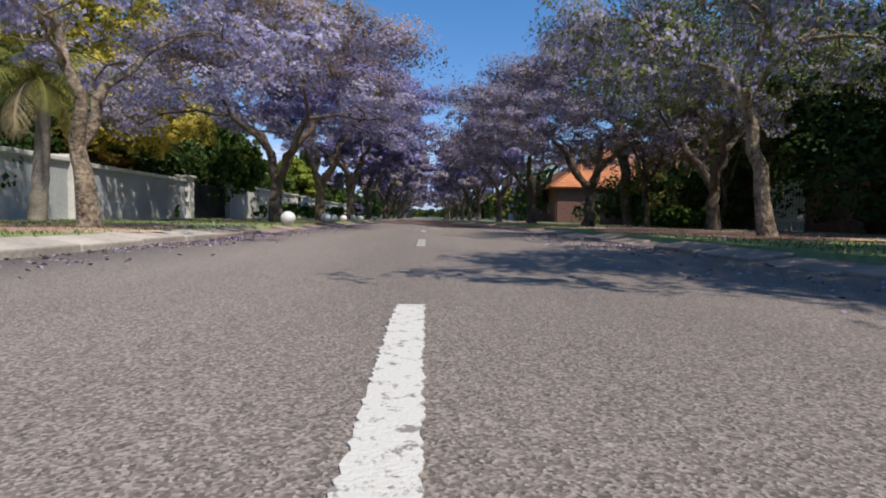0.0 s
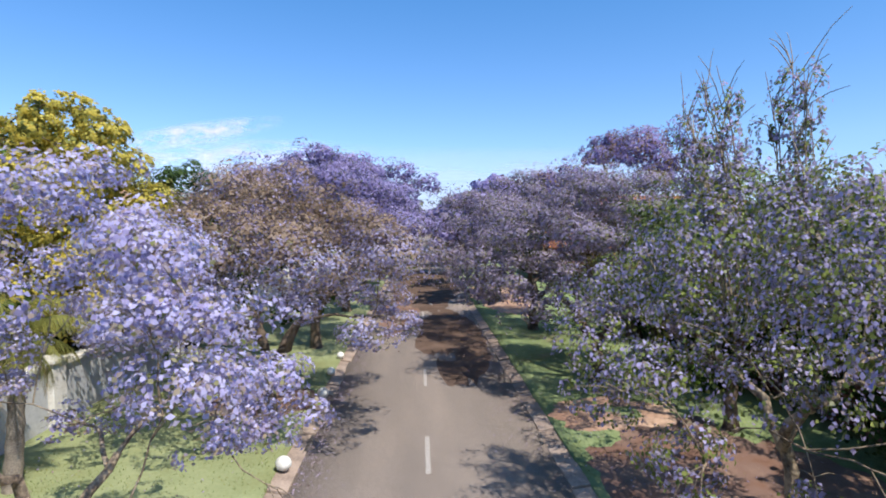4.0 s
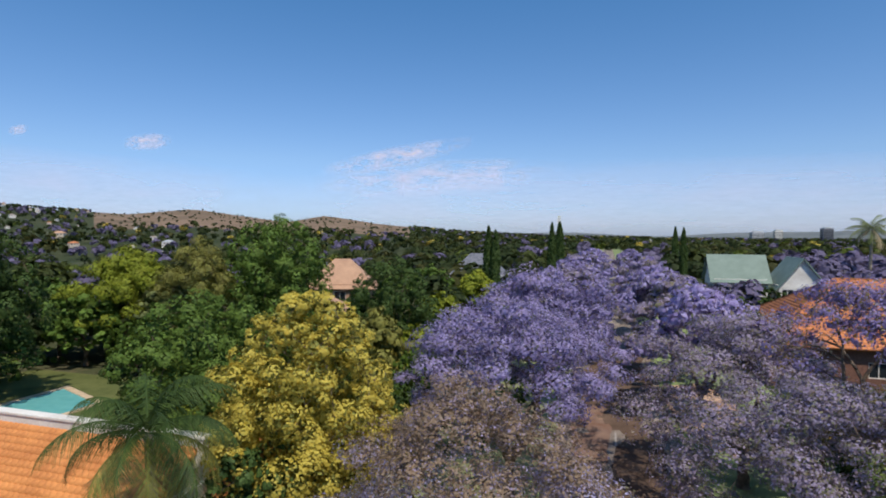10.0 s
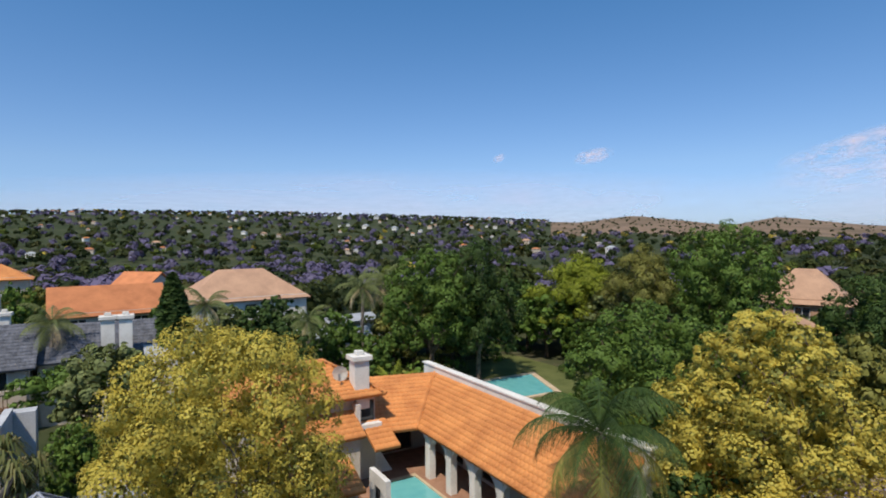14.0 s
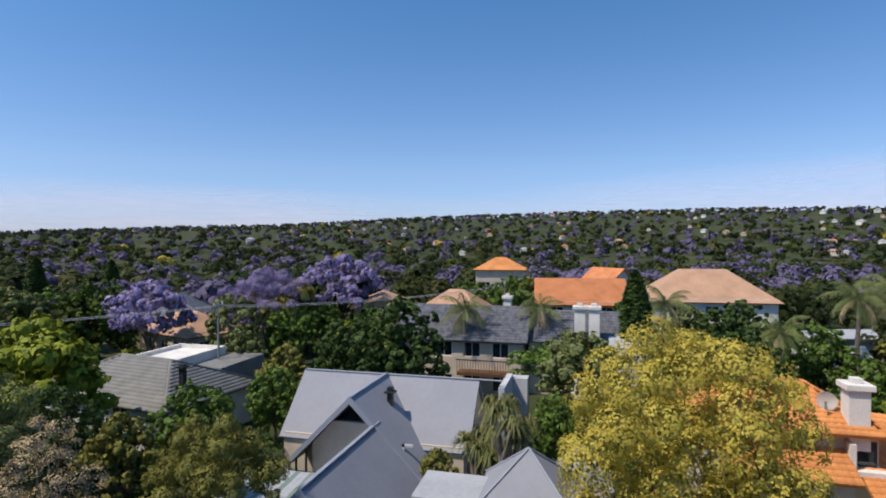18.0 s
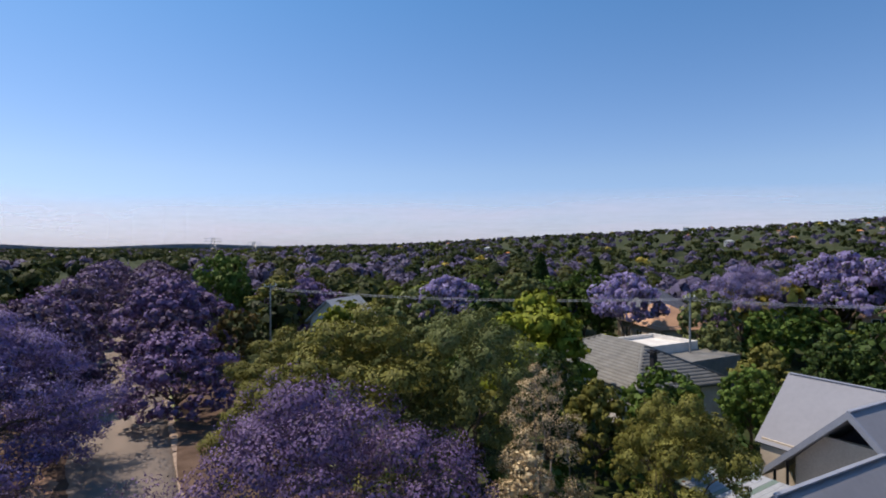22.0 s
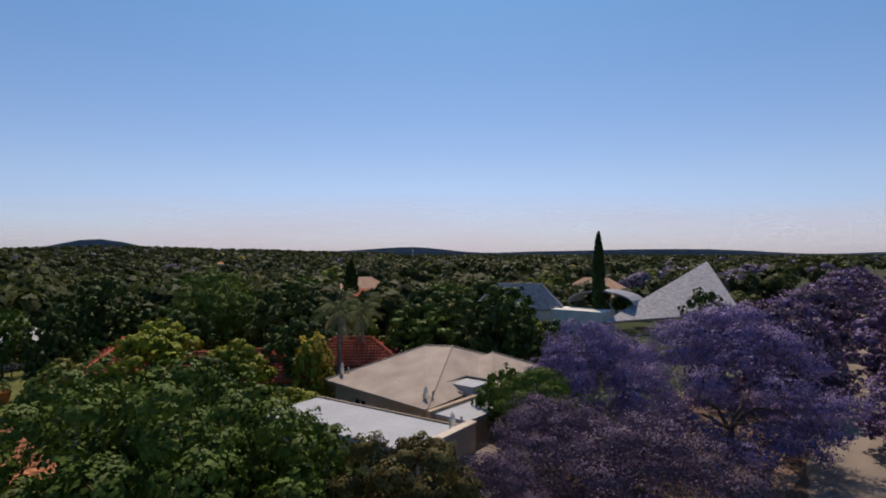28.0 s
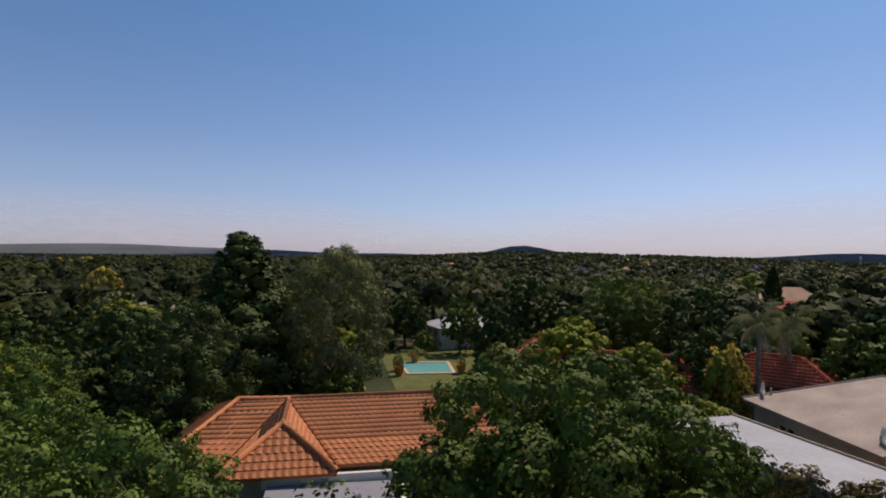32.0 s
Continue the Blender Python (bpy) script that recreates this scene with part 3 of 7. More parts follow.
SKY_R = [2600, 2600, 2600, 2400, 2200, 2100, 2100, 2000, 1900, 1700, 1500, 1400, 1300, 1300, 1300, 1200, 1100, 1000, 1000, 1500, 1800, 1500, 1800, 2600, 2600]


def ramp01(a, b, x):
    s = np.clip((x - a) / (b - a), 0, 1)
    return s * s * (3 - 2 * s)


def terrain_z(x, y):
    """The lie of the land: level along the road, falling a little to a valley, then rising to the ridges."""
    x, y = np.asarray(x, float), np.asarray(y, float)
    r = np.hypot(x, y)
    yaw = np.degrees(np.arctan2(-x, y))
    yaw = np.where(yaw < -60, yaw + 360, yaw)
    el, ridge = np.interp(yaw, SKY_YAW, SKY_EL), np.interp(yaw, SKY_YAW, SKY_R)
    top = np.maximum(ridge * np.tan(np.radians(el)) + 4, 0) * np.where(el > 0.04, 1, 0)
    rise = np.clip((r - 330) / (ridge - 330), 0, 1)
    z = top * (0.55 * rise + 0.45 * rise * rise * (3 - 2 * rise))
    dip = 5.0 * ramp01(60, 220, r) * (1 - ramp01(300, 800, r)) * np.clip(el / 1.5, 0, 1)
    return z - dip - 0.06


def build_ground():
    radii = np.concatenate([[0.01], np.geomspace(6, 4600, 64)])
    ang = np.radians(np.arange(0, 360, 1.25))
    rr, aa = np.meshgrid(radii, ang, indexing="ij")
    x, y = -rr * np.sin(aa), rr * np.cos(aa)
    z = terrain_z(x, y)
    k, n = len(radii), len(ang)
    i, j = np.meshgrid(np.arange(k - 1), np.arange(n), indexing="ij")
    a, b = i * n + j, i * n + (j + 1) % n
    me = raw_mesh("ground", np.stack([x, y, z], -1).reshape(-1, 3), np.stack([a, a + n, b + n, b], -1).reshape(-1, 4))
    g = smooth(obj("ground", me, M["earth"]))
    g.data.materials.append(M["drygrass"])
    c = np.array([p.center for p in me.polygons])
    yaw = np.degrees(np.arctan2(-c[:, 0], c[:, 1]))
    r = np.hypot(c[:, 0], c[:, 1])
    me.polygons.foreach_set("material_index", ((yaw > 20) & (yaw < 49) & (r > 800)).astype(np.int32))
    return tagged(g, "garden earth and scrub running out to low hills", "ground", kind="structure")


build_ground()


def strip(name, material, x0, x1, y0, y1, z0, z1, label, cat, nx=1, ny=40, rough_edge=0.0, wob=0.0):
    """A long flat slab along the road."""
    rng = np.random.default_rng(len(name) + ny)
    ys = np.linspace(y0, y1, ny + 1)
    xs = np.linspace(x0, x1, nx + 1)
    vs, k = [], nx + 1
    for yy in ys:
        for i, xx in enumerate(xs):
            edge = rough_edge * rng.normal() if i in (0, nx) else 0.0
            vs.append((xx + edge, yy, z1 + wob * noise.noise(Vector((xx * 0.6, yy * 0.6, 3.1)))))
    base = len(vs)
    vs += [(v[0], v[1], z0) for v in vs]
    fs = []
    for a in range(ny):
        for b in range(nx):
            p = a * k + b
            fs.append((p, p + 1, p + 1 + k, p + k))
        p, q = a * k, a * k + nx
        fs.append((p, p + k, p + k + base, p + base))
        fs.append((q, q + base, q + k + base, q + k))
    me = raw_mesh(name, np.array(vs), np.array(fs))
    return tagged(obj(name, me, material), label, cat, kind="structure")


ROAD_L, ROAD_R = -2.80, 2.75
strip("road", M["asphalt"], ROAD_L - 0.1, ROAD_R + 0.1, -260, 640, -0.3, 0.0, "worn grey-brown asphalt street with a broken white line", "road", nx=4, ny=300)
strip("verge_left", M["verge_l"], -9.6, ROAD_L - 0.39, -260, 640, -0.3, 0.115, "mown pale-green lawn verge with bare patches", "verge", nx=14, ny=400, wob=0.03)
strip("verge_right", M["verge_r"], ROAD_R + 0.39, 10.5, -260, 640, -0.3, 0.115, "bare red earth and thin grass verge under trees", "verge", nx=14, ny=400, wob=0.04)


def kerbs():
    for side, x, mt, lab in (("left", ROAD_L - 0.2, M["kerb"], "pale worn concrete kerb of single stones"), ("right", ROAD_R + 0.2, M["kerb_dirt_shade"], "earth-stained concrete kerb of single stones")):
        bm = bmesh.new()
        box(bm, -0.2, 0.2, -0.488, 0.488, -0.25, 0.122, bevel=0.018)
        for v in bm.verts:
            if v.co.z > 0.05 and v.co.x > 0.1:
                v.co.z -= 0.055
        me = bpy.data.meshes.new("kerb_stone")
        bm.to_mesh(me)
        bm.free()
        me.materials.append(mt)
        # darker copy: earth stain where y > 8, shade painted in where y < -9
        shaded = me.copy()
        shaded.materials[0] = M["kerb_dirt_shade"]
        k = tagged(new("kerb_" + side), lab, "kerb", kind="structure")
        for i in range(110):
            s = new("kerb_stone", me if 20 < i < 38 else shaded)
            s.parent = k
            sunk = (0.055 + 0.03 * math.sin(i * 1.9)) * (min(1.0, max(0.0, (i - 37) / 4)) if x < 0 else 0.8)
            s.location = (x + 0.012 * math.sin(i * 1.7), -30 + i * 1.0, 0.006 * math.sin(i * 2.3) - sunk)
            if x > 0:
                s.rotation_euler[2] = math.pi
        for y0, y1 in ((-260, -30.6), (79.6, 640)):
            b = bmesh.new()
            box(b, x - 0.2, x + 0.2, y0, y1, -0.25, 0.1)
            part("kerb_run", b, mt if y0 > 0 else M["kerb_dirt_shade"], k)


kerbs()


def dashes():
    rng = np.random.default_rng(5)
    for i in range(-2, 40):
        y0 = -0.03 + 6.15 * i
        bm = bmesh.new()
        n = 140 if -2 < i < 3 else 30
        lv, rv = [], []
        for j in range(n + 1):
            y = y0 + 2.0 * j / n
            lv.append(bm.verts.new((-0.105 + rng.normal() * 0.0035, y, 0.005)))
            rv.append(bm.verts.new((0.0 + rng.normal() * 0.0035, y, 0.005)))
        for j in range(n):
            bm.faces.new((lv[j], rv[j], rv[j + 1], lv[j + 1]))
        geo = bmesh.ops.extrude_face_region(bm, geom=bm.faces[:])
        for v in geo["geom"]:
            if isinstance(v, bmesh.types.BMVert):
                v.co.z = 0.001
        tagged(part("road_dash", bm, M["paint"] if i == 0 else M["paint_worn"]), "worn white painted dash on the asphalt", "road marking", "centre line dashes", "structure")


dashes()


def patch(name, material, cx, cy, rx, ry, z, label, seed):
    """A low, ragged spread of soil on the verge."""
    bm = bmesh.new()
    n, rings = 72, 7
    prev = [bm.verts.new((cx, cy, z))]
    for k in range(1, rings + 1):
        f = k / rings
        ring = []
        for i in range(n):
            a = 2 * math.pi * i / n
            q = f * (1 + 0.22 * noise.noise(Vector((math.cos(a) * 2.3, math.sin(a) * 2.3, seed))) + 0.12 * noise.noise(Vector((math.cos(a) * 9, math.sin(a) * 9, seed))))
            x, y = cx + rx * q * math.cos(a), cy + ry * q * math.sin(a)
            ring.append(bm.verts.new((x, y, z + 0.03 * noise.noise(Vector((x * 0.6, y * 0.6, 3.1))) - (0.02 if k == rings else 0))))
        for i in range(n):
            j = (i + 1) % n
            bm.faces.new((prev[0], ring[i], ring[j]) if k == 1 else (prev[i], ring[i], ring[j], prev[j]))
        prev = ring
    return tagged(part(name, bm, material), label, "soil", kind="structure")


patch("soil_patch", M["litter"], -5.9, 7.9, 2.6, 1.35, 0.140, "red soil strewn with faded petals under a tree", 1.0)
patch("soil_patch", M["soil"], -4.1, 6.2, 1.1, 0.8, 0.134, "bare pinkish soil beside the kerb", 2.0)
patch("soil_patch", M["litter"], 6.0, 10.6, 2.9, 4.2, 0.140, "brown leaf litter and petals under a leaning tree", 3.0)
patch("soil_patch", M["soil"], 7.0, 7.2, 1.7, 1.2, 0.144, "bare pinkish soil round a tree foot", 4.0)
patch("soil_patch", M["soil"], 5.0, 15.4, 1.7, 1.4, 0.134, "bare red soil on the verge", 5.0)
patch("soil_patch", M["litter"], -4.6, 16.6, 1.6, 1.4, 0.138, "fallen petals on bare soil under a tree", 6.0)
patch("soil_patch", M["soil"], 5.4, 38.0, 2.1, 7.0, 0.136, "pale bare soil along the verge", 7.0)
# these mulch sheets also paint the tree shade onto road and verge
patch("leaf_drift", M["mulch"], 1.2, 26.0, 1.6, 8.0, 0.012, "brown petals and leaf litter on the road, tree shade painted in", 12.0)
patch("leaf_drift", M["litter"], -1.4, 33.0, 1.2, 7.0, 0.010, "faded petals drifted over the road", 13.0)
patch("leaf_drift", M["mulch"], 0.2, 46.0, 2.7, 14.0, 0.011, "brown petals and leaf litter on the road, tree shade painted in", 14.0)
patch("soil_patch", M["mulch"], -6.3, -31.0, 3.3, 24.0, 0.140, "brown leaf litter with painted-in shade under broad trees", 10.0)
patch("soil_patch", M["mulch"], 6.9, -31.0, 3.8, 24.0, 0.140, "brown leaf litter with painted-in shade under broad trees", 8.0)
patch("leaf_drift", M["mulch"], 2.8, -25.0, 1.5, 11.0, 0.012, "brown petals and leaf litter on the road, tree shade painted in", 15.0)
patch("soil_patch", M["soil"], 3.1, -28.7, 1.4, 2.2, 0.02, "bare pinkish soil spread over the road edge", 16.0)
patch("soil_patch", M["soil"], 5.2, -12.0, 2.0, 4.0, 0.136, "bare red soil on the verge", 9.0)


def petals():
    """Fallen blossom: thick along the kerbs and under the trees, thin on the road."""
    rng = np.random.default_rng(8)
    n = 40000
    y = rng.uniform(-20, 60, n)
    side = rng.random(n)
    x = np.where(side < 0.40, ROAD_L + np.abs(rng.normal(0, 0.35, n)), np.where(side < 0.62, ROAD_R - np.abs(rng.normal(0, 0.5, n)),
                 np.where(side < 0.86, rng.uniform(3.2, 9, n), rng.uniform(-8.5, -3.1, n))))
    drift = np.array([noise.noise(Vector((a * 0.5, b * 0.35, 0.0))) for a, b in zip(x, y)])
    keep = drift > rng.uniform(-0.45, 0.45, n)
    x, y = x[keep], y[keep]
    z = np.where((x < ROAD_L) | (x > ROAD_R), 0.15, 0.012)
    k = len(x)
    nor = unit(np.stack([rng.normal(0, 0.35, k), rng.normal(0, 0.35, k), np.ones(k)], 1))
    me = leaves_mesh("fallen_petals", rng, np.stack([x, y, z], 1), nor, rng.uniform(0.025, 0.06, k), 0.6)
    tagged(obj("fallen_petals", me, M["petal"]), "faded lilac petals drifted along the kerb", "petals", kind="stuff")


petals()


def grass():
    rng = np.random.default_rng(9)
    n = 26000
    y = 2 + 24 * rng.random(n) ** 1.6
    left = rng.random(n) < 0.65
    x = np.where(left, rng.uniform(-8.6, -3.15, n), rng.uniform(3.1, 9.5, n))
    drift = np.array([noise.noise(Vector((a * 0.35, b * 0.35, 7.0))) for a, b in zip(x, y)])
    keep = drift > rng.uniform(-0.5, 0.25, n)
    x, y = x[keep], y[keep]
    k = len(x)
    h = rng.uniform(-0.02, 0.0, k)
    a = rng.uniform(0, 6.283, k)
    p = np.stack([x, y, np.full(k, 0.10)], 1)
    d = np.stack([np.cos(a), np.sin(a), np.zeros(k)], 1) * 0.012
    lean = np.stack([rng.normal(0, 0.02, k), rng.normal(0, 0.02, k), h + 0.06], 1)
    vs = np.stack([p - d, p + d, p + d * 0.2 + lean, p - d * 0.2 + lean], 1)
    me = raw_mesh("grass", vs.reshape(-1, 3), np.arange(k * 4).reshape(k, 4))
    tagged(obj("grass", me, M["blade"]), "short dry lawn grass on the verges", "grass", kind="stuff")


grass()


# ---------------- trees ----------------
class Kind:
    """One kind of tree: a full build for near ones and a lighter one further off, each built once and then copied."""

    def __init__(self, make, height, label):
        self.make, self.height, self.label, self.roots = make, height, label, {}

    def put(self, x, y, height, rot=0.0, wide=1.0, label="", z=None, group=""):
        s = height / self.height
        far = math.hypot(x, y)
        near = 2 if far < (34 if group else 30 if height > 5.4 else 16) or (height > 9 and far < 60 and not group) else 1 if far < (75 if height > 7 else 47) else 0
        zz = (0.1 if abs(x) < 10 else float(terrain_z(x, y))) if z is None else z
        m = Matrix.LocRotScale((x, y, zz - 0.05), Euler((0, 0, radians(rot))), (s * wide, s * wide, s))
        if near in self.roots:
            root = self.roots[near]
            ob = copy_thing(root, m @ Matrix.Diagonal((1 / root.scale[0], 1 / root.scale[1], 1 / root.scale[2], 1)))
        else:
            ob = self.roots[near] = self.make(near)
            ob.location, ob.rotation_euler, ob.scale = (x, y, zz - 0.05), (0, 0, radians(rot)), (s * wide, s * wide, s)
        return tagged(ob, label or self.label, "", group)


def tree_root(label, name="tree", cat="tree"):
    root = new(name)
    root.empty_display_size = 0.3
    return tagged(root, label, cat)


def grow_tree(label, seed, near, lobes, fork, girth, crowns, bark="bark", limbs=5, sway=0.14, lean=(0, 0), twigs=0, split=True, shoots=(), loose=0.24):
    """A tree: trunk to the fork, limbs out to the lobes, and crowns = [(name, count, size, material, clump, low), ...]."""
    rng = np.random.default_rng(seed)
    root = tree_root(label)
    lobes = np.asarray(lobes, float)
    top = np.array((lean[0], lean[1], fork))
    tr = Tubes()
    trunk = bend((0, 0, -0.1), top, rng, sway * 0.6, 8)
    rad = girth * (1.0 - 0.35 * np.linspace(0, 1, 8))
    rad[0] *= 1.35
    rad[1] *= 1.1
    tr.add(trunk, rad, 10)
    smooth(obj("trunk", tr.mesh("trunk"), M[bark], root))
    az = np.arctan2(lobes[:, 1], lobes[:, 0])
    order = np.argsort(az)
    groups = [g for g in np.array_split(order, min(limbs, len(lobes))) if len(g)]
    tubes = [Tubes() for _ in groups] if split else [Tubes()]
    for gi, g in enumerate(groups):
        tb = tubes[gi if split else 0]
        mid = lobes[g, :3].mean(0)
        elbow = top + (mid - top) * np.array((0.55, 0.55, 0.5)) + rng.normal(size=3) * 0.15
        limb = bend(top - (0, 0, girth), elbow, rng, sway * 1.4, 8)
        r0 = girth * 0.62
        tb.add(limb, r0 * (1 - 0.45 * np.linspace(0, 1, 8)), 8)
        nodes = [(p, r0 * (1 - 0.45 * f)) for p, f in zip(limb[3:], np.linspace(0.4, 1, 5))]
        for li in sorted(g, key=lambda q: float(np.linalg.norm(lobes[q, :3] - elbow))):
            c = lobes[li, :3]
            base, rb = min(nodes, key=lambda q: float(np.linalg.norm(c - q[0])) + 0.8 * max(0.0, float(q[0][2] - c[2])) + 0.1 * float(np.linalg.norm(q[0] - elbow)))
            b = bend(base, c, rng, sway * 0.9, 7)
            ra = max(r0 * 0.14, min(rb * 0.72, r0 * 0.42))
            if near:
                st = 1 if near == 2 else 2
                tb.add(b[::st], ra * (1 - 0.7 * np.linspace(0, 1, 7))[::st], 5 if near == 2 else 3)
            else:
                tb.add(b[::3], ra * (1 - 0.7 * np.linspace(0, 1, 3)), 3)
            nodes += [(b[2], ra * 0.77), (b[4], ra * 0.53)]
            for _ in range(twigs):
                d = unit(rng.normal(size=(1, 3)) + np.array((0, 0, 0.5)))[0]
                s = b[rng.integers(3, 7)]
                tb.add(bend(s, c + d * lobes[li, 3:6] * 0.95, rng, sway, 4), r0 * 0.10 * (1 - 0.8 * np.linspace(0, 1, 4)), 3)
    for x, y, z in shoots if near else ():
        q = np.array((x, y, z))
        s = q * np.array((0.62, 0.62, 0.55))
        tubes[0].add(bend(s, q, rng, 0.06, 6), 0.03 * (1 - 0.75 * np.linspace(0, 1, 6)), 4)
        for _ in range(15):
            f = rng.uniform(0.35, 0.98)
            e = s + (q - s) * f
            tubes[0].add(bend(e, e + rng.normal(size=3) * 0.3 + (0, 0, 0.45), rng, 0.06, 4), 0.013 * (1 - 0.6 * np.linspace(0, 1, 4)), 3)
    if len(shoots) and near:
        lobes = np.concatenate([lobes, [(x * f, y * f, z * f, 0.34, 0.34, 0.5) for x, y, z in shoots for f in (0.76, 0.92)]])
    for tb in tubes:
        smooth(obj("limb", tb.mesh("limb"), M[bark], root))
    for nm, count, size, mt, clump, low, *band in crowns:
        use = lobes[(lobes[:, 2] > band[0]) & (lobes[:, 2] < band[1])] if band else lobes
        core = max(60, count // (8 if mt == "yellow" else 3))
        if near < 2:
            core //= 4 if near else 16
            few = 5600 if near else 1300
            size = size * 0.86 * math.sqrt(count / few) + 0.03
            count = few
        pos, nor, out = scatter(rng, use, count, clump, low=low, per=32 if near == 2 else 16 if near else 6, jitter=loose, fuzz=0.26 if loose > 0.3 else 0.04)
        me = leaves_mesh(nm, rng, pos, nor, size * (rng.uniform(0.65, 1.2, len(pos)) if near == 2 else rng.uniform(0.85, 1.5, len(pos))), 0.72 if near == 2 else 0.8, out, (0.6 if mt in ("jac_pale", "jac_mix", "gold", "bright") else 0.75) if near == 2 else 0.85)
        obj(nm, me, M[mt], root)
        if mt in DENSE:
            # olive inside yellow crowns paints the shade between their puffs
            pos, nor, out = scatter(rng, use * np.array((1, 1, 1, 0.72, 0.72, 0.72)), core, 0.5, per=4, low=-0.8, jitter=0.1)
            obj("inner_leaves", leaves_mesh("inner_leaves", rng, pos, nor, np.repeat(size * 1.15 if near == 2 else 0.36 if near else 0.62, len(pos)) * rng.uniform(0.8, 1.2, len(pos)), 0.9, out, 0.9), M["olive" if mt == "yellow" else mt], root)
    return root


DENSE = ("jac", "jac_violet", "jac_deep", "jac_faded", "jac_dull", "yellow", "green", "bright", "dark", "lime", "olive", "grey", "russet")


def grow(label, seed, height, lobes, *a, **k):
    def make(near):
        kk = dict(k, split=near > 0, twigs=k.get("twigs", 0) if near == 2 else 0)
        return grow_tree(label, seed, near, lobes, *a, **kk)
    return Kind(make, height, label)


def umbrella(rng, height, radius, n, base=0.5, lobe=0.34, flat=0.72, skirt=0.45):
    """Lobes of a broad, spreading crown with an uneven rim."""
    out, swing = [], rng.uniform(0, 6.28)
    for i in range(n):
        f = (i + 0.5) / n
        a = i * 2.399 + rng.uniform(-0.3, 0.3)
        reach = 0.86 + 0.2 * math.sin(a * 2 + swing) + 0.10 * math.sin(a * 5 + swing * 3)
        rr = radius * (1 - lobe) * math.sqrt(f) * rng.uniform(0.85, 1.1) * reach
        lr = radius * lobe * rng.uniform(0.7, 1.25)
        hz = height * (0.955 + 0.05 * math.sin(a * 3 + swing * 2)) - lr * flat - (height * (1 - base) - lr) * (rr / radius / reach) ** 1.6 * rng.uniform(0.62, 1.08)
        out.append((rr * math.cos(a), rr * math.sin(a), hz, lr, lr, lr * flat))
    low = int(n * skirt)
    for i in range(low):
        a = i * 2.399 + 1.0
        rr = radius * rng.uniform(0.45, 0.85)
        lr = radius * lobe * rng.uniform(0.6, 0.9)
        out.append((rr * math.cos(a), rr * math.sin(a), height * base + rng.uniform(0, 0.15) * height, lr, lr, lr * flat))
    return out


def cone(rng, height, radius, n, base=0.12, lobe=0.26, power=0.8):
    """Lobes of a pointed, puffy crown."""
    out = []
    for i in range(n):
        f = (i + 0.5) / n
        z = height * (base + (0.97 - base) * f)
        rr = radius * (1 - f) ** power * min(1.0, 0.55 + 3 * f)
        a = i * 2.399 + rng.uniform(-0.4, 0.4)
        lr = radius * lobe * (1.15 - 0.55 * f) * rng.uniform(0.8, 1.2)
        k = rng.uniform(0.55, 0.9)
        out.append((rr * k * math.cos(a), rr * k * math.sin(a), z - lr * 0.6, lr, lr, lr * 0.85))
    return out


def globe(rng, height, radius, n, base=0.25, lobe=0.36):
    """Lobes of a rounded crown."""
    out = []
    for i in range(n):
        z = 1 - 1.7 * (i + 0.5) / n
        rr = math.sqrt(max(0, 1 - z * z))
        a = i * 2.399 + rng.uniform(-0.4, 0.4)
        lr = radius * lobe * rng.uniform(0.75, 1.25)
        mid = height * (1 + base) / 2
        half = height * (1 - base) / 2 - lr * 0.7
        q = rng.uniform(0.84, 1.1)
        out.append(((radius - lr) * rr * q * math.cos(a), (radius - lr) * rr * q * math.sin(a), mid + half * z * min(q, 1.04), lr, lr, lr * 0.85))
    return out


R = random.Random(3)


def jacaranda(sd, mt, n, base=0.46, lobes=34, lobe=0.2, radius=4.6, limbs=4, fork=1.5, girth=0.19, lean=(0, 0), size=0.10, bark="bark", shoots=0, twigs=2, skirt=0.45, label="spreading jacaranda in full lilac blossom"):
    rg = random.Random(sd)
    lb = umbrella(rg, 8.0, radius, lobes, base=base, lobe=lobe, flat=0.7, skirt=skirt)
    up = ()
    if shoots:
        lb = [(x, y, z * 0.8, a, b, c) for x, y, z, a, b, c in lb]
        up = [(x + rg.uniform(-0.5, 0.5), y + rg.uniform(-0.5, 0.5), 8.1 * rg.uniform(0.84, 1.0)) for x, y in ((-1.3, 1.7), (0.2, 1.0)) for _ in range(6)]
    return grow(label, sd, 8.0, lb, fork, girth, [("crown", n, size, mt, 0.24, -0.65)], limbs=limbs, sway=0.2, twigs=twigs, lean=lean, bark=bark, shoots=up, loose=0.42)


J_YOUNG = jacaranda(11, "jac_pale", 36000, base=0.34, lobes=40, lobe=0.13, limbs=2, fork=1.55, girth=0.17, lean=(0.15, 0.1), bark="bark_spotted", size=0.082, twigs=4)
J_LEAN = jacaranda(12, "jac_mix", 46000, base=0.34, lobes=54, lobe=0.17, radius=5.0, limbs=3, fork=2.3, girth=0.155, lean=(-0.55, 0.1), bark="bark_spotted", shoots=1, size=0.082, twigs=3)
J_OPEN = jacaranda(13, "jac_open", 19000, base=0.52, lobes=44, lobe=0.14, limbs=5, fork=2.6, girth=0.26, skirt=0.25, lean=(0.3, 0.2), size=0.1, twigs=4)
J_GOLD = jacaranda(14, "gold", 20000, base=0.3, lobes=40, lobe=0.15, limbs=3, fork=2.0, girth=0.15, size=0.09, twigs=4)
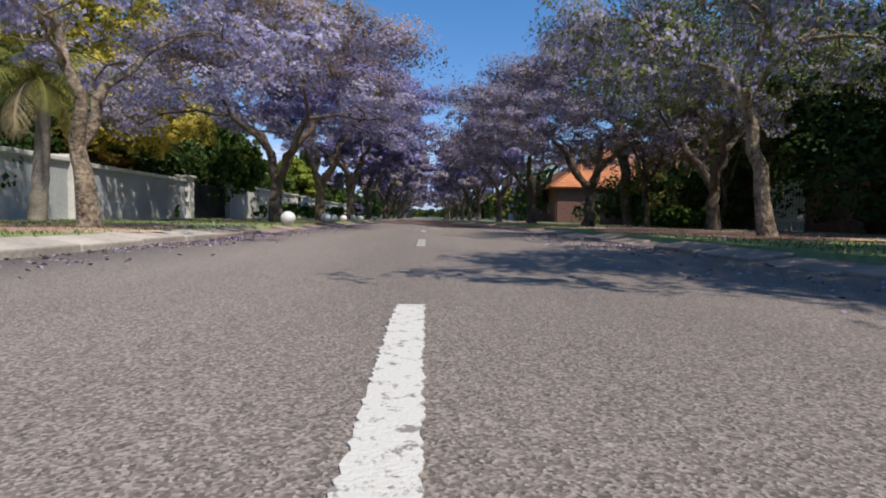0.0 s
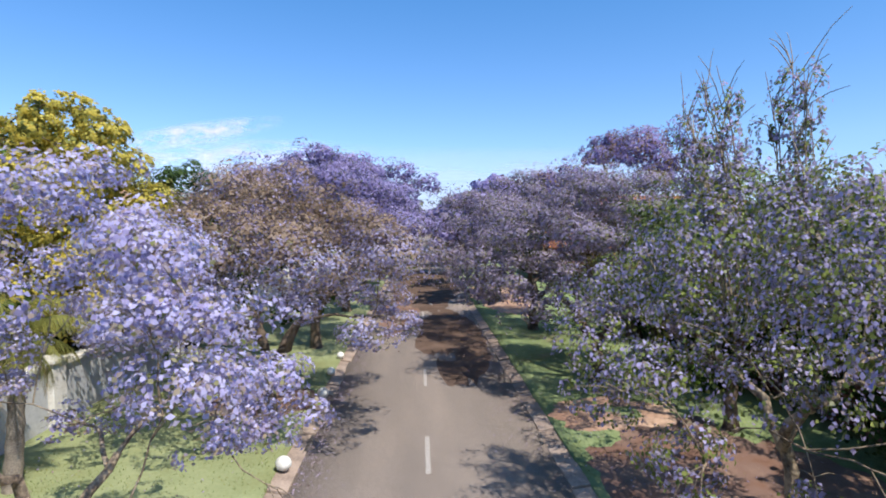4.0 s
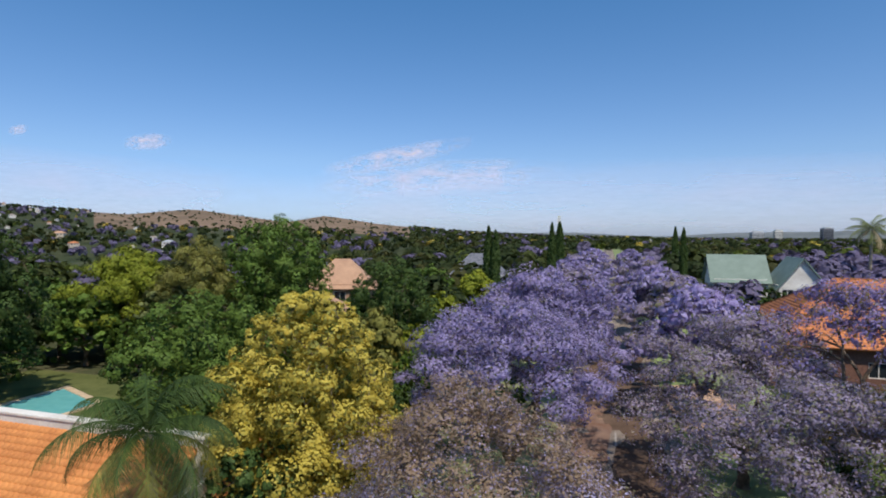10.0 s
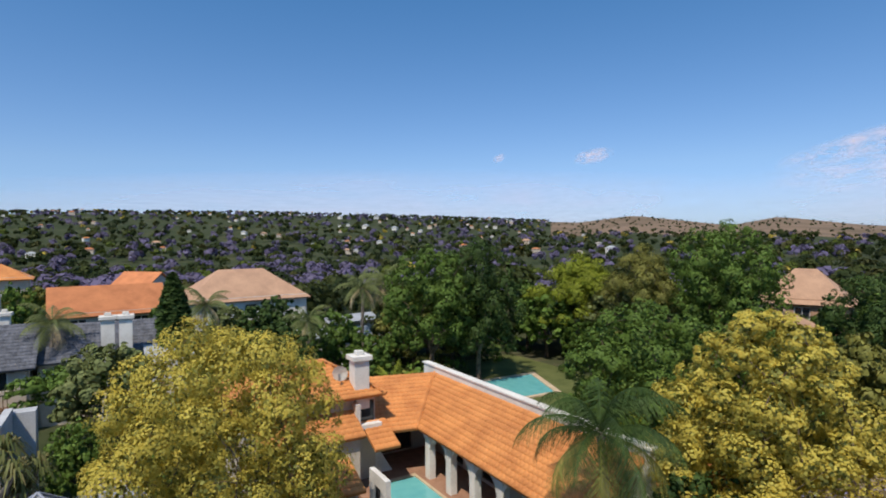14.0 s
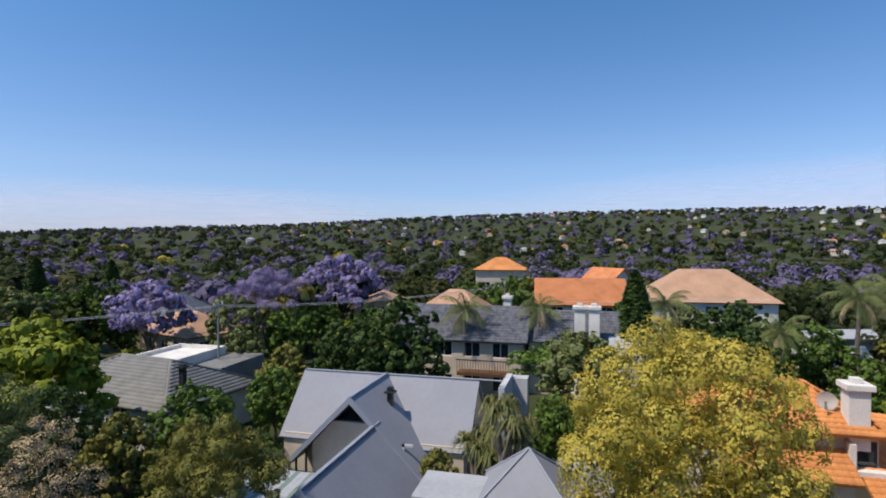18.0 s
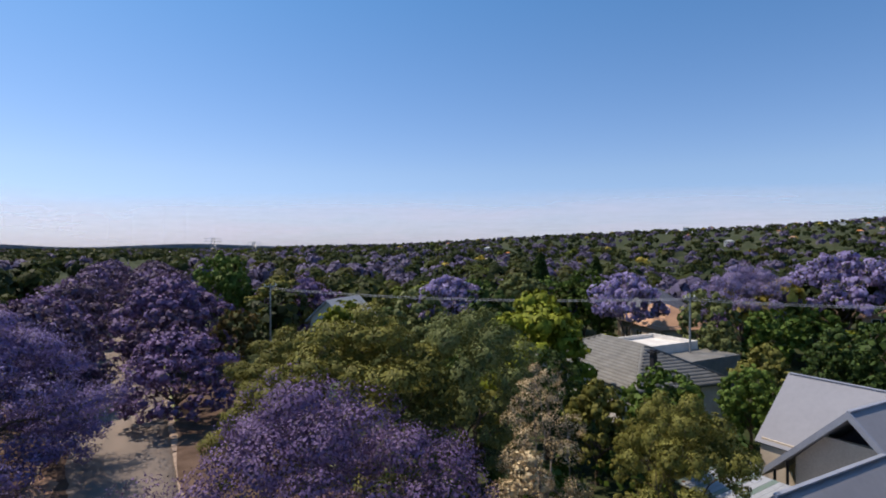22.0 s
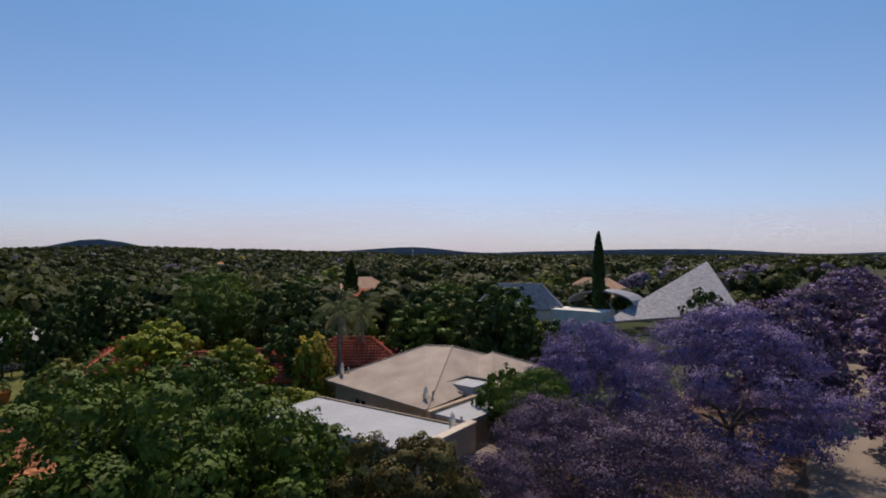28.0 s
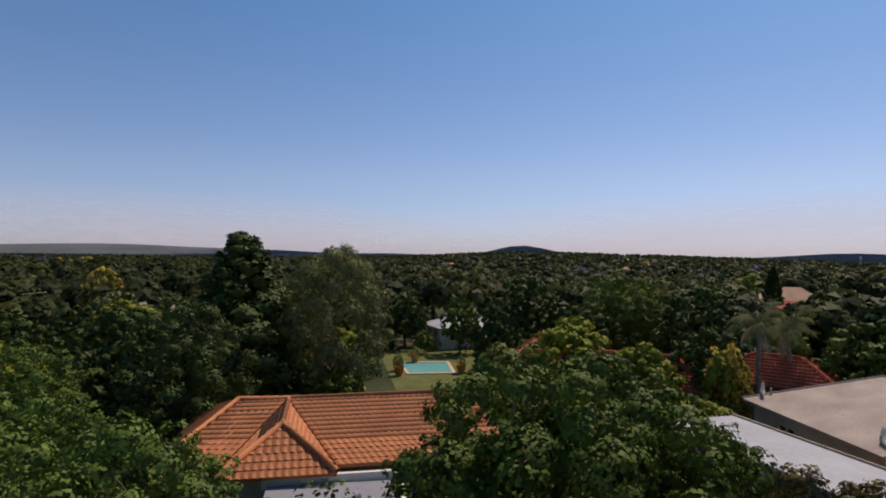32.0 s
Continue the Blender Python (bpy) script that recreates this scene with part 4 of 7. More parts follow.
def two_tone():
    rg = random.Random(15)
    lb = umbrella(rg, 8.0, 4.7, 46, base=0.36, lobe=0.17, flat=0.7)
    return grow("jacaranda", 15, 8.0, lb, 1.5, 0.2, [("crown", 22000, 0.085, "jac_pale", 0.24, -0.65, -9.0, 5.0), ("crown", 30000, 0.085, "jac_brown", 0.24, -0.65, 4.4, 99.0)], limbs=4, sway=0.22, twigs=3, loose=0.42)


J_TWO = two_tone()
J_A = jacaranda(1, "jac", 22000, lobes=40, lobe=0.18, size=0.115)
J_B = jacaranda(2, "jac", 36000, lobes=44, lobe=0.18, size=0.09)
J_BROWN = jacaranda(3, "jac_dull", 32000, lobes=44, lobe=0.17, size=0.085, twigs=3, base=0.34, skirt=0.7)
J_MIX = jacaranda(4, "jac_leafy", 26000, lobes=40, lobe=0.17, size=0.09, twigs=3)
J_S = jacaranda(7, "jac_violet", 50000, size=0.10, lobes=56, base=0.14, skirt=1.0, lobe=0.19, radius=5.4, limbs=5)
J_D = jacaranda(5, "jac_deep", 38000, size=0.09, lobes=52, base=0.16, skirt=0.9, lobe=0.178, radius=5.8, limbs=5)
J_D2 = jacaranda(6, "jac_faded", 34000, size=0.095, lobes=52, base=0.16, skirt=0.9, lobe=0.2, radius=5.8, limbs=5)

STREET_LABEL = "jacaranda in lilac blossom on the street verge"
SJ = "street jacarandas"
J_YOUNG.put(-4.25, 7.1, 6.2, 160, 1.04, "young forked jacaranda in pale lilac blossom on the lawn verge", group=SJ)
J_TWO.put(-4.15, 15.5, 7.1, 80, 1.2, "dark-limbed jacaranda with brown seed heads and lilac blossom", group=SJ)
J_B.put(-4.4, 23.4, 8.5, 10, 1.15, "broad jacaranda in bright lilac blossom", group=SJ)
J_A.put(-4.4, 32.5, 9.4, 10, 1.15, STREET_LABEL, group=SJ)
J_LEAN.put(5.3, 8.3, 7.7, 0, 0.84, "leaning jacaranda half in leaf with scattered blossom and bare shoots", group=SJ)
J_B.put(5.6, 1.3, 6.9, 70, 1.1, "jacaranda in blossom close beside the kerb", group=SJ)
J_BROWN.put(5.45, 18.4, 7.4, 140, 1.2, "jacaranda with leaf and thin blossom", group=SJ)
J_OPEN.put(9.4, 25.2, 10.1, 140, 0.92, "tall open-branched jacaranda in thin violet blossom", group=SJ)
J_MIX.put(7.5, 14.2, 6.7, 40, 1.15, "open light green tree with scattered lilac blossom", group=SJ)
J_GOLD.put(7.6, 18.9, 7.0, 100, 0.8, "open tree with golden leaves and thin blossom", group=SJ)
J_GOLD.put(9.4, 17.2, 5.9, 190, 0.9, "open tree with golden leaves and thin blossom", group=SJ)
J_BROWN.put(5.2, 27.0, 8.2, 200, 1.25, STREET_LABEL, group=SJ)
J_A.put(4.8, 36.2, 8.4, 250, 0.95, STREET_LABEL, group=SJ)
for i, y in enumerate(range(42, 150, 9)):
    (J_B, J_BROWN, J_A, J_B)[i % 4].put(-4.2 + R.uniform(-0.4, 0.4), y + R.uniform(-1, 1), R.uniform(7.8, 8.8), R.uniform(0, 360), R.uniform(1.0, 1.15), STREET_LABEL, group=SJ)
    (J_BROWN, J_B, J_B, J_A)[i % 4].put(4.6 + R.uniform(-0.4, 0.4), y + 4 + R.uniform(-1, 1), R.uniform(7.6, 8.5), R.uniform(0, 360), R.uniform(0.9, 1.05), STREET_LABEL, group=SJ)
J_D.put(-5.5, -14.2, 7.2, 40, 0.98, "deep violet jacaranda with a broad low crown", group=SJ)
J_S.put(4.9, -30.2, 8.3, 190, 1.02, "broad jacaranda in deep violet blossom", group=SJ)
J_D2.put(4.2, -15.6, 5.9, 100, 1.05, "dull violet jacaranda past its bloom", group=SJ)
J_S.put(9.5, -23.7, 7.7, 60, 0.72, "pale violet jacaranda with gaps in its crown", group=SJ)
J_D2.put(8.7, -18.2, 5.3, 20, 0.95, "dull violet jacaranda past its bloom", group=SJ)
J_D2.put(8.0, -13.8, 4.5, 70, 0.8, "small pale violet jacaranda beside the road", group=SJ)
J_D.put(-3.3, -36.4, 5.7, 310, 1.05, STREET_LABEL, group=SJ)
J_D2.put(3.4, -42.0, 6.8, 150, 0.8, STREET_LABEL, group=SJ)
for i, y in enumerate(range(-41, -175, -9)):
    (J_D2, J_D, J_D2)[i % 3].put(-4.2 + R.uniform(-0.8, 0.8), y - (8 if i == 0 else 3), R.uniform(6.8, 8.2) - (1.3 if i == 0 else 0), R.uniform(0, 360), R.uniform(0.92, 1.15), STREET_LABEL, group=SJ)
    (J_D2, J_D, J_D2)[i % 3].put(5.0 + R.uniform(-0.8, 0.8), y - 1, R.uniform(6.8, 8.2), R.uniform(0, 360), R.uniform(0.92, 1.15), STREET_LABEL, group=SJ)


def green_kind(seed, shape, mt, n, size, label, bark="bark", clump=0.18, **kw):
    rg = random.Random(seed)
    return grow(label, seed, 8.0, shape(rg), kw.pop("fork", 1.8), 0.2, [("crown", n, size, mt, clump, -0.7)], bark=bark, **kw)


YELLOW = green_kind(21, lambda r: cone(r, 8.0, 3.4, 140, 0.33, 0.20, 0.42) + cone(r, 7.0, 1.8, 30, 0.4, 0.36, 0.55), "yellow", 60000, 0.10, "tall yellow-flowering tree with puffy tiers of foliage", clump=0.22)
YELLOW_W = green_kind(22, lambda r: globe(r, 8.0, 3.7, 96, 0.02, 0.205) + globe(r, 6.2, 2.3, 30, 0.12, 0.34), "yellow", 66000, 0.096, "round yellow-flowering tree with puffy foliage", clump=0.22)
GREEN = green_kind(23, lambda r: globe(r, 8.0, 3.6, 70, 0.10, 0.19) + globe(r, 6.8, 2.6, 16, 0.14, 0.36), "green", 26000, 0.125, "dense rounded green garden tree")
BRIGHT = green_kind(24, lambda r: globe(r, 8.0, 4.2, 100, 0.08, 0.17) + globe(r, 7.0, 3.0, 40, 0.1, 0.3), "bright", 40000, 0.13, "large-leaved bright green garden tree")
DARK = green_kind(25, lambda r: globe(r, 8.0, 3.4, 66, 0.05, 0.19) + globe(r, 6.8, 2.4, 16, 0.10, 0.38), "dark", 24000, 0.125, "dense dark green rounded garden tree")
OLIVE = green_kind(26, lambda r: umbrella(r, 8.0, 4.0, 44, 0.25, 0.19), "olive", 24000, 0.105, "loose olive-green tree with upright twigs", twigs=2)
GREY = green_kind(27, lambda r: globe(r, 8.0, 3.4, 44, 0.06, 0.24), "grey", 24000, 0.105, "grey-green feathery tree in a garden", twigs=1)
LIME = green_kind(28, lambda r: umbrella(r, 8.0, 4.2, 34, 0.3, 0.24), "lime", 26000, 0.12, "yellow-green spreading garden tree")
ACACIA = green_kind(29, lambda r: umbrella(r, 8.0, 5.2, 20, 0.6, 0.28, 0.4), "green", 16000, 0.13, "flat-topped feathery green acacia tree", fork=3.0)
RUSSET = green_kind(30, lambda r: globe(r, 8.0, 3.6, 40, 0.1, 0.22), "russet", 20000, 0.14, "russet-leaved rounded garden tree")
DEAD = green_kind(31, lambda r: cone(r, 8.0, 2.4, 26, 0.15, 0.3, 0.6), "straw", 13000, 0.075, "dry straw-coloured shrub tree with bare twigs", bark="pale_bark", twigs=7, clump=0.3)
CEDAR = green_kind(32, lambda r: cone(r, 8.0, 2.7, 60, 0.08, 0.28, 0.75), "dark", 20000, 0.16, "tall dark conifer with layered boughs", clump=0.2)

Y1, Y2 = "tall yellow-flowering tree behind the garden wall", "round yellow-flowering tree beside the tiled house"
YELLOW.put(-10.8, 18.0, 9.4, 0, 1.05, Y1)
YELLOW_W.put(-19.0, 3.1, 9.1, 0, 0.92, Y2)
for kd, x, y, h, w, lab in (
        (GREEN, -18.2, 21.4, 8.5, 1.05, "green tree behind the palm and pool"), (GREEN, -15.0, 24.5, 8.0, 0.8, ""), (GREEN, -40.3, 22.3, 11.0, 0.95, "tall rounded green tree by the pool"),
        (DARK, -38.4, 25.6, 11.6, 0.8, "tall dark tree with a pale trunk beside the pool"), (LIME, -40.5, 38.7, 10.4, 0.9, ""), (OLIVE, -33.2, 38.7, 11.4, 0.8, ""),
        (GREEN, -29.2, 44.1, 12.8, 0.95, ""), (DARK, -16.2, 39.6, 9.3, 0.95, ""), (OLIVE, -12.6, 28.0, 7.6, 0.75, ""), (BRIGHT, -9.6, 27.0, 5.3, 0.7, "small bright green garden tree"),
        (DARK, -35.2, -11.6, 7.8, 1.05, "dark glossy rounded tree behind the metal-roofed house"), (ACACIA, -36.8, -1.6, 5.0, 1.05, "flat-topped acacia below the slate-roofed house"),
        (GREEN, -28.6, -1.2, 4.0, 0.75, ""), (DARK, -45.5, 10.0, 6.5, 1.1, ""), (DARK, -38.0, 9.5, 6.0, 1.1, ""),
        (OLIVE, -9.4, -20.6, 8.4, 1.15, "olive-green tree with upright twigs"), (OLIVE, -5.6, -20.2, 6.2, 0.85, ""), (OLIVE, -7.5, -26.5, 6.8, 1.0, ""), (GREY, -13.5, -19.0, 8.0, 0.9, "grey-green feathery tree in a garden"),
        (DEAD, -13.6, -14.6, 6.8, 1.05, "dry straw-coloured tree with bare twigs"), (DEAD, -11.6, -12.8, 4.8, 1.1, "low dry straw-coloured garden shrub"),
        (LIME, -21.2, -24.5, 8.3, 0.95, "broad yellow-green tree in a garden"), (OLIVE, -16.2, -10.6, 6.2, 0.75, "garden tree with light green tips"), (OLIVE, -17.6, -13.0, 5.6, 0.7, ""),
        (OLIVE, -19.0, -17.5, 5.0, 0.75, ""), (GREEN, -29.0, -16.8, 4.4, 0.9, ""), (OLIVE, -33.0, -18.5, 5.2, 0.9, ""), (DARK, -39.0, -17.5, 5.6, 0.9, ""), (GREEN, -56.0, 4.0, 6.0, 0.9, ""), (DARK, -57.5, 9.5, 5.4, 0.9, ""), (GREEN, -61.0, -7.5, 8.0, 0.7, "rounded green tree between tiled houses"),
        (BRIGHT, 12.2, -4.6, 8.0, 1.08, "large-leaved bright green garden tree"), (BRIGHT, 11.8, -8.2, 6.2, 0.9, "lower bright green tree beside a larger one"), (RUSSET, 8.4, -9.6, 5.8, 0.95, "russet-leaved tree at the garden edge"),
        (CEDAR, 36.1, 7.0, 12.2, 1.45, "tall dark cedar with layered boughs"), (GREY, 34.3, 0.9, 11.0, 0.8, "tall poplar with shimmering grey-green leaves"), (DARK, 26.4, 8.0, 8.2, 1.0, "dark dense tree beside the tiled house"),
        (GREEN, 15.2, 9.2, 6.6, 0.9, ""), (DARK, 30.0, 12.0, 7.5, 1.0, ""), (GREEN, 42.4, -23.1, 9.3, 1.0, ""), (DARK, 36.0, -26.0, 8.2, 1.1, ""), (DARK, 47, -16, 8.6, 1.0, ""), (GREEN, 56.0, -12.0, 6.2, 0.8, ""), (DARK, 56.5, -17.0, 6.4, 0.9, ""), (DARK, 42.0, -11.5, 6.6, 0.7, ""),
        (DARK, 22.0, -34.0, 8.6, 1.0, "dark dense tree beside the sand-coloured roof"), (DARK, 28.5, -34.5, 7.8, 1.1, ""), (LIME, 27.2, -21.0, 5.2, 0.5, ""), (GREEN, 13.0, -22.0, 5.0, 0.8, ""),
        (GREEN, 10.6, 5.6, 7.0, 1.0, "rounded green tree overhanging the verge"), (DARK, 12.4, 6.0, 6.0, 1.1, "dark evergreen tree overhanging the verge"), (GREEN, 12.2, 10.0, 6.8, 1.15, "rounded green tree overhanging the verge"), (DARK, 12.2, 15.5, 6.6, 1.1, "dark evergreen shrubbery beside the verge"), (DARK, 11.8, 18.0, 5.5, 0.9, "dark evergreen shrubbery beside the verge"), (GREEN, 14.5, 5.5, 5.2, 0.9, ""),
        (OLIVE, 11.0, 24.0, 6.8, 0.8, ""), (OLIVE, 13.0, 20.5, 6.8, 0.85, ""), (LIME, 16.5, 19.0, 6.2, 0.7, ""), (GREEN, 21.0, 23.0, 6.4, 0.8, ""), (OLIVE, 24.5, 20.5, 6.6, 0.8, ""), (YELLOW_W, 14.5, 27.0, 5.2, 0.7, "small tree with orange-yellow blossom"), (GREEN, 20.0, 15.5, 6.2, 0.9, ""), (LIME, 27.5, 24.5, 7.2, 0.8, ""), (GREEN, 18.0, 22.0, 6.0, 0.9, ""), (GREEN, 26.0, 26.0, 6.5, 0.9, ""), (OLIVE, 15.5, 14.5, 7.0, 0.8, ""), (LIME, 31, 33, 8, 0.8, ""), (GREEN, 36, 36, 8.5, 0.9, ""),
        (GREEN, -12.3, 9.0, 3.4, 0.9, ""), (DARK, -10.9, 14.4, 4.6, 0.8, "dark shrubby tree behind the garden wall"), (DARK, -11.3, 11.4, 4.2, 0.8, "dark shrubby tree behind the garden wall"), (BRIGHT, -13.0, 21.0, 5.6, 0.7, ""), (DARK, -12.0, 24.0, 4.5, 0.9, ""), (YELLOW_W, -13.5, 31.0, 5.0, 0.6, "small yellow-flowering garden tree")):
    kd.put(x, y, h, R.uniform(0, 360), w, lab)
GREEN.put(-9.7, -66.5, 9.8, 30, 0.85, "rounded light green tree beyond the street")
RUSSET.put(-8.3, -46.5, 5.6, 30, 0.9, "brown-green rounded tree at the garden edge")
DARK.put(9.4, -43.5, 7.6, 30, 0.7, "dark tree before the slate-winged hall")
ACACIA.put(10.6, -20.6, 5.6, 30, 0.62, "low green feathery tree under the jacarandas")
OLIVE.put(14.6, -24.6, 2.4, 30, 0.5, "low yellow-green tree under the jacarandas")
# added tree, out of view, placed to throw shade on the verge litter
GREEN.put(9.8, 7.9, 6.4, 40, 0.75, "rounded green tree overhanging the verge")
DARK.put(9.7, 50.5, 6.0, 10, 0.8, "dark shrubby tree beside the large tiled house")
OLIVE.put(10.1, -28.2, 3.0, 130, 0.55, "low yellow-green tree under the jacarandas")
YELLOW_W.put(27.2, -21.4, 5.4, 0, 0.6, "small bright yellow tree beside red roofs")
YELLOW.put(60, 24, 9.2, 90, 0.9, "yellow-flowering tree far beyond the conifers")
J_B.put(-41.5, -36.8, 8.4, 30, 0.85, "rounded violet jacaranda in a garden")
J_B.put(-50.0, -30.8, 9.2, 60, 0.95, "violet jacaranda in a garden")
J_A.put(-57.3, -26.2, 10.4, 90, 0.9, "pale violet jacaranda in a garden")
J_B.put(-28.2, -47.5, 8.0, 120, 0.95, "violet jacaranda in a garden")
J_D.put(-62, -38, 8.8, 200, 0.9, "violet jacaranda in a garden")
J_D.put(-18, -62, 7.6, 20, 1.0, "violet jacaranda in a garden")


# ---------------- buildings ----------------
def part_w(name, bm, material, root, label=""):
    """A part drawn in world places under a thing that stands unturned at root."""
    bmesh.ops.translate(bm, verts=bm.verts[:], vec=-root.matrix_world.translation)
    return part(name, bm, material, root, label)


def V(*p):
    return Vector(p)


def tile_quads(p0, p1, p3, p2, gauge=0.30, width=0.25, proud=0.03):
    """Places of roof tiles on a face with eave p0-p1 and top p2-p3: lists of (low-left, low-right, high-right, high-left)."""
    out = []
    up = ((p2 + p3) - (p0 + p1)) * 0.5
    n = max(1, int(round(up.length / gauge)))
    for i in range(n):
        a, b = i / n, (i + 1.12) / n
        l0, r0 = p0.lerp(p2, a), p1.lerp(p3, a)
        ln = (r0 - l0).length
        k = int(ln / width)
        if k < 1:
            continue
        d = (r0 - l0) / k
        m = up / n * 1.1
        for j in range(k):
            q = l0 + d * j
            out.append((q, q + d, q + d + m, q + m))
    return out


def tile_shape(q, nrm, proud=0.03):
    """The vertices of one barrel tile over the place q."""
    a, b, c, d = q
    lift, tail = nrm * (proud + 0.02), nrm * 0.012
    mid0, mid1 = (a + b) / 2 + nrm * (proud + 0.04), (c + d) / 2 + nrm * 0.035
    return [a + lift * 0.55, mid0, b + lift * 0.55, c + tail, mid1, d + tail, a, (a + b) / 2, b]


TILE_FACES = ((0, 1, 4, 5), (1, 2, 3, 4), (6, 7, 1, 0), (7, 8, 2, 1))


def roof_face(root, p0, p1, p3, p2, material, tiles=True, thick=0.12, pieces=0):
    """One slope of a roof: a board below and rows of tiles above it."""
    p0, p1, p2, p3 = (Vector(p) for p in (p0, p1, p2, p3))
    nrm = (p1 - p0).cross(p2 - p0)
    if nrm.length < 1e-6:
        nrm = (p1 - p0).cross(p3 - p0)
    nrm.normalize()
    if nrm.z < 0:
        nrm = -nrm
    bm = bmesh.new()
    pts = [p0, p1, p3] if (p2 - p3).length < 0.01 else [p0, p1, p3, p2]
    slab(bm, pts, thick, -nrm)
    face = part_w("roof_slope", bm, material, root)
    if tiles:
        qs = tile_quads(p0, p1, p3, p2)
        base = root.matrix_world.translation
        if pieces and qs:
            q0 = qs[len(qs) // 2]
            org = q0[0]
            me = bpy.data.meshes.new("roof_tile")
            me.from_pydata([tuple(v - org) for v in tile_shape(q0, nrm)], [], TILE_FACES)
            me.materials.append(material)
            for q in qs[:pieces]:
                t = new("roof_tile", me)
                t.parent = face
                t.location = q[0] - base
            qs = qs[pieces:]
        if qs:
            vs, fs = [], []
            for q in qs:
                k = len(vs)
                vs += [v - base for v in tile_shape(q, nrm)]
                fs += [[k + i for i in f] for f in TILE_FACES]
            me = raw_mesh("roof_tiles", np.array(vs), np.array(fs))
            tagged(obj("roof_tiles", me, material, face), kind="stuff")
    return face


def ridge(root, pts, material, r=0.11):
    tb = Tubes()
    base = np.array(root.matrix_world.translation)
    for a, b in zip(pts[:-1], pts[1:]):
        a, b = np.array(a, float) - base, np.array(b, float) - base
        k = max(2, int(np.linalg.norm(b - a) / 0.38))
        rr = np.where(np.arange(k * 2) % 2, r * 0.86, r)
        s = np.repeat(np.linspace(0, 1, k + 1), 2)[1:-1][:, None]
        s = s + np.tile([0, -0.001], k)[:, None]
        tb.add(a + (b - a) * s, rr, 8)
    return obj("ridge_cap", tb.mesh("ridge_cap"), material, root)


def wall_panel(root, a, b, z0, z1, material, openings=(), thick=0.25, frame_mat="plaster", name="wall"):
    """A wall from a to b with real openings [(start, width, sill, head), ...] filled by framed panes."""
    a, b = Vector((*a, 0)), Vector((*b, 0))
    ln = (b - a).length
    ang = math.atan2(b.y - a.y, b.x - a.x)
    m = Matrix.Translation(Vector((a.x, a.y, 0)) - root.matrix_world.translation)
    m = m @ Matrix.Rotation(ang, 4, "Z")
    bm = bmesh.new()
    u = 0.0
    h = thick / 2
    for s, w, z_sill, z_head in sorted(openings):
        if s > u:
            box(bm, u, s, -h, h, z0, z1)
        if z_sill > z0:
            box(bm, s, s + w, -h, h, z0, z_sill)
        if z_head < z1:
            box(bm, s, s + w, -h, h, z_head, z1)
        u = s + w
    if u < ln:
        box(bm, u, ln, -h, h, z0, z1)
    bmesh.ops.remove_doubles(bm, verts=bm.verts[:], dist=0.0005)
    bm.transform(m)
    wl = part(name, bm, material, root)
    for s, w, z_sill, z_head in openings:
        c0, c1 = s + w / 2 - 0.03, s + w / 2 + 0.03
        za, zb = z_sill + 0.07, z_head - 0.07
        rows = [(p, q, -0.06, 0.02, lo, hi) for lo, hi in ((z_sill, za), (zb, z_head)) for p, q in ((s, s + 0.07), (s + 0.07, c0), (c0, c1), (c1, s + w - 0.07), (s + w - 0.07, s + w))]
        bm = boxes(*rows, (s, s + 0.07, -0.06, 0.02, za, zb), (s + w - 0.07, s + w, -0.06, 0.02, za, zb), (c0, c1, -0.06, 0.02, za, zb))
        bmesh.ops.remove_doubles(bm, verts=bm.verts[:], dist=0.0005)
        bm.transform(m)
        fr = part("window", bm, M[frame_mat], wl)
        bm = boxes((s + 0.05, s + w - 0.05, -0.03, -0.015, z_sill + 0.05, z_head - 0.05))
        bm.transform(m)
        part("pane", bm, M["glass"], fr)
    return wl


def windows_for(ln, n, sill, head, w=1.3):
    gap = (ln - n * w) / (n + 1)
    return [(gap + i * (w + gap), w, sill, head) for i in range(n)] if gap > 0.15 else []


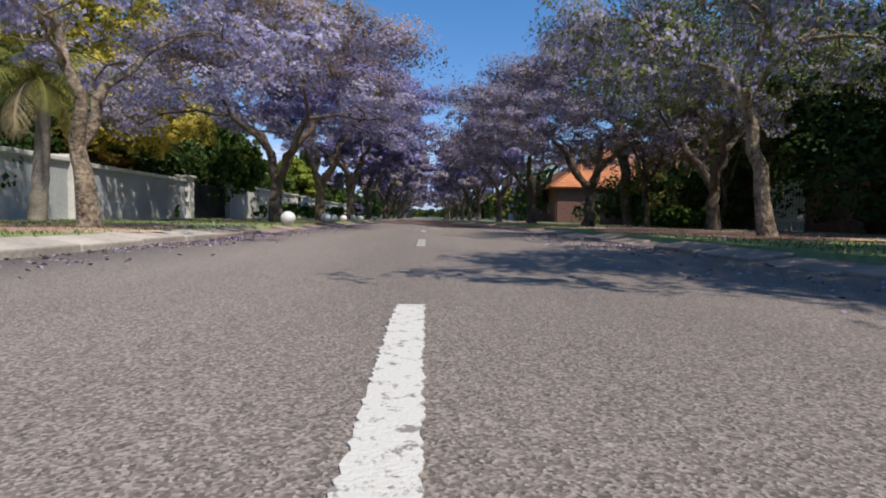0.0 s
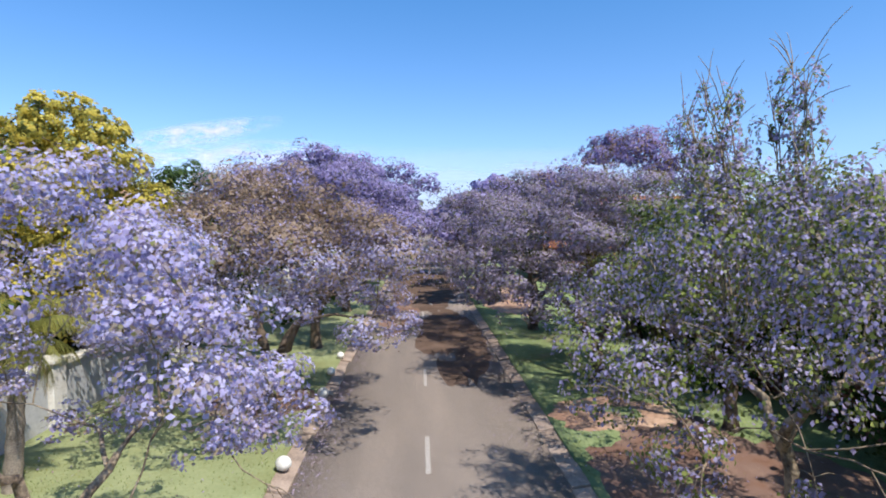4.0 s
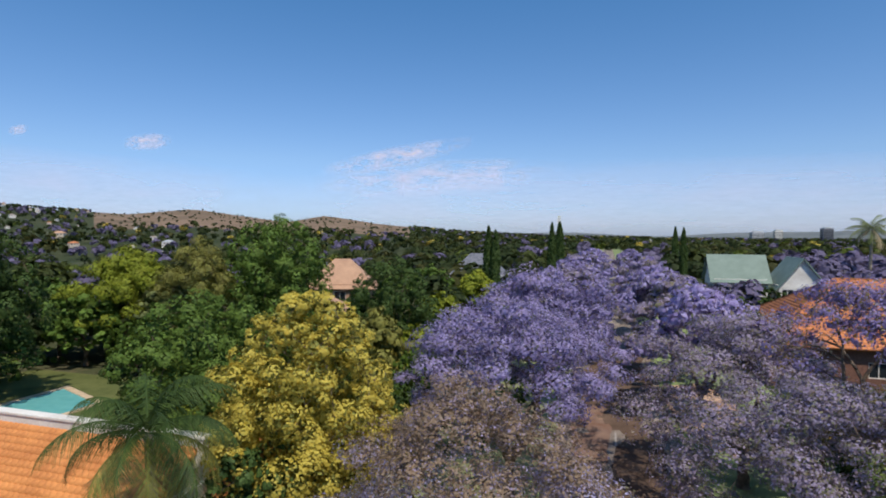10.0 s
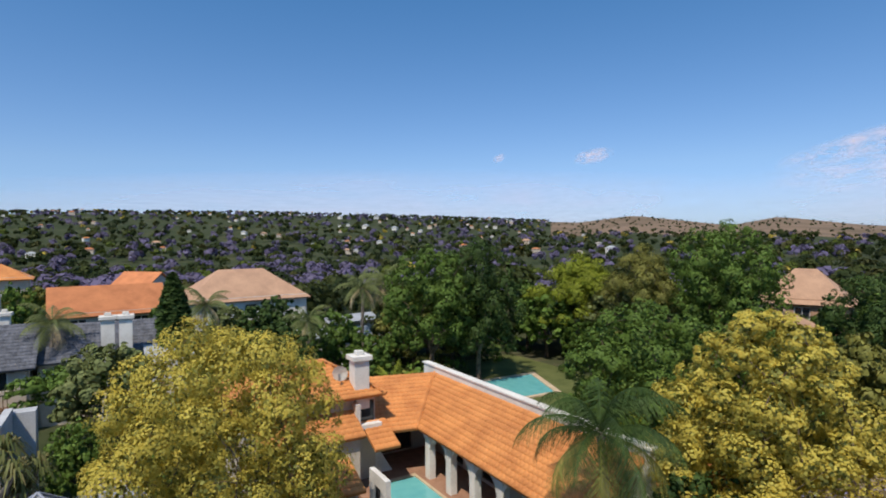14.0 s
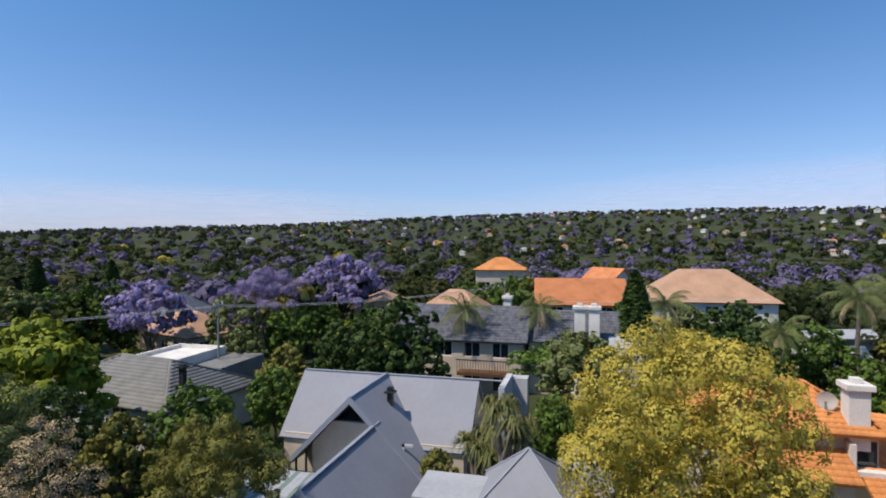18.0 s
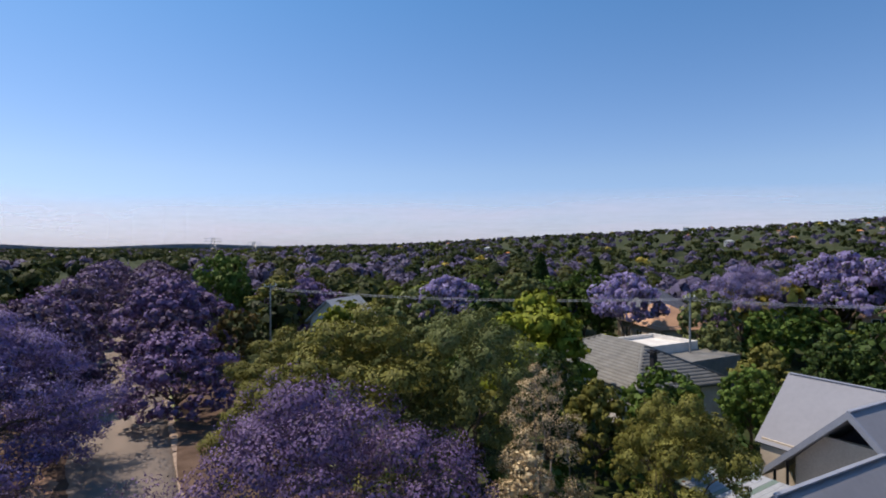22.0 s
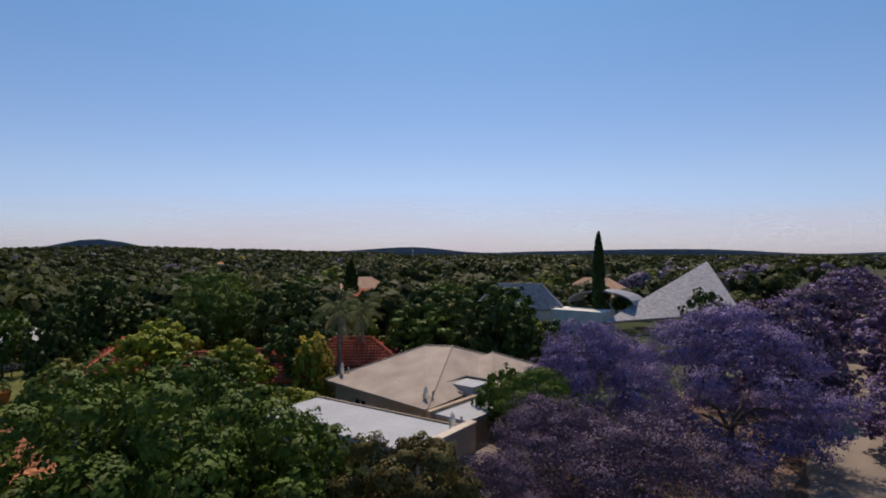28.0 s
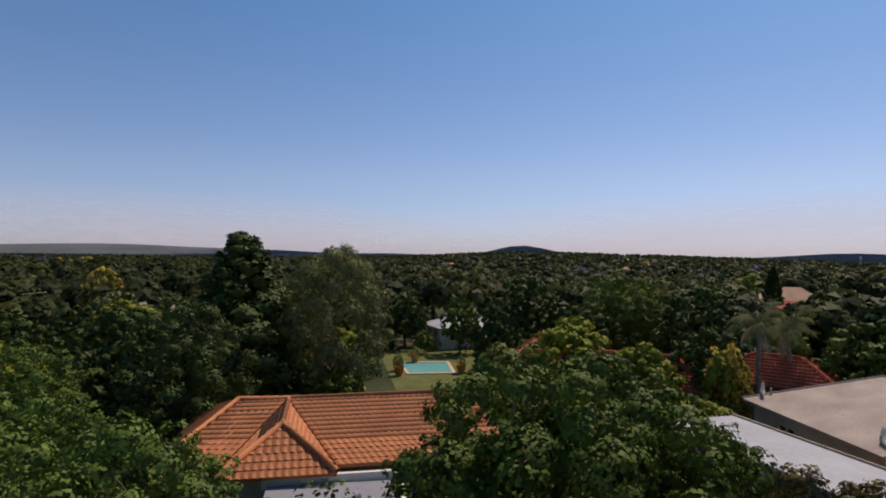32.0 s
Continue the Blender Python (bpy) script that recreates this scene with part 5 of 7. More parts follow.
def block(root, cx, cy, ang, length, width, z0, ze, zr, roof_mat, wall_mat, over=0.5, hip=None, tiles=True, storeys=1, wins=2, pieces=0, frame_mat="plaster", caps=True):
    """A house block: four walls with windows and a hipped (hip > 0) or gabled (hip = 0) roof; its ridge runs along ang degrees."""
    c, s = math.cos(radians(ang)), math.sin(radians(ang))

    def w(u, v, z=0.0):
        return Vector((cx + u * c - v * s, cy + u * s + v * c, z))
    hl, hw = length / 2, width / 2
    hip = hw if hip is None else hip
    cor = [w(-hl, -hw), w(hl, -hw), w(hl, hw), w(-hl, hw)]
    sh = (ze - z0) / storeys
    for i in range(4):
        a, b = cor[i], cor[(i + 1) % 4]
        ln = (b - a).length
        ops = []
        for f in range(storeys):
            ops += windows_for(ln, max(1, int(wins * ln / max(length, width) + 0.5)), z0 + f * sh + 0.95, z0 + f * sh + 2.1) if wins else []
        if storeys > 1:
            for f in range(storeys):
                sub = [o for o in ops if z0 + f * sh <= o[2] < z0 + (f + 1) * sh]
                wall_panel(root, a.xy, b.xy, z0 + f * sh, z0 + (f + 1) * sh, wall_mat, sub, frame_mat=frame_mat)
        else:
            wall_panel(root, a.xy, b.xy, z0 - 0.4, ze, wall_mat, ops, frame_mat=frame_mat)
    ol, ow = hl + over, hw + over
    rise = (zr - ze) / hw * over
    e = ze - rise + 0.05
    E0, E1, E2, E3 = w(-ol, -ow, e), w(ol, -ow, e), w(ol, ow, e), w(-ol, ow, e)
    if hip > 0.01:
        k = hip + over * 0.2
        R0, R1 = w(-hl + k - over * 0, 0, zr), w(hl - k, 0, zr)
        if hl <= k:
            R0 = R1 = w(0, 0, zr)
        for f in ((E0, E1, R1, R0), (E2, E3, R0, R1), (E1, E2, R1, R1), (E3, E0, R0, R0)):
            roof_face(root, *f, roof_mat, tiles, pieces=pieces)
        if caps:
            ridge(root, [E0, R0, R1, E1], roof_mat)
            ridge(root, [E3, R0], roof_mat)
            ridge(root, [E2, R1], roof_mat)
    else:
        R0, R1 = w(-ol, 0, zr), w(ol, 0, zr)
        for f in ((E0, E1, R1, R0), (E2, E3, R0, R1)):
            roof_face(root, *f, roof_mat, tiles, pieces=pieces)
        if caps:
            ridge(root, [R0, R1], roof_mat)
        for sgn in (-1, 1):
            g = bmesh.new()
            slab(g, [w(sgn * (hl - 0.1), -hw, ze - 0.05), w(sgn * (hl - 0.1), hw, ze - 0.05), w(sgn * (hl - 0.1), 0, zr - 0.15)], 0.2, (sgn * c, sgn * s, 0))
            part_w("gable", g, wall_mat, root)
    return root


def chimney(root, x, y, z0, z1, w, material, cap=0.12):
    b = boxes((x - w / 2, x + w / 2, y - w / 2, y + w / 2, z0, z1 - 0.3), (x - w / 2 - cap, x + w / 2 + cap, y - w / 2 - cap, y + w / 2 + cap, z1 - 0.3, z1 - 0.08),
              (x - w / 4, x + w / 4, y - w / 4, y + w / 4, z1 - 0.08, z1 + 0.12), bevel=0.02)
    return part_w("chimney", b, material, root, "plastered chimney stack with a wider cap")


def dish(x, y, z, yaw, r=0.4, label="white satellite dish on a short arm"):
    t = thing("satellite_dish", Matrix.Translation((x, y, z)) @ Matrix.Rotation(radians(yaw), 4, "Z"), label, "satellite dish")
    bm = bmesh.new()
    rings = []
    for i in range(5):
        q = i / 4
        rings.append([bm.verts.new((r * q * math.cos(a), 0.28 * r * q * q - 0.1, r * q * math.sin(a) + r)) for a in np.linspace(0, 2 * np.pi, 16, endpoint=False)] if i else [bm.verts.new((0, -0.1, r))])
    for i in range(16):
        bm.faces.new((rings[0][0], rings[1][i], rings[1][(i + 1) % 16]))
        for k in range(1, 4):
            bm.faces.new((rings[k][i], rings[k + 1][i], rings[k + 1][(i + 1) % 16], rings[k][(i + 1) % 16]))
    geo = bmesh.ops.solidify(bm, geom=bm.faces[:], thickness=0.015)
    part("reflector", bm, M["cream"], t)
    part("mount", boxes((-0.03, 0.03, -0.16, -0.1, -0.25, r)), M["steel"], t)
    part("feed_arm", boxes((-0.015, 0.015, -0.1, 0.35, r * 0.35, r * 0.35 + 0.03), (-0.04, 0.04, 0.33, 0.41, r * 0.33, r * 0.33 + 0.3)), M["steel"], t)
    return t


def root_at(name, x, y, label, cat="house"):
    r = thing(name, Matrix.Translation((x, y, 0)), label, cat)
    bpy.context.view_layer.update()
    return r


# --- tiled courtyard house ---
def courtyard_house():
    T = M["terracotta"]
    r = root_at("house", -24, 11, "white split-level house with orange barrel-tile roofs round a courtyard")
    rz, ez = 4.1, 2.45
    roof_face(r, (-24.0, 12.45, ez), (-13.2, 12.45, ez), (-13.2, 15.2, rz), (-27.2, 15.2, rz), T)
    roof_face(r, (-24.5, 10.3, ez), (-24.0, 12.45, ez), (-27.2, 15.2, rz), (-28.2, 11.4, rz), T)
    ridge(r, [(-27.2, 15.2, rz + 0.03), (-24.0, 12.45, ez + 0.03)], T, 0.07)
    wall_panel(r, (-28.4, 15.35), (-13.0, 15.35), 0, 4.4, M["plaster"], (), 0.3, name="parapet_wall")
    part_w("coping", boxes((-28.5, -12.9, 15.15, 15.55, 4.4, 4.5), bevel=0.02), M["plaster"], r)
    wall_panel(r, (-27.4, 10.6), (-27.4, 15.2), 0.15, 3.4, M["beige"], [(1.0, 2.2, 0.25, 2.3)], frame_mat="wood")
    wall_panel(r, (-27.3, 14.9), (-13.0, 14.9), 0.15, 3.6, M["beige"], [(2.0, 1.6, 0.3, 2.2), (5.2, 1.6, 0.3, 2.2), (8.4, 1.6, 0.3, 2.2)], frame_mat="wood")
    wall_panel(r, (-13.1, 12.8), (-13.1, 15.2), 0, 3.0, M["plaster"])
    for x in (-23.6, -21.7, -19.8, -17.9, -16.0, -14.1):
        part_w("column", boxes((x - 0.2, x + 0.2, 12.75, 13.1, 0.1, 2.05), (x - 0.28, x + 0.28, 12.7, 13.15, 2.05, 2.2), bevel=0.03), M["plaster"], r)
        b = bmesh.new()
        n = 9
        for i in range(n):
            t0, t1 = math.pi * i / n, math.pi * (i + 1) / n
            cx, hw = x + 0.95, 0.72
            slab(b, [(cx - hw * math.cos(t0), 12.75, 1.62 + 0.62 * math.sin(t0)), (cx - hw * math.cos(t1), 12.75, 1.62 + 0.62 * math.sin(t1)),
                     (cx - hw * math.cos(t1), 12.75, 2.42), (cx - hw * math.cos(t0), 12.75, 2.42)], 0.3, (0, 1, 0))
        if x < -15:
            part_w("arch", b, M["plaster"], r)
        else:
            b.free()
    # upper storey
    wall_panel(r, (-25.2, 5.0), (-25.2, 10.7), 0.1, 4.1, M["beige"], [(1.2, 1.3, 3.0, 3.8)])
    wall_panel(r, (-30.5, 10.7), (-25.2, 10.7), 0.1, 4.1, M["beige"])
    wall_panel(r, (-30.5, 5.0), (-30.5, 10.7), 0.1, 4.1, M["beige"])
    wall_panel(r, (-30.5, 5.0), (-25.2, 5.0), 0.1, 4.1, M["beige"])
    A, B, C, D = (-24.5, 4.3, 4.2), (-24.5, 11.1, 4.2), (-31.0, 11.1, 4.2), (-31.0, 4.3, 4.2)
    S, N = (-27.4, 6.2, 5.45), (-27.4, 9.0, 5.45)
    for f in ((A, B, N, S), (B, C, N, N), (C, D, S, N), (D, A, S, S)):
        roof_face(r, *f, T)
    ridge(r, [A, S, N, B], T)
    # lower tiers beside the stair
    roof_face(r, (-23.5, 5.2, 2.75), (-23.5, 9.7, 2.75), (-25.2, 9.7, 3.55), (-25.2, 5.2, 3.55), T)
    wall_panel(r, (-23.9, 5.2), (-23.9, 9.5), 0.1, 2.7, M["beige"], [(2.4, 1.2, 1.2, 2.2)])
    roof_face(r, (-23.2, 10.0, 2.15), (-23.2, 11.2, 2.15), (-24.9, 11.2, 2.9), (-24.9, 10.0, 2.9), T)
    roof_face(r, (-20.4, 5.4, 1.85), (-20.4, 8.4, 1.85), (-22.2, 8.4, 2.5), (-22.2, 5.4, 2.5), T)
    wall_panel(r, (-20.9, 5.5), (-20.9, 8.2), 0.0, 1.9, M["beige"])
    part_w("bay_window", boxes((-25.2, -24.45, 9.65, 10.85, 2.72, 2.9), (-25.2, -24.55, 9.65, 9.85, 2.9, 3.85)), M["plaster"], r, "white sill and reveal of a recessed window")
    part_w("bay_pane", boxes((-25.06, -25.03, 9.85, 10.7, 2.9, 3.85)), M["glass"], r)
    b = bmesh.new()
    slab(b, [(-25.3, 10.1, 2.9), (-25.3, 11.75, 0.2), (-25.3, 10.1, 0.2)], 0.5, (-1, 0, 0))
    part_w("buttress", b, M["plaster"], r, "white sloping buttress wall")
    part_w("window_sill", boxes((-23.9, -23.5, 7.4, 9.0, 1.0, 1.2)), M["plaster"], r)
    chimney(r, -25.3, 10.1, 3.5, 6.05, 0.72, M["plaster"])
    dish(-25.7, 9.3, 4.75, 245, 0.36)
    # a further wing towards the street
    block(r, -13.4, 17.9, 90, 5.0, 4.2, 0.0, 2.3, 3.3, T, M["plaster"], wins=1)


courtyard_house()
part("courtyard_floor", boxes((-27.3, -19.6, 9.4, 14.8, -0.1, 0.18), bevel=0.02), M["deck"])
tagged(bpy.data.objects["courtyard_floor"], "brown paved courtyard floor by the plunge pool", "paving", kind="structure")


def pool(name, pts, z, label, cover=None):
    t = root_at(name, pts[0][0], pts[0][1], label, "pool")
    b = bmesh.new()
    slab(b, [(x, y, z) for x, y in pts], 0.06)
    part_w("water", b, M["water"], t, "pale turquoise rippled water")
    c = np.mean(pts, 0)
    b = bmesh.new()
    k = len(pts)
    for i in range(k):
        p, q = np.array(pts[i]), np.array(pts[(i + 1) % k])
        po, qo = c + (p - c) * 1.14, c + (q - c) * 1.14
        slab(b, [(*p, z + 0.05), (*q, z + 0.05), (*qo, z + 0.05), (*po, z + 0.05)], 0.14)
    part_w("coping", b, M["pave"], t, "sandstone coping")
    return t


pool("swimming_pool", [(-24.0, 10.4), (-20.6, 10.4), (-20.6, 12.3), (-24.0, 12.3)], 0.22, "small turquoise plunge pool in the courtyard")
pool("swimming_pool", [(-37.6, 21.2), (-32.4, 23.4), (-32.2, 28.2), (-37.4, 30.2)], 0.0, "turquoise garden swimming pool with stone coping")
pool("swimming_pool", [(46.6, -9.2), (51.4, -9.6), (51.6, -5.2), (46.8, -5.4)], 0.0, "turquoise garden swimming pool beyond the lawn")
for x0, x1, y0, y1 in ((-45, -28, 20.5, 34), (40, 60, -14, -3.6)):
    tagged(part("garden_lawn", boxes((x0, x1, y0, y1, -0.5, float(terrain_z((x0 + x1) / 2, (y0 + y1) / 2)) + 0.03)), M["lawn"]), "mown green garden lawn round a pool", "lawn", kind="structure")
gw = root_at("garden_gate_wall", -21.2, 9.3, "white arched garden gate wall", "gate wall")
wall_panel(gw, (-22.0, 9.3), (-20.4, 9.3), 0, 2.0, M["plaster"], [(0.5, 0.6, 0.0, 1.5)], 0.22, frame_mat="dark_metal")


# --- grey metal-roofed house ---
def metal_house():
    Z, E_ = M["metal_roof"], M["metal_edge"]
    r = root_at("house", -24.5, -8, "grey sheet-metal roofed house with steep gables and beige walls")
    # main range, ridge along the street
    block(r, -28.0, -9.6, 90, 9.0, 4.8, 0.0, 2.0, 4.5, Z, M["beige"], over=0.25, hip=0, tiles=False, wins=2, caps=False)
    # front gables
    for cy, x0, x1, half, zr, ze in ((-9.7, -27.9, -23.4, 3.35, 4.56, 1.2), (-8.6, -24.0, -17.1, 2.6, 3.4, 0.8)):
        for sgn in (-1, 1):
            roof_face(r, (x0, cy + sgn * half, ze), (x1, cy + sgn * half, ze), (x1, cy, zr), (x0, cy, zr), Z, False, 0.16)
            b = bmesh.new()
            slab(b, [(x1, cy, zr + 0.03), (x1, cy + sgn * (half + 0.05), ze - 0.02), (x1, cy + sgn * (half + 0.05), ze - 0.28), (x1, cy, zr - 0.27)], 0.1, (1, 0, 0))
            part_w("bargeboard", b, E_, r, "blue-grey barge board")
        b = bmesh.new()
        slab(b, [(x1 - 0.45, cy - half + 1.3, 0), (x1 - 0.45, cy + half - 0.5, 0), (x1 - 0.45, cy + half - 0.5, ze + 0.2), (x1 - 0.45, cy + 1.0, zr - 1.25), (x1 - 0.45, cy - 1.0, zr - 1.25), (x1 - 0.45, cy - half + 1.3, ze + 1.0)], 0.2, (-1, 0, 0))
        part_w("gable_wall", b, M["beige"], r)
        part_w("ridge_flashing", boxes((x0, x1, cy - 0.08, cy + 0.08, zr - 0.02, zr + 0.04), bevel=0.015), E_, r)
    for k in range(2):
        y, zt = -12.5 + k * 0.5, 1.5 + k * 0.5
        part_w("truss_post", boxes((-23.7, -23.62, y, y + 0.08, 0.0, zt)), M["dark_metal"], r)
    part_w("low_beam", boxes((-23.75, -23.5, -12.9, -11.6, 0.7, 0.95)), M["beige"], r)
    part_w("main_ridge_flashing", boxes((-28.08, -27.92, -14.3, -3.7, 4.49, 4.54), bevel=0.015), E_, r)
    part_w("parapet", boxes((-31.6, -30.8, -4.0, -2.8, 0, 4.0), (-31.0, -27.9, -3.9, -3.6, 0, 4.2)), M["grey_plaster"], r)
    part_w("flue", boxes((-26.1, -25.85, -8.9, -8.65, 3.2, 4.15), (-26.22, -25.73, -9.02, -8.53, 4.15, 4.22), (-26.1, -25.85, -8.9, -8.65, 4.22, 4.42)), M["dark_metal"], r, "dark metal flue with a cowl")
    part_w("downpipe", boxes((-24.05, -23.93, -7.5, -7.38, 1.5, 2.5), (-24.05, -23.93, -7.5, -7.0, 2.4, 2.5)), M["grey_plaster"], r)
    # pyramid-roofed pavilions
    for x, y, h, zt, zb in ((-21.9, -1.8, 1.95, 3.6, 1.75), (-24.2, 0.1, 1.2, 3.0, 1.8)):
        cor = [(x - h, y - h, zb), (x + h, y - h, zb), (x + h, y + h, zb), (x - h, y + h, zb)]
        for i in range(4):
            roof_face(r, cor[i], cor[(i + 1) % 4], (x, y, zt), (x, y, zt), Z, False, 0.1)
        tb = Tubes()
        for c_ in cor:
            tb.add(np.array([c_, (x, y, zt)]) + np.array((0, 0, 0.02)) - np.array((-24.5, -8, 0)), [0.05, 0.05], 6)
        obj("hip_flashing", tb.mesh("hip_flashing"), E_, r)
        for i in range(4):
            a, b2 = cor[i], cor[(i + 1) % 4]
            s = 0.88
            wall_panel(r, (x + (a[0] - x) * s, y + (a[1] - y) * s), (x + (b2[0] - x) * s, y + (b2[1] - y) * s), -0.2, zb + 0.1, M["beige"])
    wall_panel(r, (-22.5, -5.2), (-22.0, -3.6), 0, 1.9, M["beige"])
    b = bmesh.new()
    slab(b, [(-22.8, -6.0, 2.0), (-20.6, -6.0, 1.9), (-20.6, -3.2, 1.9), (-22.8, -3.2, 2.0)], 0.12)
    part_w("link_roof", b, M["white_roof"], r)


metal_house()
dish(-23.2, -13.1, 1.0, 250, 0.36)
cp = root_at("carport", -19.2, -11.0, "open carport with striped green and white sheet roof", "carport")
for i in range(14):
    b = bmesh.new()
    y = -12.6 + i * 0.21
    slab(b, [(-20.6, y, 2.35), (-17.9, y, 2.15), (-17.9, y + 0.2, 2.15), (-20.6, y + 0.2, 2.35)], 0.03)
    part_w("roof_sheet", b, M["green_roof"] if i % 3 == 0 else M["white_roof"], cp)
for x, y in ((-20.4, -12.4), (-18.1, -12.4), (-20.4, -9.9), (-18.1, -9.9)):
    part_w("post", boxes((x - 0.05, x + 0.05, y - 0.05, y + 0.05, -0.1, 2.2)), M["wood"], cp)


# --- slate-roofed double-storey house ---
def slate_house():
    r = root_at("house", -44.5, -6, "two-storey beige house with slate roofs, balcony and white chimneys")
    S = M["slate"]
    block(r, -45.0, -9.2, 90, 9.5, 6.0, -0.8, 4.2, 6.2, S, M["beige"], over=0.5, hip=0, tiles=True, storeys=2, wins=4, caps=False)
    block(r, -45.8, -0.6, 90, 6.6, 5.4, -0.8, 4.1, 5.9, S, M["beige"], over=0.4, hip=0, tiles=True, storeys=2, wins=3, caps=False)
    block(r, -43.0, 3.2, 90, 2.6, 4.0, -0.8, 4.0, 4.5, M["white_roof"], M["plaster"], over=0.15, hip=0, tiles=False, wins=1, caps=False)
    part_w("balcony_slab", boxes((-42.0, -40.6, -9.0, -5.2, 1.55, 1.75)), M["wood"], r)
    for k in range(20):
        part_w("baluster", boxes((-40.68, -40.64, -9.0 + k * 0.2, -8.96 + k * 0.2, 1.75, 2.65)), M["wood"], r)
    part_w("handrail", boxes((-40.7, -40.62, -9.05, -5.15, 2.65, 2.72)), M["dark_metal"], r)
    for x, y, z in ((-42.4, -0.25, 6.75), (-42.4, 0.75, 6.75)):
        chimney(r, x, y, 0, z, 0.75, M["plaster"])
    chimney(r, -46, -6.0, 5, 7.0, 0.6, M["plaster"])


slate_house()

# --- grey-tiled bungalow with white flat roofs ---
h5 = root_at("house", -29, -23.5, "grey-tiled bungalow with white flat-roofed parapets")
block(h5, -30.0, -26.5, 81.5, 11.0, 6.5, 0, 2.5, 4.1, M["grey_tile"], M["plaster"], over=0.5, wins=2)
part_w("flat_roof", boxes((-38.6, -33.6, -31.2, -27.0, 0, 2.95), (-38.6, -33.6, -31.2, -31.0, 2.95, 3.25), (-38.6, -33.6, -27.2, -27.0, 2.95, 3.25), (-38.6, -38.4, -31.0, -27.2, 2.95, 3.25)), M["plaster"], h5, "white flat roof behind low parapets")
part_w("lower_flat_roof", boxes((-39.5, -34.2, -26.9, -24.2, 0, 2.6)), M["grey_tile"], h5)
part_w("flue", boxes((-28.3, -28.0, -22.4, -22.1, 2.9, 4.1), (-28.42, -27.88, -22.52, -21.98, 4.1, 4.2), (-28.3, -28.0, -22.4, -22.1, 4.2, 4.3)), M["dark_metal"], h5, "black metal flue with a cowl")

# --- tiled bungalow across the street ---
h2 = root_at("house", 21, 1, "bungalow with weathered terracotta tile roof and beige walls")
T2 = M["terracotta2"]
RZ, EZ = 4.35, 2.95
roof_face(h2, (18.2, -5.6, EZ), (18.2, 1.0, EZ), (22.2, 3.0, RZ), (22.2, -4.6, RZ), T2, pieces=140)
roof_face(h2, (19.1, 7.2, EZ), (26.0, 7.2, EZ), (22.2, 4.9, RZ), (22.2, 4.9, RZ), T2)
roof_face(h2, (18.7, 4.9, EZ), (19.1, 7.2, EZ), (22.2, 4.9, RZ), (22.2, 3.0, RZ), T2, pieces=40)
roof_face(h2, (26.2, 7.2, EZ), (26.2, -5.6, EZ), (22.2, -4.6, RZ), (22.2, 4.9, RZ), T2)
roof_face(h2, (17.7, 1.0, EZ - 0.1), (17.7, 4.9, EZ - 0.1), (19.4, 2.95, 4.12), (19.4, 2.95, 4.12), T2, pieces=80)
roof_face(h2, (18.2, 1.0, EZ - 0.1), (17.7, 1.0, EZ - 0.1), (19.4, 2.95, 4.12), (22.2, 2.95, 4.25), T2)
roof_face(h2, (17.7, 4.9, EZ - 0.1), (18.7, 4.9, EZ - 0.1), (22.2, 2.95, 4.25), (19.4, 2.95, 4.12), T2, pieces=40)
ridge(h2, [(17.7, 1.0, EZ), (19.4, 2.95, 4.15), (17.7, 4.9, EZ)], T2)
ridge(h2, [(19.4, 2.95, 4.15), (22.2, 2.95, 4.35), (22.2, -4.6, 4.4)], T2)
ridge(h2, [(22.2, 2.95, 4.35), (22.2, 4.9, 4.4), (19.1, 7.2, EZ)], T2)
wall_panel(h2, (18.9, -5.2), (18.9, 1.0), 0, 2.9, M["beige"], [(1.0, 1.4, 0.9, 2.1)])
wall_panel(h2, (18.3, 1.0), (18.3, 4.8), 0, 2.85, M["beige"])
wall_panel(h2, (19.3, 4.8), (19.3, 6.8), 0, 2.9, M["beige"])
wall_panel(h2, (19.3, 6.8), (25.6, 6.8), 0, 2.9, M["beige"], [(1.0, 1.4, 0.9, 2.1), (3.6, 1.4, 0.9, 2.1)])
wall_panel(h2, (25.6, -5.2), (25.6, 6.8), 0, 2.9, M["beige"])
wall_panel(h2, (18.9, -5.2), (25.6, -5.2), 0, 3.2, M["plaster"])
part_w("parapet", boxes((24.3, 24.6, -4.6, -1.0, 3.0, 3.85), bevel=0.02), M["plaster"], h2)
fr = root_at("carport", 16.5, 1.2, "grey corrugated flat carport roof with cream fascia", "carport")
b = bmesh.new()
rings = []
for i in range(45):
    x0, dz = 14.6 + i * 0.075, 0.02 * (i % 2)
    rings.append([b.verts.new(p) for p in ((x0, -0.9, 2.45 + dz), (x0, 3.3, 2.5 + dz), (x0, 3.3, 2.47 + dz), (x0, -0.9, 2.42 + dz))])
for p, q in zip(rings, rings[1:]):
    for k in range(4):
        b.faces.new((p[k], p[(k + 1) % 4], q[(k + 1) % 4], q[k]))
b.faces.new(rings[0])
b.faces.new(rings[-1][::-1])
bmesh.ops.recalc_face_normals(b, faces=b.faces[:])
part_w("roof_sheet", b, M["metal_roof"], fr)
part_w("fascia", boxes((14.5, 18.1, -1.15, -0.95, 2.2, 2.75), (17.95, 18.15, -0.95, 3.5, 2.35, 2.75), bevel=0.02), M["cream"], fr)
for x, y in ((14.8, -0.7), (14.8, 3.1), (17.6, -0.7), (17.6, 3.1)):
    part_w("post", boxes((x - 0.08, x + 0.08, y - 0.08, y + 0.08, 0, 2.4)), M["cream"], fr)
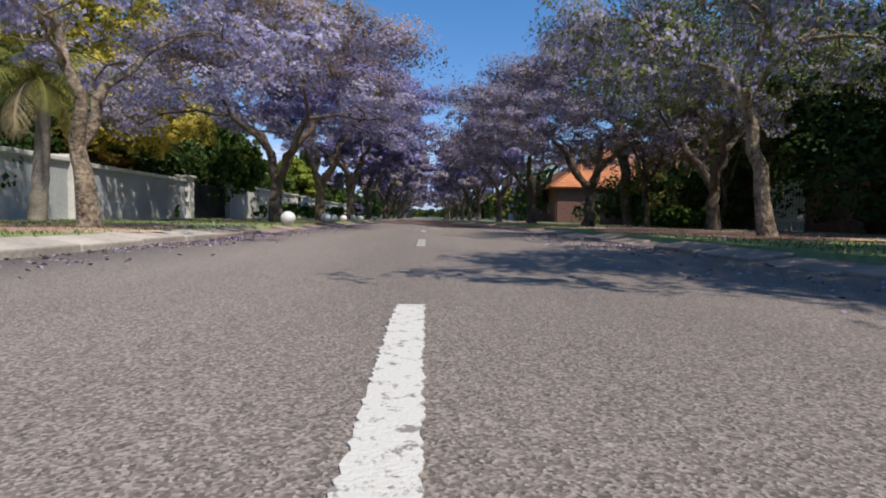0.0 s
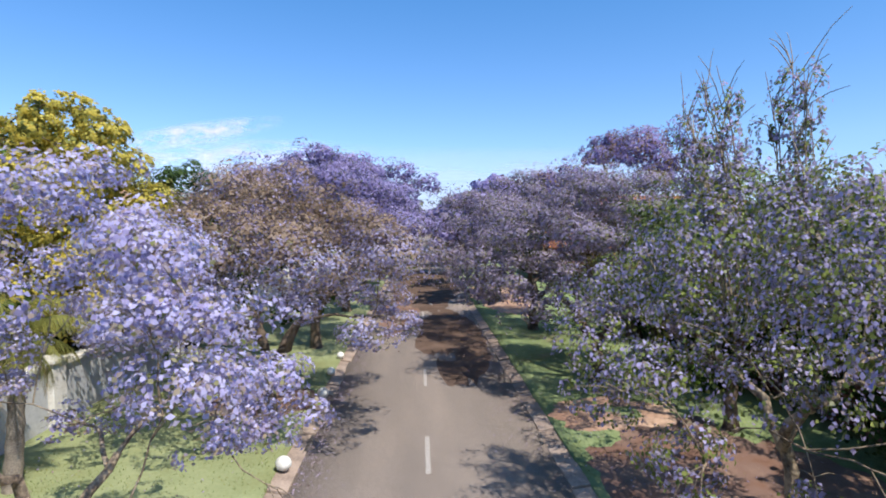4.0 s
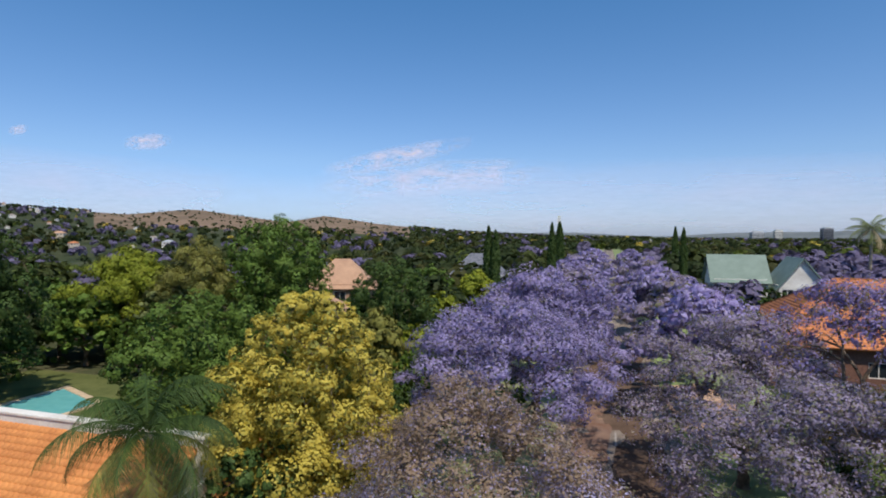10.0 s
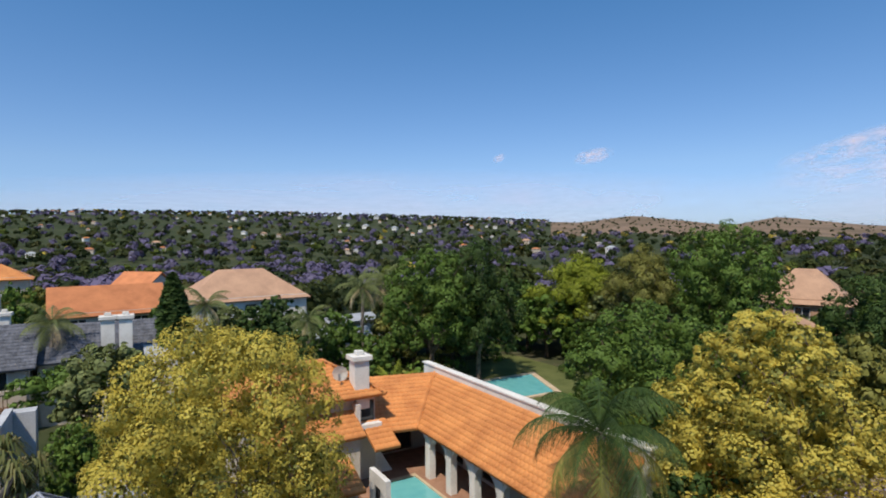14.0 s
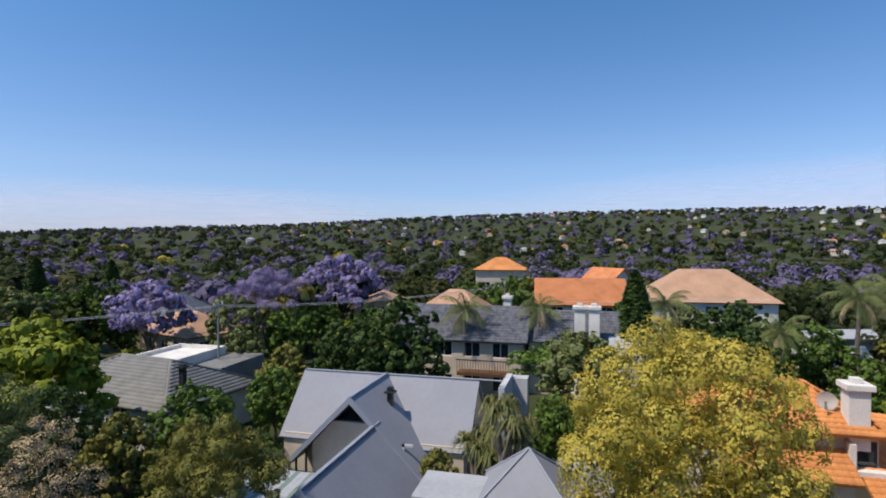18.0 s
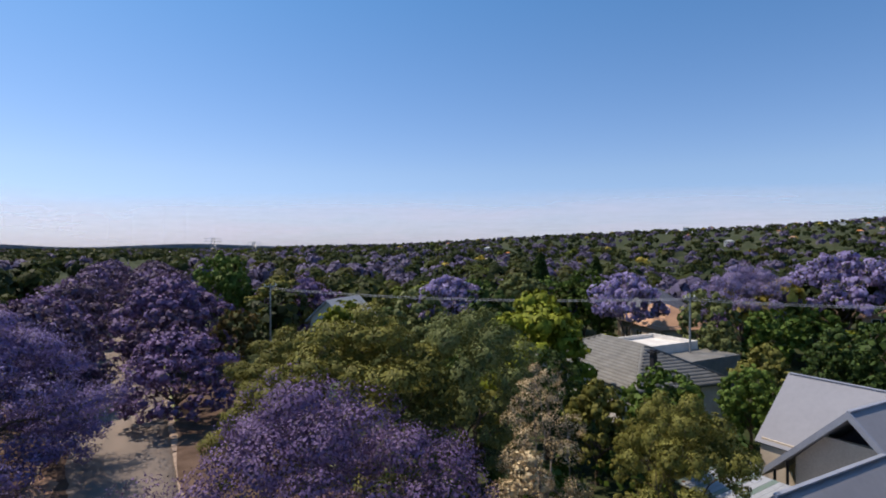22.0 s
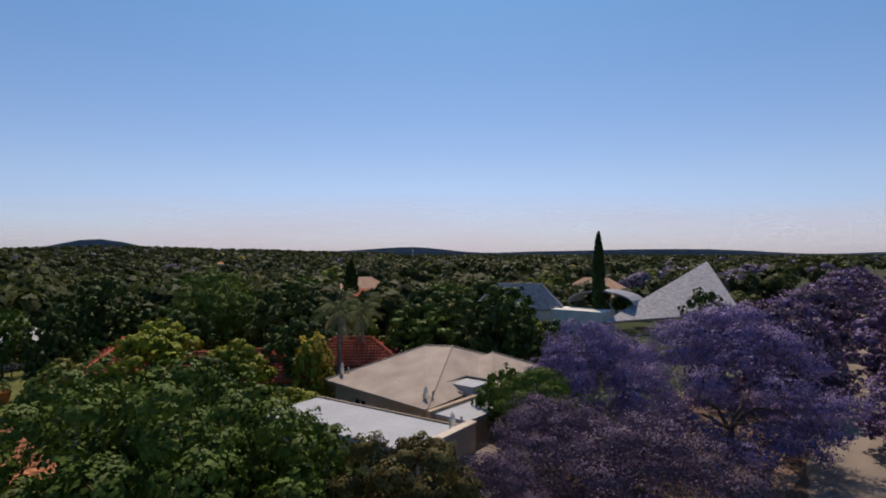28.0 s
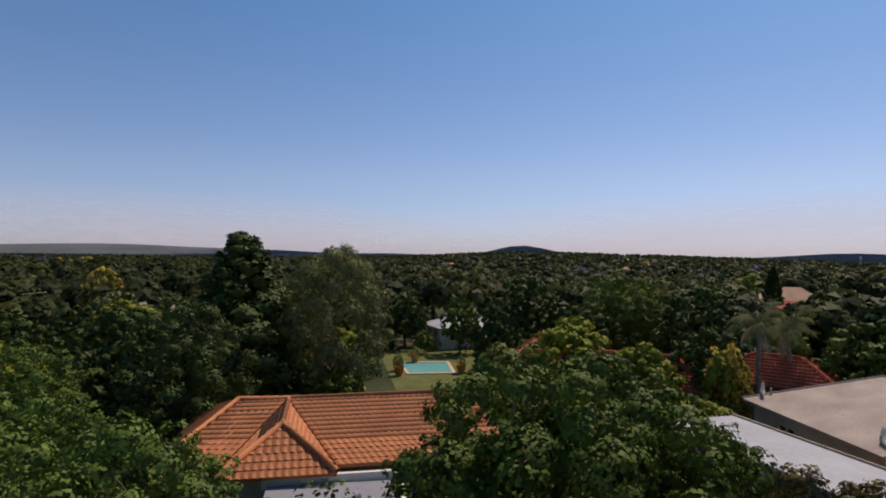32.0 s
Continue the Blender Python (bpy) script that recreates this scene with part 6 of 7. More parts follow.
part_w("low_roof", boxes((17.6, 19.2, 5.0, 6.4, 2.0, 2.15)), M["cream"], fr)

# --- sand-coloured hip roof, white slab roof, red roofs ---
h6 = root_at("house", 20.5, -25.5, "low house under a broad sand-coloured hipped roof")
SR, EA, RA, RB = M["sand_roof"], 2.75, (21.7, -25.9, 4.45), (20.2, -26.8, 4.45)
CA, CB, CC, CD = (16.1, -19.5, EA), (25.0, -20.6, EA), (26.4, -32.0, EA), (17.2, -32.0, EA)
for f in ((CA, CB, RA, RB), (CB, CC, RA, RA), (CC, CD, RB, RA), (CD, CA, RB, RB)):
    roof_face(h6, *f, SR, False, 0.14)
RC = (18.6, -29.0, 3.95)
for f in (((15.7, -25.0, EA + 0.05), (19.6, -25.4, EA + 0.6), RC, RC), ((15.7, -31.6, EA + 0.05), (15.7, -25.0, EA + 0.05), RC, RC), ((19.0, -32.2, EA + 0.1), (15.7, -31.6, EA + 0.05), RC, RC)):
    roof_face(h6, *f, SR, False, 0.14)
tb = Tubes()
for q in ((CA, RB), (CB, RA), (RA, RB), (CD, RB), ((15.7, -25.0, EA + 0.08), RC), ((15.7, -31.6, EA + 0.08), RC), ((19.9, -21.6, 3.2), (16.4, -22.9, EA + 0.1))):
    tb.add(np.array(q) - np.array((20.5, -25.5, -0.02)), [0.05, 0.05], 6)
obj("hip_flashing", tb.mesh("hip_flashing"), SR, h6)
for p, q in (((16.7, -20.0), (24.4, -21.0)), ((24.4, -21.0), (25.8, -31.4)), ((25.8, -31.4), (16.2, -31.2)), ((16.2, -31.2), (16.2, -24.9)), ((16.7, -24.9), (16.7, -20.0))):
    wall_panel(h6, p, q, -0.2, 2.72, M["tan_wall"], windows_for(math.dist(p, q), 2, 0.9, 2.1))
part_w("roof_light", boxes((15.9, 17.5, -24.7, -23.1, 2.5, 3.2), bevel=0.02), M["white_roof"], h6, "white flat roof light let into the slope")
# dark boxes stand for the dark gap at the roof light
part_w("roof_light_kerb", boxes((17.5, 17.7, -24.9, -22.9, 2.5, 3.3), (15.9, 17.5, -24.9, -24.7, 2.5, 3.3)), M["dark_metal"], h6)
part_w("pent_roof", boxes((13.2, 15.1, -22.3, -18.9, 2.75, 2.9)), M["white_roof"], h6, "white lean-to roof sheet")
part_w("pent_coping", boxes((15.1, 15.35, -22.4, -18.6, 2.2, 3.05)), M["tan_wall"], h6)
part_w("pent_wall", boxes((13.3, 15.1, -22.2, -19.0, -0.2, 2.75)), M["tan_wall"], h6)
h7 = root_at("house", 15.9, -15.3, "tan house with a white flat slab roof behind a parapet")
m7 = Matrix.Translation((11.9, -17.0, 0)) @ Matrix.Rotation(radians(4.5), 4, "Z") @ Matrix.Translation((-11.9, 17.0, 0))
for nm, rows, mt in (("flat_roof", [(11.9, 20.4, -17.0, -13.6, 3.1, 3.3)], "white_roof"), ("wall", [(11.9, 20.2, -16.9, -13.7, 0, 3.1)], "tan_wall"),
                     ("parapet", [(11.62, 11.9, -17.3, -13.3, 0, 3.5)], "tan_wall"), ("parapet_coping", [(11.57, 11.95, -17.35, -13.25, 3.5, 3.56)], "beige"), ("eaves_board", [(11.9, 20.5, -17.06, -17.0, 3.0, 3.38)], "tan_wall"),
                     ("step_roof", [(10.6, 11.6, -18.4, -16.3, 2.15, 2.3)], "sand_roof"), ("step_wall", [(10.7, 11.6, -18.3, -16.4, -0.2, 2.15)], "tan_wall"), ("low_roof", [(9.6, 11.6, -16.2, -13.2, 1.75, 1.9)], "grey_tile"), ("low_wall", [(9.8, 11.6, -16.1, -13.3, -0.2, 1.75)], "tan_wall")):
    b = boxes(*rows)
    b.transform(m7)
    part_w(nm, b, M[mt], h7)
for k in range(9):
    b = boxes((10.62, 11.58, -18.35 + k * 0.23, -18.29 + k * 0.23, 2.3, 2.34))
    b.transform(m7)
    part_w("roof_batten", b, M["sand_roof"], h7)
dish(12.3, -16.7, 3.35, 150, 0.30, "grey satellite dish on the flat roof")
dish(16.9, -20.4, 2.95, 150, 0.34, "grey satellite dish at the corner of the sand-coloured roof")
dish(24.4, -21.4, 3.0, 150, 0.38, "grey satellite dish on the sand-coloured roof")
for x, y, a, ln, w_, lab in ((32.0, -18.4, 57, 9.0, 4.4, "red-tiled bungalow among dark garden trees"), (42.3, -16.0, 160, 7, 4.6, "red-tiled bungalow among dark garden trees"), (30.2, -27.5, 39, 7, 4.2, "small red-tiled garden outbuilding")):
    hh = root_at("house", x, y, lab)
    block(hh, x, y, a, ln, w_, 0, 2.6, 4.0, M["red"], M["tan_wall"], wins=2)

# --- slate-winged hall ---
HALL_TIP, HALL_L, HALL_R = (14.7, -67.1, 9.5), (20.2, -50.7, 3.7), (9.9, -60.0, 4.6)
h9 = root_at("hall", 17, -56, "modern hall with soaring pale slate roof planes", "hall")
roof_face(h9, HALL_L, HALL_R, HALL_TIP, HALL_TIP, M["pale_slate"], False, 0.25)
block(h9, 30.8, -52.6, 28.6, 9, 5, 0, 4.7, 7.0, M["pale_slate"], M["plaster"], over=0.4, hip=2.0, tiles=True, wins=2, caps=False)
part_w("white_wall", boxes((20.5, 26.0, -54.5, -51.0, 0, 4.6)), M["plaster"], h9)
b = bmesh.new()
n = 10
for i in range(n):
    t0, t1 = math.pi * i / n, math.pi * (i + 1) / n
    slab(b, [(22 - 3.6 * math.cos(t0), -54.0, 5.2 + 1.3 * math.sin(t0)), (22 - 3.6 * math.cos(t1), -54.0, 5.2 + 1.3 * math.sin(t1)), (22 - 3.6 * math.cos(t1), -57.5, 5.2 + 1.3 * math.sin(t1)), (22 - 3.6 * math.cos(t0), -57.5, 5.2 + 1.3 * math.sin(t0))], 0.12)
bmesh.ops.remove_doubles(b, verts=b.verts[:], dist=0.002)
part_w("vault_roof", b, M["metal_roof"], h9, "curved metal vault roof")

# --- large tiled house across the street, further up ---
h8 = root_at("house", 22, 48, "large house with broad orange tiled hipped roofs")
block(h8, 23.6, 52.8, 0, 25.0, 12.0, 0, 3.5, 7.6, M["terracotta2"], M["brick"], over=0.7, wins=6)
block(h8, 22.0, 37.2, 0, 11.0, 4.4, 0, 3.0, 4.4, M["terracotta2"], M["tan_wall"], over=0.6, wins=3)
block(h8, 20.0, 30.6, 0, 10.5, 4.4, 0, 2.3, 3.3, M["terracotta2"], M["plaster"], over=0.5, wins=3)
dish(24.5, 38.0, 4.4, 200, 0.4)

# --- mid-distance houses ---
MID = ((15.4, 80.5, 0, 6, 6, 5.7, 8.7, "green_roof", "plaster", "white gabled two-storey house with green sheet roofs"),
       (21.8, 79, 90, 6, 5, 5.2, 8.5, "green_roof", "plaster", "white gabled house with green sheet roof"),
       (-29.4, 57.5, 20, 7, 5, 5.6, 8.3, "peach", "peach", "pink-walled house with a pale clay-tile roof"),
       (-27, 47, 110, 6, 5, 4.2, 5.9, "peach", "peach", "small pink outbuilding with a clay-tile roof"),
       (-20, 86, 10, 9, 6, 5, 8.2, "slate", "plaster", "white house with a grey roof among trees"),
       (-65, 12, 95, 12, 7, 5.6, 8.4, "peach", "plaster", "long white house with pale clay-tile hipped roof"),
       (-62.5, -0.6, 95, 8.5, 6, 5.2, 7.4, "terracotta2", "beige", "house with an orange-brown tiled gable roof"),
       (-78, -11.5, 95, 6.2, 4.6, 7.8, 9.2, "terracotta", "beige", "two-storey house with an orange tiled roof"),
       (-62, -14, 80, 8, 6, 3.6, 6.0, "peach", "beige", "house with a peach-coloured tiled roof"),
       (-60, -22, 20, 7, 6, 4.4, 5.6, "peach", "peach", "pink house with a low flat roof"),
       (-82, 3, 40, 5.5, 4.2, 6.0, 7.7, "terracotta2", "plaster", "gabled house with a red-brown tiled roof"),
       (-57, 22, 100, 7, 3.5, 3.2, 3.6, "white_roof", "grey_plaster", "white flat-roofed garden building"),
       (-50, 17, 80, 6, 3.5, 3.0, 3.4, "white_roof", "plaster", "white flat-roofed garden building"),
       (-56, -46, 30, 9, 6, 3.2, 5.4, "slate", "tan_wall", "dark-roofed bungalow behind jacarandas"),
       (-48, -38, 70, 8, 5, 2.9, 4.6, "peach", "beige", "peach-roofed bungalow behind jacarandas"),
       (70, 22, 20, 10, 7, 3.2, 5.2, "sand_roof", "plaster", "bungalow with a sand-coloured roof"),
       (62, -14, 100, 8, 5, 2.5, 3.4, "white_roof", "plaster", "white house beyond the garden pool"),
       (-20, -55, 40, 5.5, 4, 3.4, 5.2, "white_roof", "plaster", "white gabled house among garden trees"),
       (55, -52, 30, 10, 7, 3.2, 5.5, "red", "tan_wall", "red-tiled bungalow among dark trees"),
       (40, -95, 0, 12, 7, 3.2, 6.0, "peach", "beige", "peach-roofed house far behind trees"),
       (75, -70, 70, 11, 7, 3.2, 6.0, "peach", "beige", "peach-roofed house far behind trees"))
for x, y, a, ln, w_, ze, zr, rm, wm, lab in MID:
    z = float(terrain_z(x, y))
    hh = root_at("house", x, y, lab)
    block(hh, x, y, a, ln, w_, z, ze, zr, M[rm], M[wm] if wm != "peach" else M["peach"], over=0.5, hip=0 if "gable" in lab or "flat" in lab else None, tiles=False, storeys=2 if ze - z > 4.4 else 1, wins=3, caps=False)
for k, (x, y, a, ln, w_, ze, zr, rm, wm, lab) in enumerate(MID):
    d = math.hypot(x, y)
    ux, uy = -x / d, -y / d
    off = max(ln, w_) / 2 + 2.6
    for j in (-0.55, 0.0, 0.55):
        kd = (GREEN, DARK, OLIVE, GREEN, LIME)[(k * 3 + int(j * 4) + 9) % 5]
        kd.put(x + ux * off - uy * j * ln, y + uy * off + ux * j * ln, max(2.6, ze * (R.uniform(0.55, 0.85) if ze < 5 else R.uniform(0.75, 0.95))), R.uniform(0, 360), R.uniform(1.0, 1.4))


# ---------------- palms and other plants ----------------
def palm(label, seed, trunk_h, fronds, length, droop, mt="green", dry=0.9):
    rng = np.random.default_rng(seed)
    root = tree_root(label, "palm", "palm")
    tb = Tubes()
    k = 16
    zs = np.linspace(-0.1, trunk_h, k)
    tb.add(np.stack([0.12 * np.sin(zs * 0.5), 0.08 * np.sin(zs * 0.7), zs], 1), 0.16 + 0.02 * (np.arange(k) % 2) - 0.05 * zs / trunk_h, 9)
    obj("trunk", tb.mesh("trunk"), M["pale_bark"], root)
    for i in range(fronds):
        f = (i + 0.5) / fronds
        a = i * 2.399
        el = math.radians(80 - 115 * f)
        n = 26
        s = np.linspace(0, 1, n)
        ln = length * rng.uniform(0.85, 1.1)
        ang = el - droop * s ** 1.4
        dr = np.cumsum(np.cos(ang)) * ln / n
        dz = np.cumsum(np.sin(ang)) * ln / n
        mid = np.stack([dr * math.cos(a), dr * math.sin(a), trunk_h + dz], 1)
        side = np.array((-math.sin(a), math.cos(a), 0.0))
        t = Tubes()
        t.add(mid, 0.03 * (1 - 0.85 * s), 4)
        vs, fs = [t.v[0]], [t.f[0]]
        base = t.n
        q = []
        for sg in (-1, 1):
            for j in range(2, n):
                for h in (0.0, 0.33, 0.67):
                    p = mid[j] * (1 - h) + mid[j - 1] * h
                    lw = 0.62 * math.sin(math.pi * min(1, 0.12 + 0.9 * s[j])) * length / 3 + 0.08
                    tip = p + side * sg * lw * 0.8 + np.array((0, 0, -lw * rng.uniform(0.5, 1.1))) + (mid[j] - mid[j - 1]) * 2.0
                    w = (mid[j] - mid[j - 1]) * 0.13
                    q.append([p - w, p + w, tip + w * 0.2, tip - w * 0.2])
        q = np.array(q)
        vs.append(q.reshape(-1, 3))
        fs.append(np.arange(len(q) * 4).reshape(-1, 4) + base)
        obj("frond", raw_mesh("frond", np.concatenate(vs), np.concatenate(fs)), M["straw" if dry > 0.8 else "olive"] if f > dry else M[mt], root)
    return root


def copy_at(root, x, y, z, rot, s=1.0, label=""):
    o = copy_thing(root, Matrix.LocRotScale((x, y, z), Euler((0, 0, radians(rot))), (s, s, s)))
    return tagged(o, label)


p1 = palm("feather palm with arching fronds in front of the tiled roof", 41, 5.5, 22, 3.1, 1.9, "dark", 0.62)
p1.location = (-12.7, 12.7, 0)
p2 = palm("tall slender feather palm with drooping fronds", 42, 6.6, 16, 2.5, 1.6, "grey")
p2.location = (-42.2, -8.7, -0.5)
for x, y, s, lab in ((-44.0, -3.3, 0.95, ""), (-46, 6.0, 1.0, ""), (29.0, -25.0, 0.95, "palm beside red roofs"), (29.4, -27.6, 0.9, "palm beside red roofs"), (-40.0, 12.0, 0.85, ""), (-47, 19, 1.1, ""), (-49, 22, 1.15, "")):
    copy_at(p2, x, y, float(terrain_z(x, y)) if abs(x) > 10 else 0.1, R.uniform(0, 360), s, lab or "tall slender feather palm with drooping fronds")
p3 = palm("small palm with a bare trunk and yellow-green fronds on the lawn", 44, 2.9, 26, 1.5, 1.4, "olive")
p3.location = (-8.0, 11.6, 0.1)
fanp = palm("bushy pale green fan palm below the tall trees", 43, 2.6, 20, 2.0, 0.9, "lime")
fanp.location = (-31.0, 14.5, -0.1)


def strap_plant(label, seed, heads, h):
    rng = np.random.default_rng(seed)
    root = tree_root(label, "dragon_tree", "tree")
    tb = Tubes()
    pos, nor, siz = [], [], []
    vs = []
    for i in range(heads):
        a = i * 2.399
        top = np.array((0.9 * math.cos(a) * (0.3 + i / heads), 0.9 * math.sin(a) * (0.3 + i / heads), h * rng.uniform(0.65, 1.0)))
        tb.add(bend((0, 0, -0.1), top, rng, 0.2, 8), 0.13 * (1 - 0.5 * np.linspace(0, 1, 8)), 7)
        for k in range(60):
            b = rng.uniform(0, 6.283)
            ln = rng.uniform(0.7, 1.0)
            d = np.array((math.cos(b), math.sin(b), 0))
            el = rng.uniform(-0.2, 1.3)
            m1 = top + (d * math.cos(el) + np.array((0, 0, math.sin(el)))) * ln * 0.55
            m2 = m1 + d * ln * 0.35 + np.array((0, 0, -0.5 * ln))
            sd = np.array((-math.sin(b), math.cos(b), 0)) * 0.035
            vs += [[top - sd, top + sd, m1 + sd, m1 - sd], [m1 - sd, m1 + sd, m2 + sd * 0.2, m2 - sd * 0.2]]
    smooth(obj("stem", tb.mesh("stem"), M["pale_bark"], root))
    q = np.array(vs)
    obj("strap_leaves", raw_mesh("strap_leaves", q.reshape(-1, 3), np.arange(len(q) * 4).reshape(-1, 4)), M["leafy_strap"], root)
    return root


d1 = strap_plant("branching dragon tree with drooping strap leaves", 51, 9, 4.6)
d1.location = (-24.2, -2.9, 0)
d2 = strap_plant("clump of strap-leaved dragon plants by the roof", 52, 5, 2.4)
d2.location = (-25.6, -4.4, 0)
OLIVE.put(-24.3, -6.0, 2.6, 20, 0.8, "low olive-green shrub between the metal roofs")


# --- columnar cypresses ---
def cypress(label, seed, h, r, n):
    rng = np.random.default_rng(seed)
    root = tree_root(label, "cypress", "tree")
    tb = Tubes()
    tb.add([(0, 0, -0.1), (0, 0, h * 0.5), (0, 0, h * 0.92)], [r * 0.22, r * 0.14, 0.02], 7)
    obj("trunk", tb.mesh("trunk"), M["bark"], root)
    f = rng.random(n)
    z = h * (0.04 + 0.96 * f)
    rad = r * np.minimum(1, 0.55 + 2.2 * f) * np.clip((1 - f) * 3.2, 0, 1) ** 0.6 * rng.uniform(0.75, 1.02, n)
    a = rng.uniform(0, 6.283, n)
    pos = np.stack([rad * np.cos(a), rad * np.sin(a), z], 1)
    nor = unit(np.stack([np.cos(a), np.sin(a), np.full(n, 0.4)], 1) + rng.normal(size=(n, 3)) * 0.6)
    obj("crown", leaves_mesh("crown", rng, pos, nor, rng.uniform(0.25, 0.5, n) * r), M["dark"], root)
    return root


c1 = cypress("slim dark columnar cypress rising above the roofs", 61, 12.6, 0.66, 7000)
c1.location = (22.2, -54.3, 0)
for x, y, s, w in ((-6.8, 66, 1.0, 0.8), (-9.5, 110, 1.1, 1.3), (12, 104, 1.0, 1.0), (13.5, 130, 1.05, 1.0), (65.7, -59, 0.75, 2.2), (62, 38, 0.86, 1.4), (66, 40, 0.92, 1.2), (-43.0, 3.6, 0.74, 2.2), (-13.5, 66, 0.93, 1.0), (-14.4, 66.4, 0.97, 1.0), (-72, -72, 0.75, 2.4), (-50, -60, 0.78, 2.2), (-60, -25, 0.8, 2.0)):
    o = copy_thing(c1, Matrix.LocRotScale((x, y, float(terrain_z(x, y))), Euler((0, 0, R.uniform(0, 6))), (s * w, s * w, s)))
    tagged(o, "dark columnar cypress standing above the tree tops")


# ---------------- woods, far houses, distance ----------------
KEEP_OUT = [(-24, 11, 9), (-16, 14.5, 5), (-25.5, -7.5, 8), (-45, -5, 10), (-31, -24, 8), (21, 1, 7), (20.5, -25.5, 7), (15, -16.5, 5.5), (17, -56, 12), (23.5, 52, 14), (22, 37, 6), (20, 31, 6.5), (-35, 26, 7), (-27.5, 20.5, 5), (51, -7.5, 8), (43, -5.5, 5), (36, -4.2, 4), (30, -3.4, 3), (-36, -32, 4)] + [(m[0], m[1], max(m[3], m[4]) * 0.62) for m in MID]


def clear_of(x, y, pad=0.0):
    if abs(x) < 11.5 + pad:
        return False
    return all(math.hypot(x - a, y - b) > r + pad for a, b, r in KEEP_OUT)


PURPLE_STREETS = [((-90, -75), (-200, -60)), ((-100, 60), (-180, -60)), ((12, 50), (60, 160)), ((-60, -110), (40, -150)), ((-150, -130), (-240, 120))]


def street_near(x, y, d):
    for (ax, ay), (bx, by) in PURPLE_STREETS:
        t = max(0, min(1, ((x - ax) * (bx - ax) + (y - ay) * (by - ay)) / ((bx - ax) ** 2 + (by - ay) ** 2)))
        if math.hypot(x - ax - t * (bx - ax), y - ay - t * (by - ay)) < d:
            return True
    return False


def yaw_of(x, y):
    w = math.degrees(math.atan2(-x, y))
    return w if w > -60 else w + 360


def garden_fill():
    """Garden trees and shrubs in the middle distance, one by one."""
    rd = random.Random(17)
    kinds = [GREEN, DARK, GREEN, OLIVE, LIME, GREY, DARK, BRIGHT]
    spots = []
    tries = 0
    while len(spots) < 150 and tries < 6000:
        tries += 1
        r = rd.uniform(28, 66)
        w = rd.uniform(0, 2 * math.pi)
        x, y = -r * math.sin(w), r * math.cos(w)
        h = rd.uniform(3.4, 6.6) + max(0, (r - 40)) * 0.07
        if not clear_of(x, y, h * 0.32) or any(math.hypot(x - a, y - b) < 4.0 for a, b in spots):
            continue
        spots.append((x, y))
        yw = yaw_of(x, y)
        k = kinds[rd.randrange(8)]
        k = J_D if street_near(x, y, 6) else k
        k.put(x, y, h, rd.uniform(0, 360), rd.uniform(0.9, 1.25))


garden_fill()


def shrubs():
    """Low shrubbery that fills the gardens round the houses."""
    rng = np.random.default_rng(23)
    rd = random.Random(29)
    bins = {"dark": [], "green": [], "olive": [], "bright": []}
    n = 0
    for _ in range(5000):
        r = rd.uniform(12, 62)
        w = rd.uniform(0, 2 * math.pi)
        x, y = -r * math.sin(w), r * math.cos(w)
        if abs(x) < 10.4 or not all(math.hypot(x - a, y - b) > q * 0.86 for a, b, q in KEEP_OUT):
            continue
        h = rd.uniform(0.6, 2.2)
        bins[rd.choice(["dark", "dark", "green", "green", "olive", "bright"])].append((x, y, float(terrain_z(x, y)) + h * 0.35, h * 0.9, h * 0.9, h * 0.65))
        n += 1
        if n >= 620:
            break
    for mt, lobes in bins.items():
        pos, nor, out = scatter(rng, lobes, len(lobes) * 110, 0.3, per=10, low=-0.3)
        tagged(obj("shrubbery", leaves_mesh("shrubbery", rng, pos, nor, rng.uniform(0.2, 0.45, len(pos)), 0.8, out), M[mt]), "mixed garden shrubs round the houses", "shrubs", kind="stuff")


shrubs()


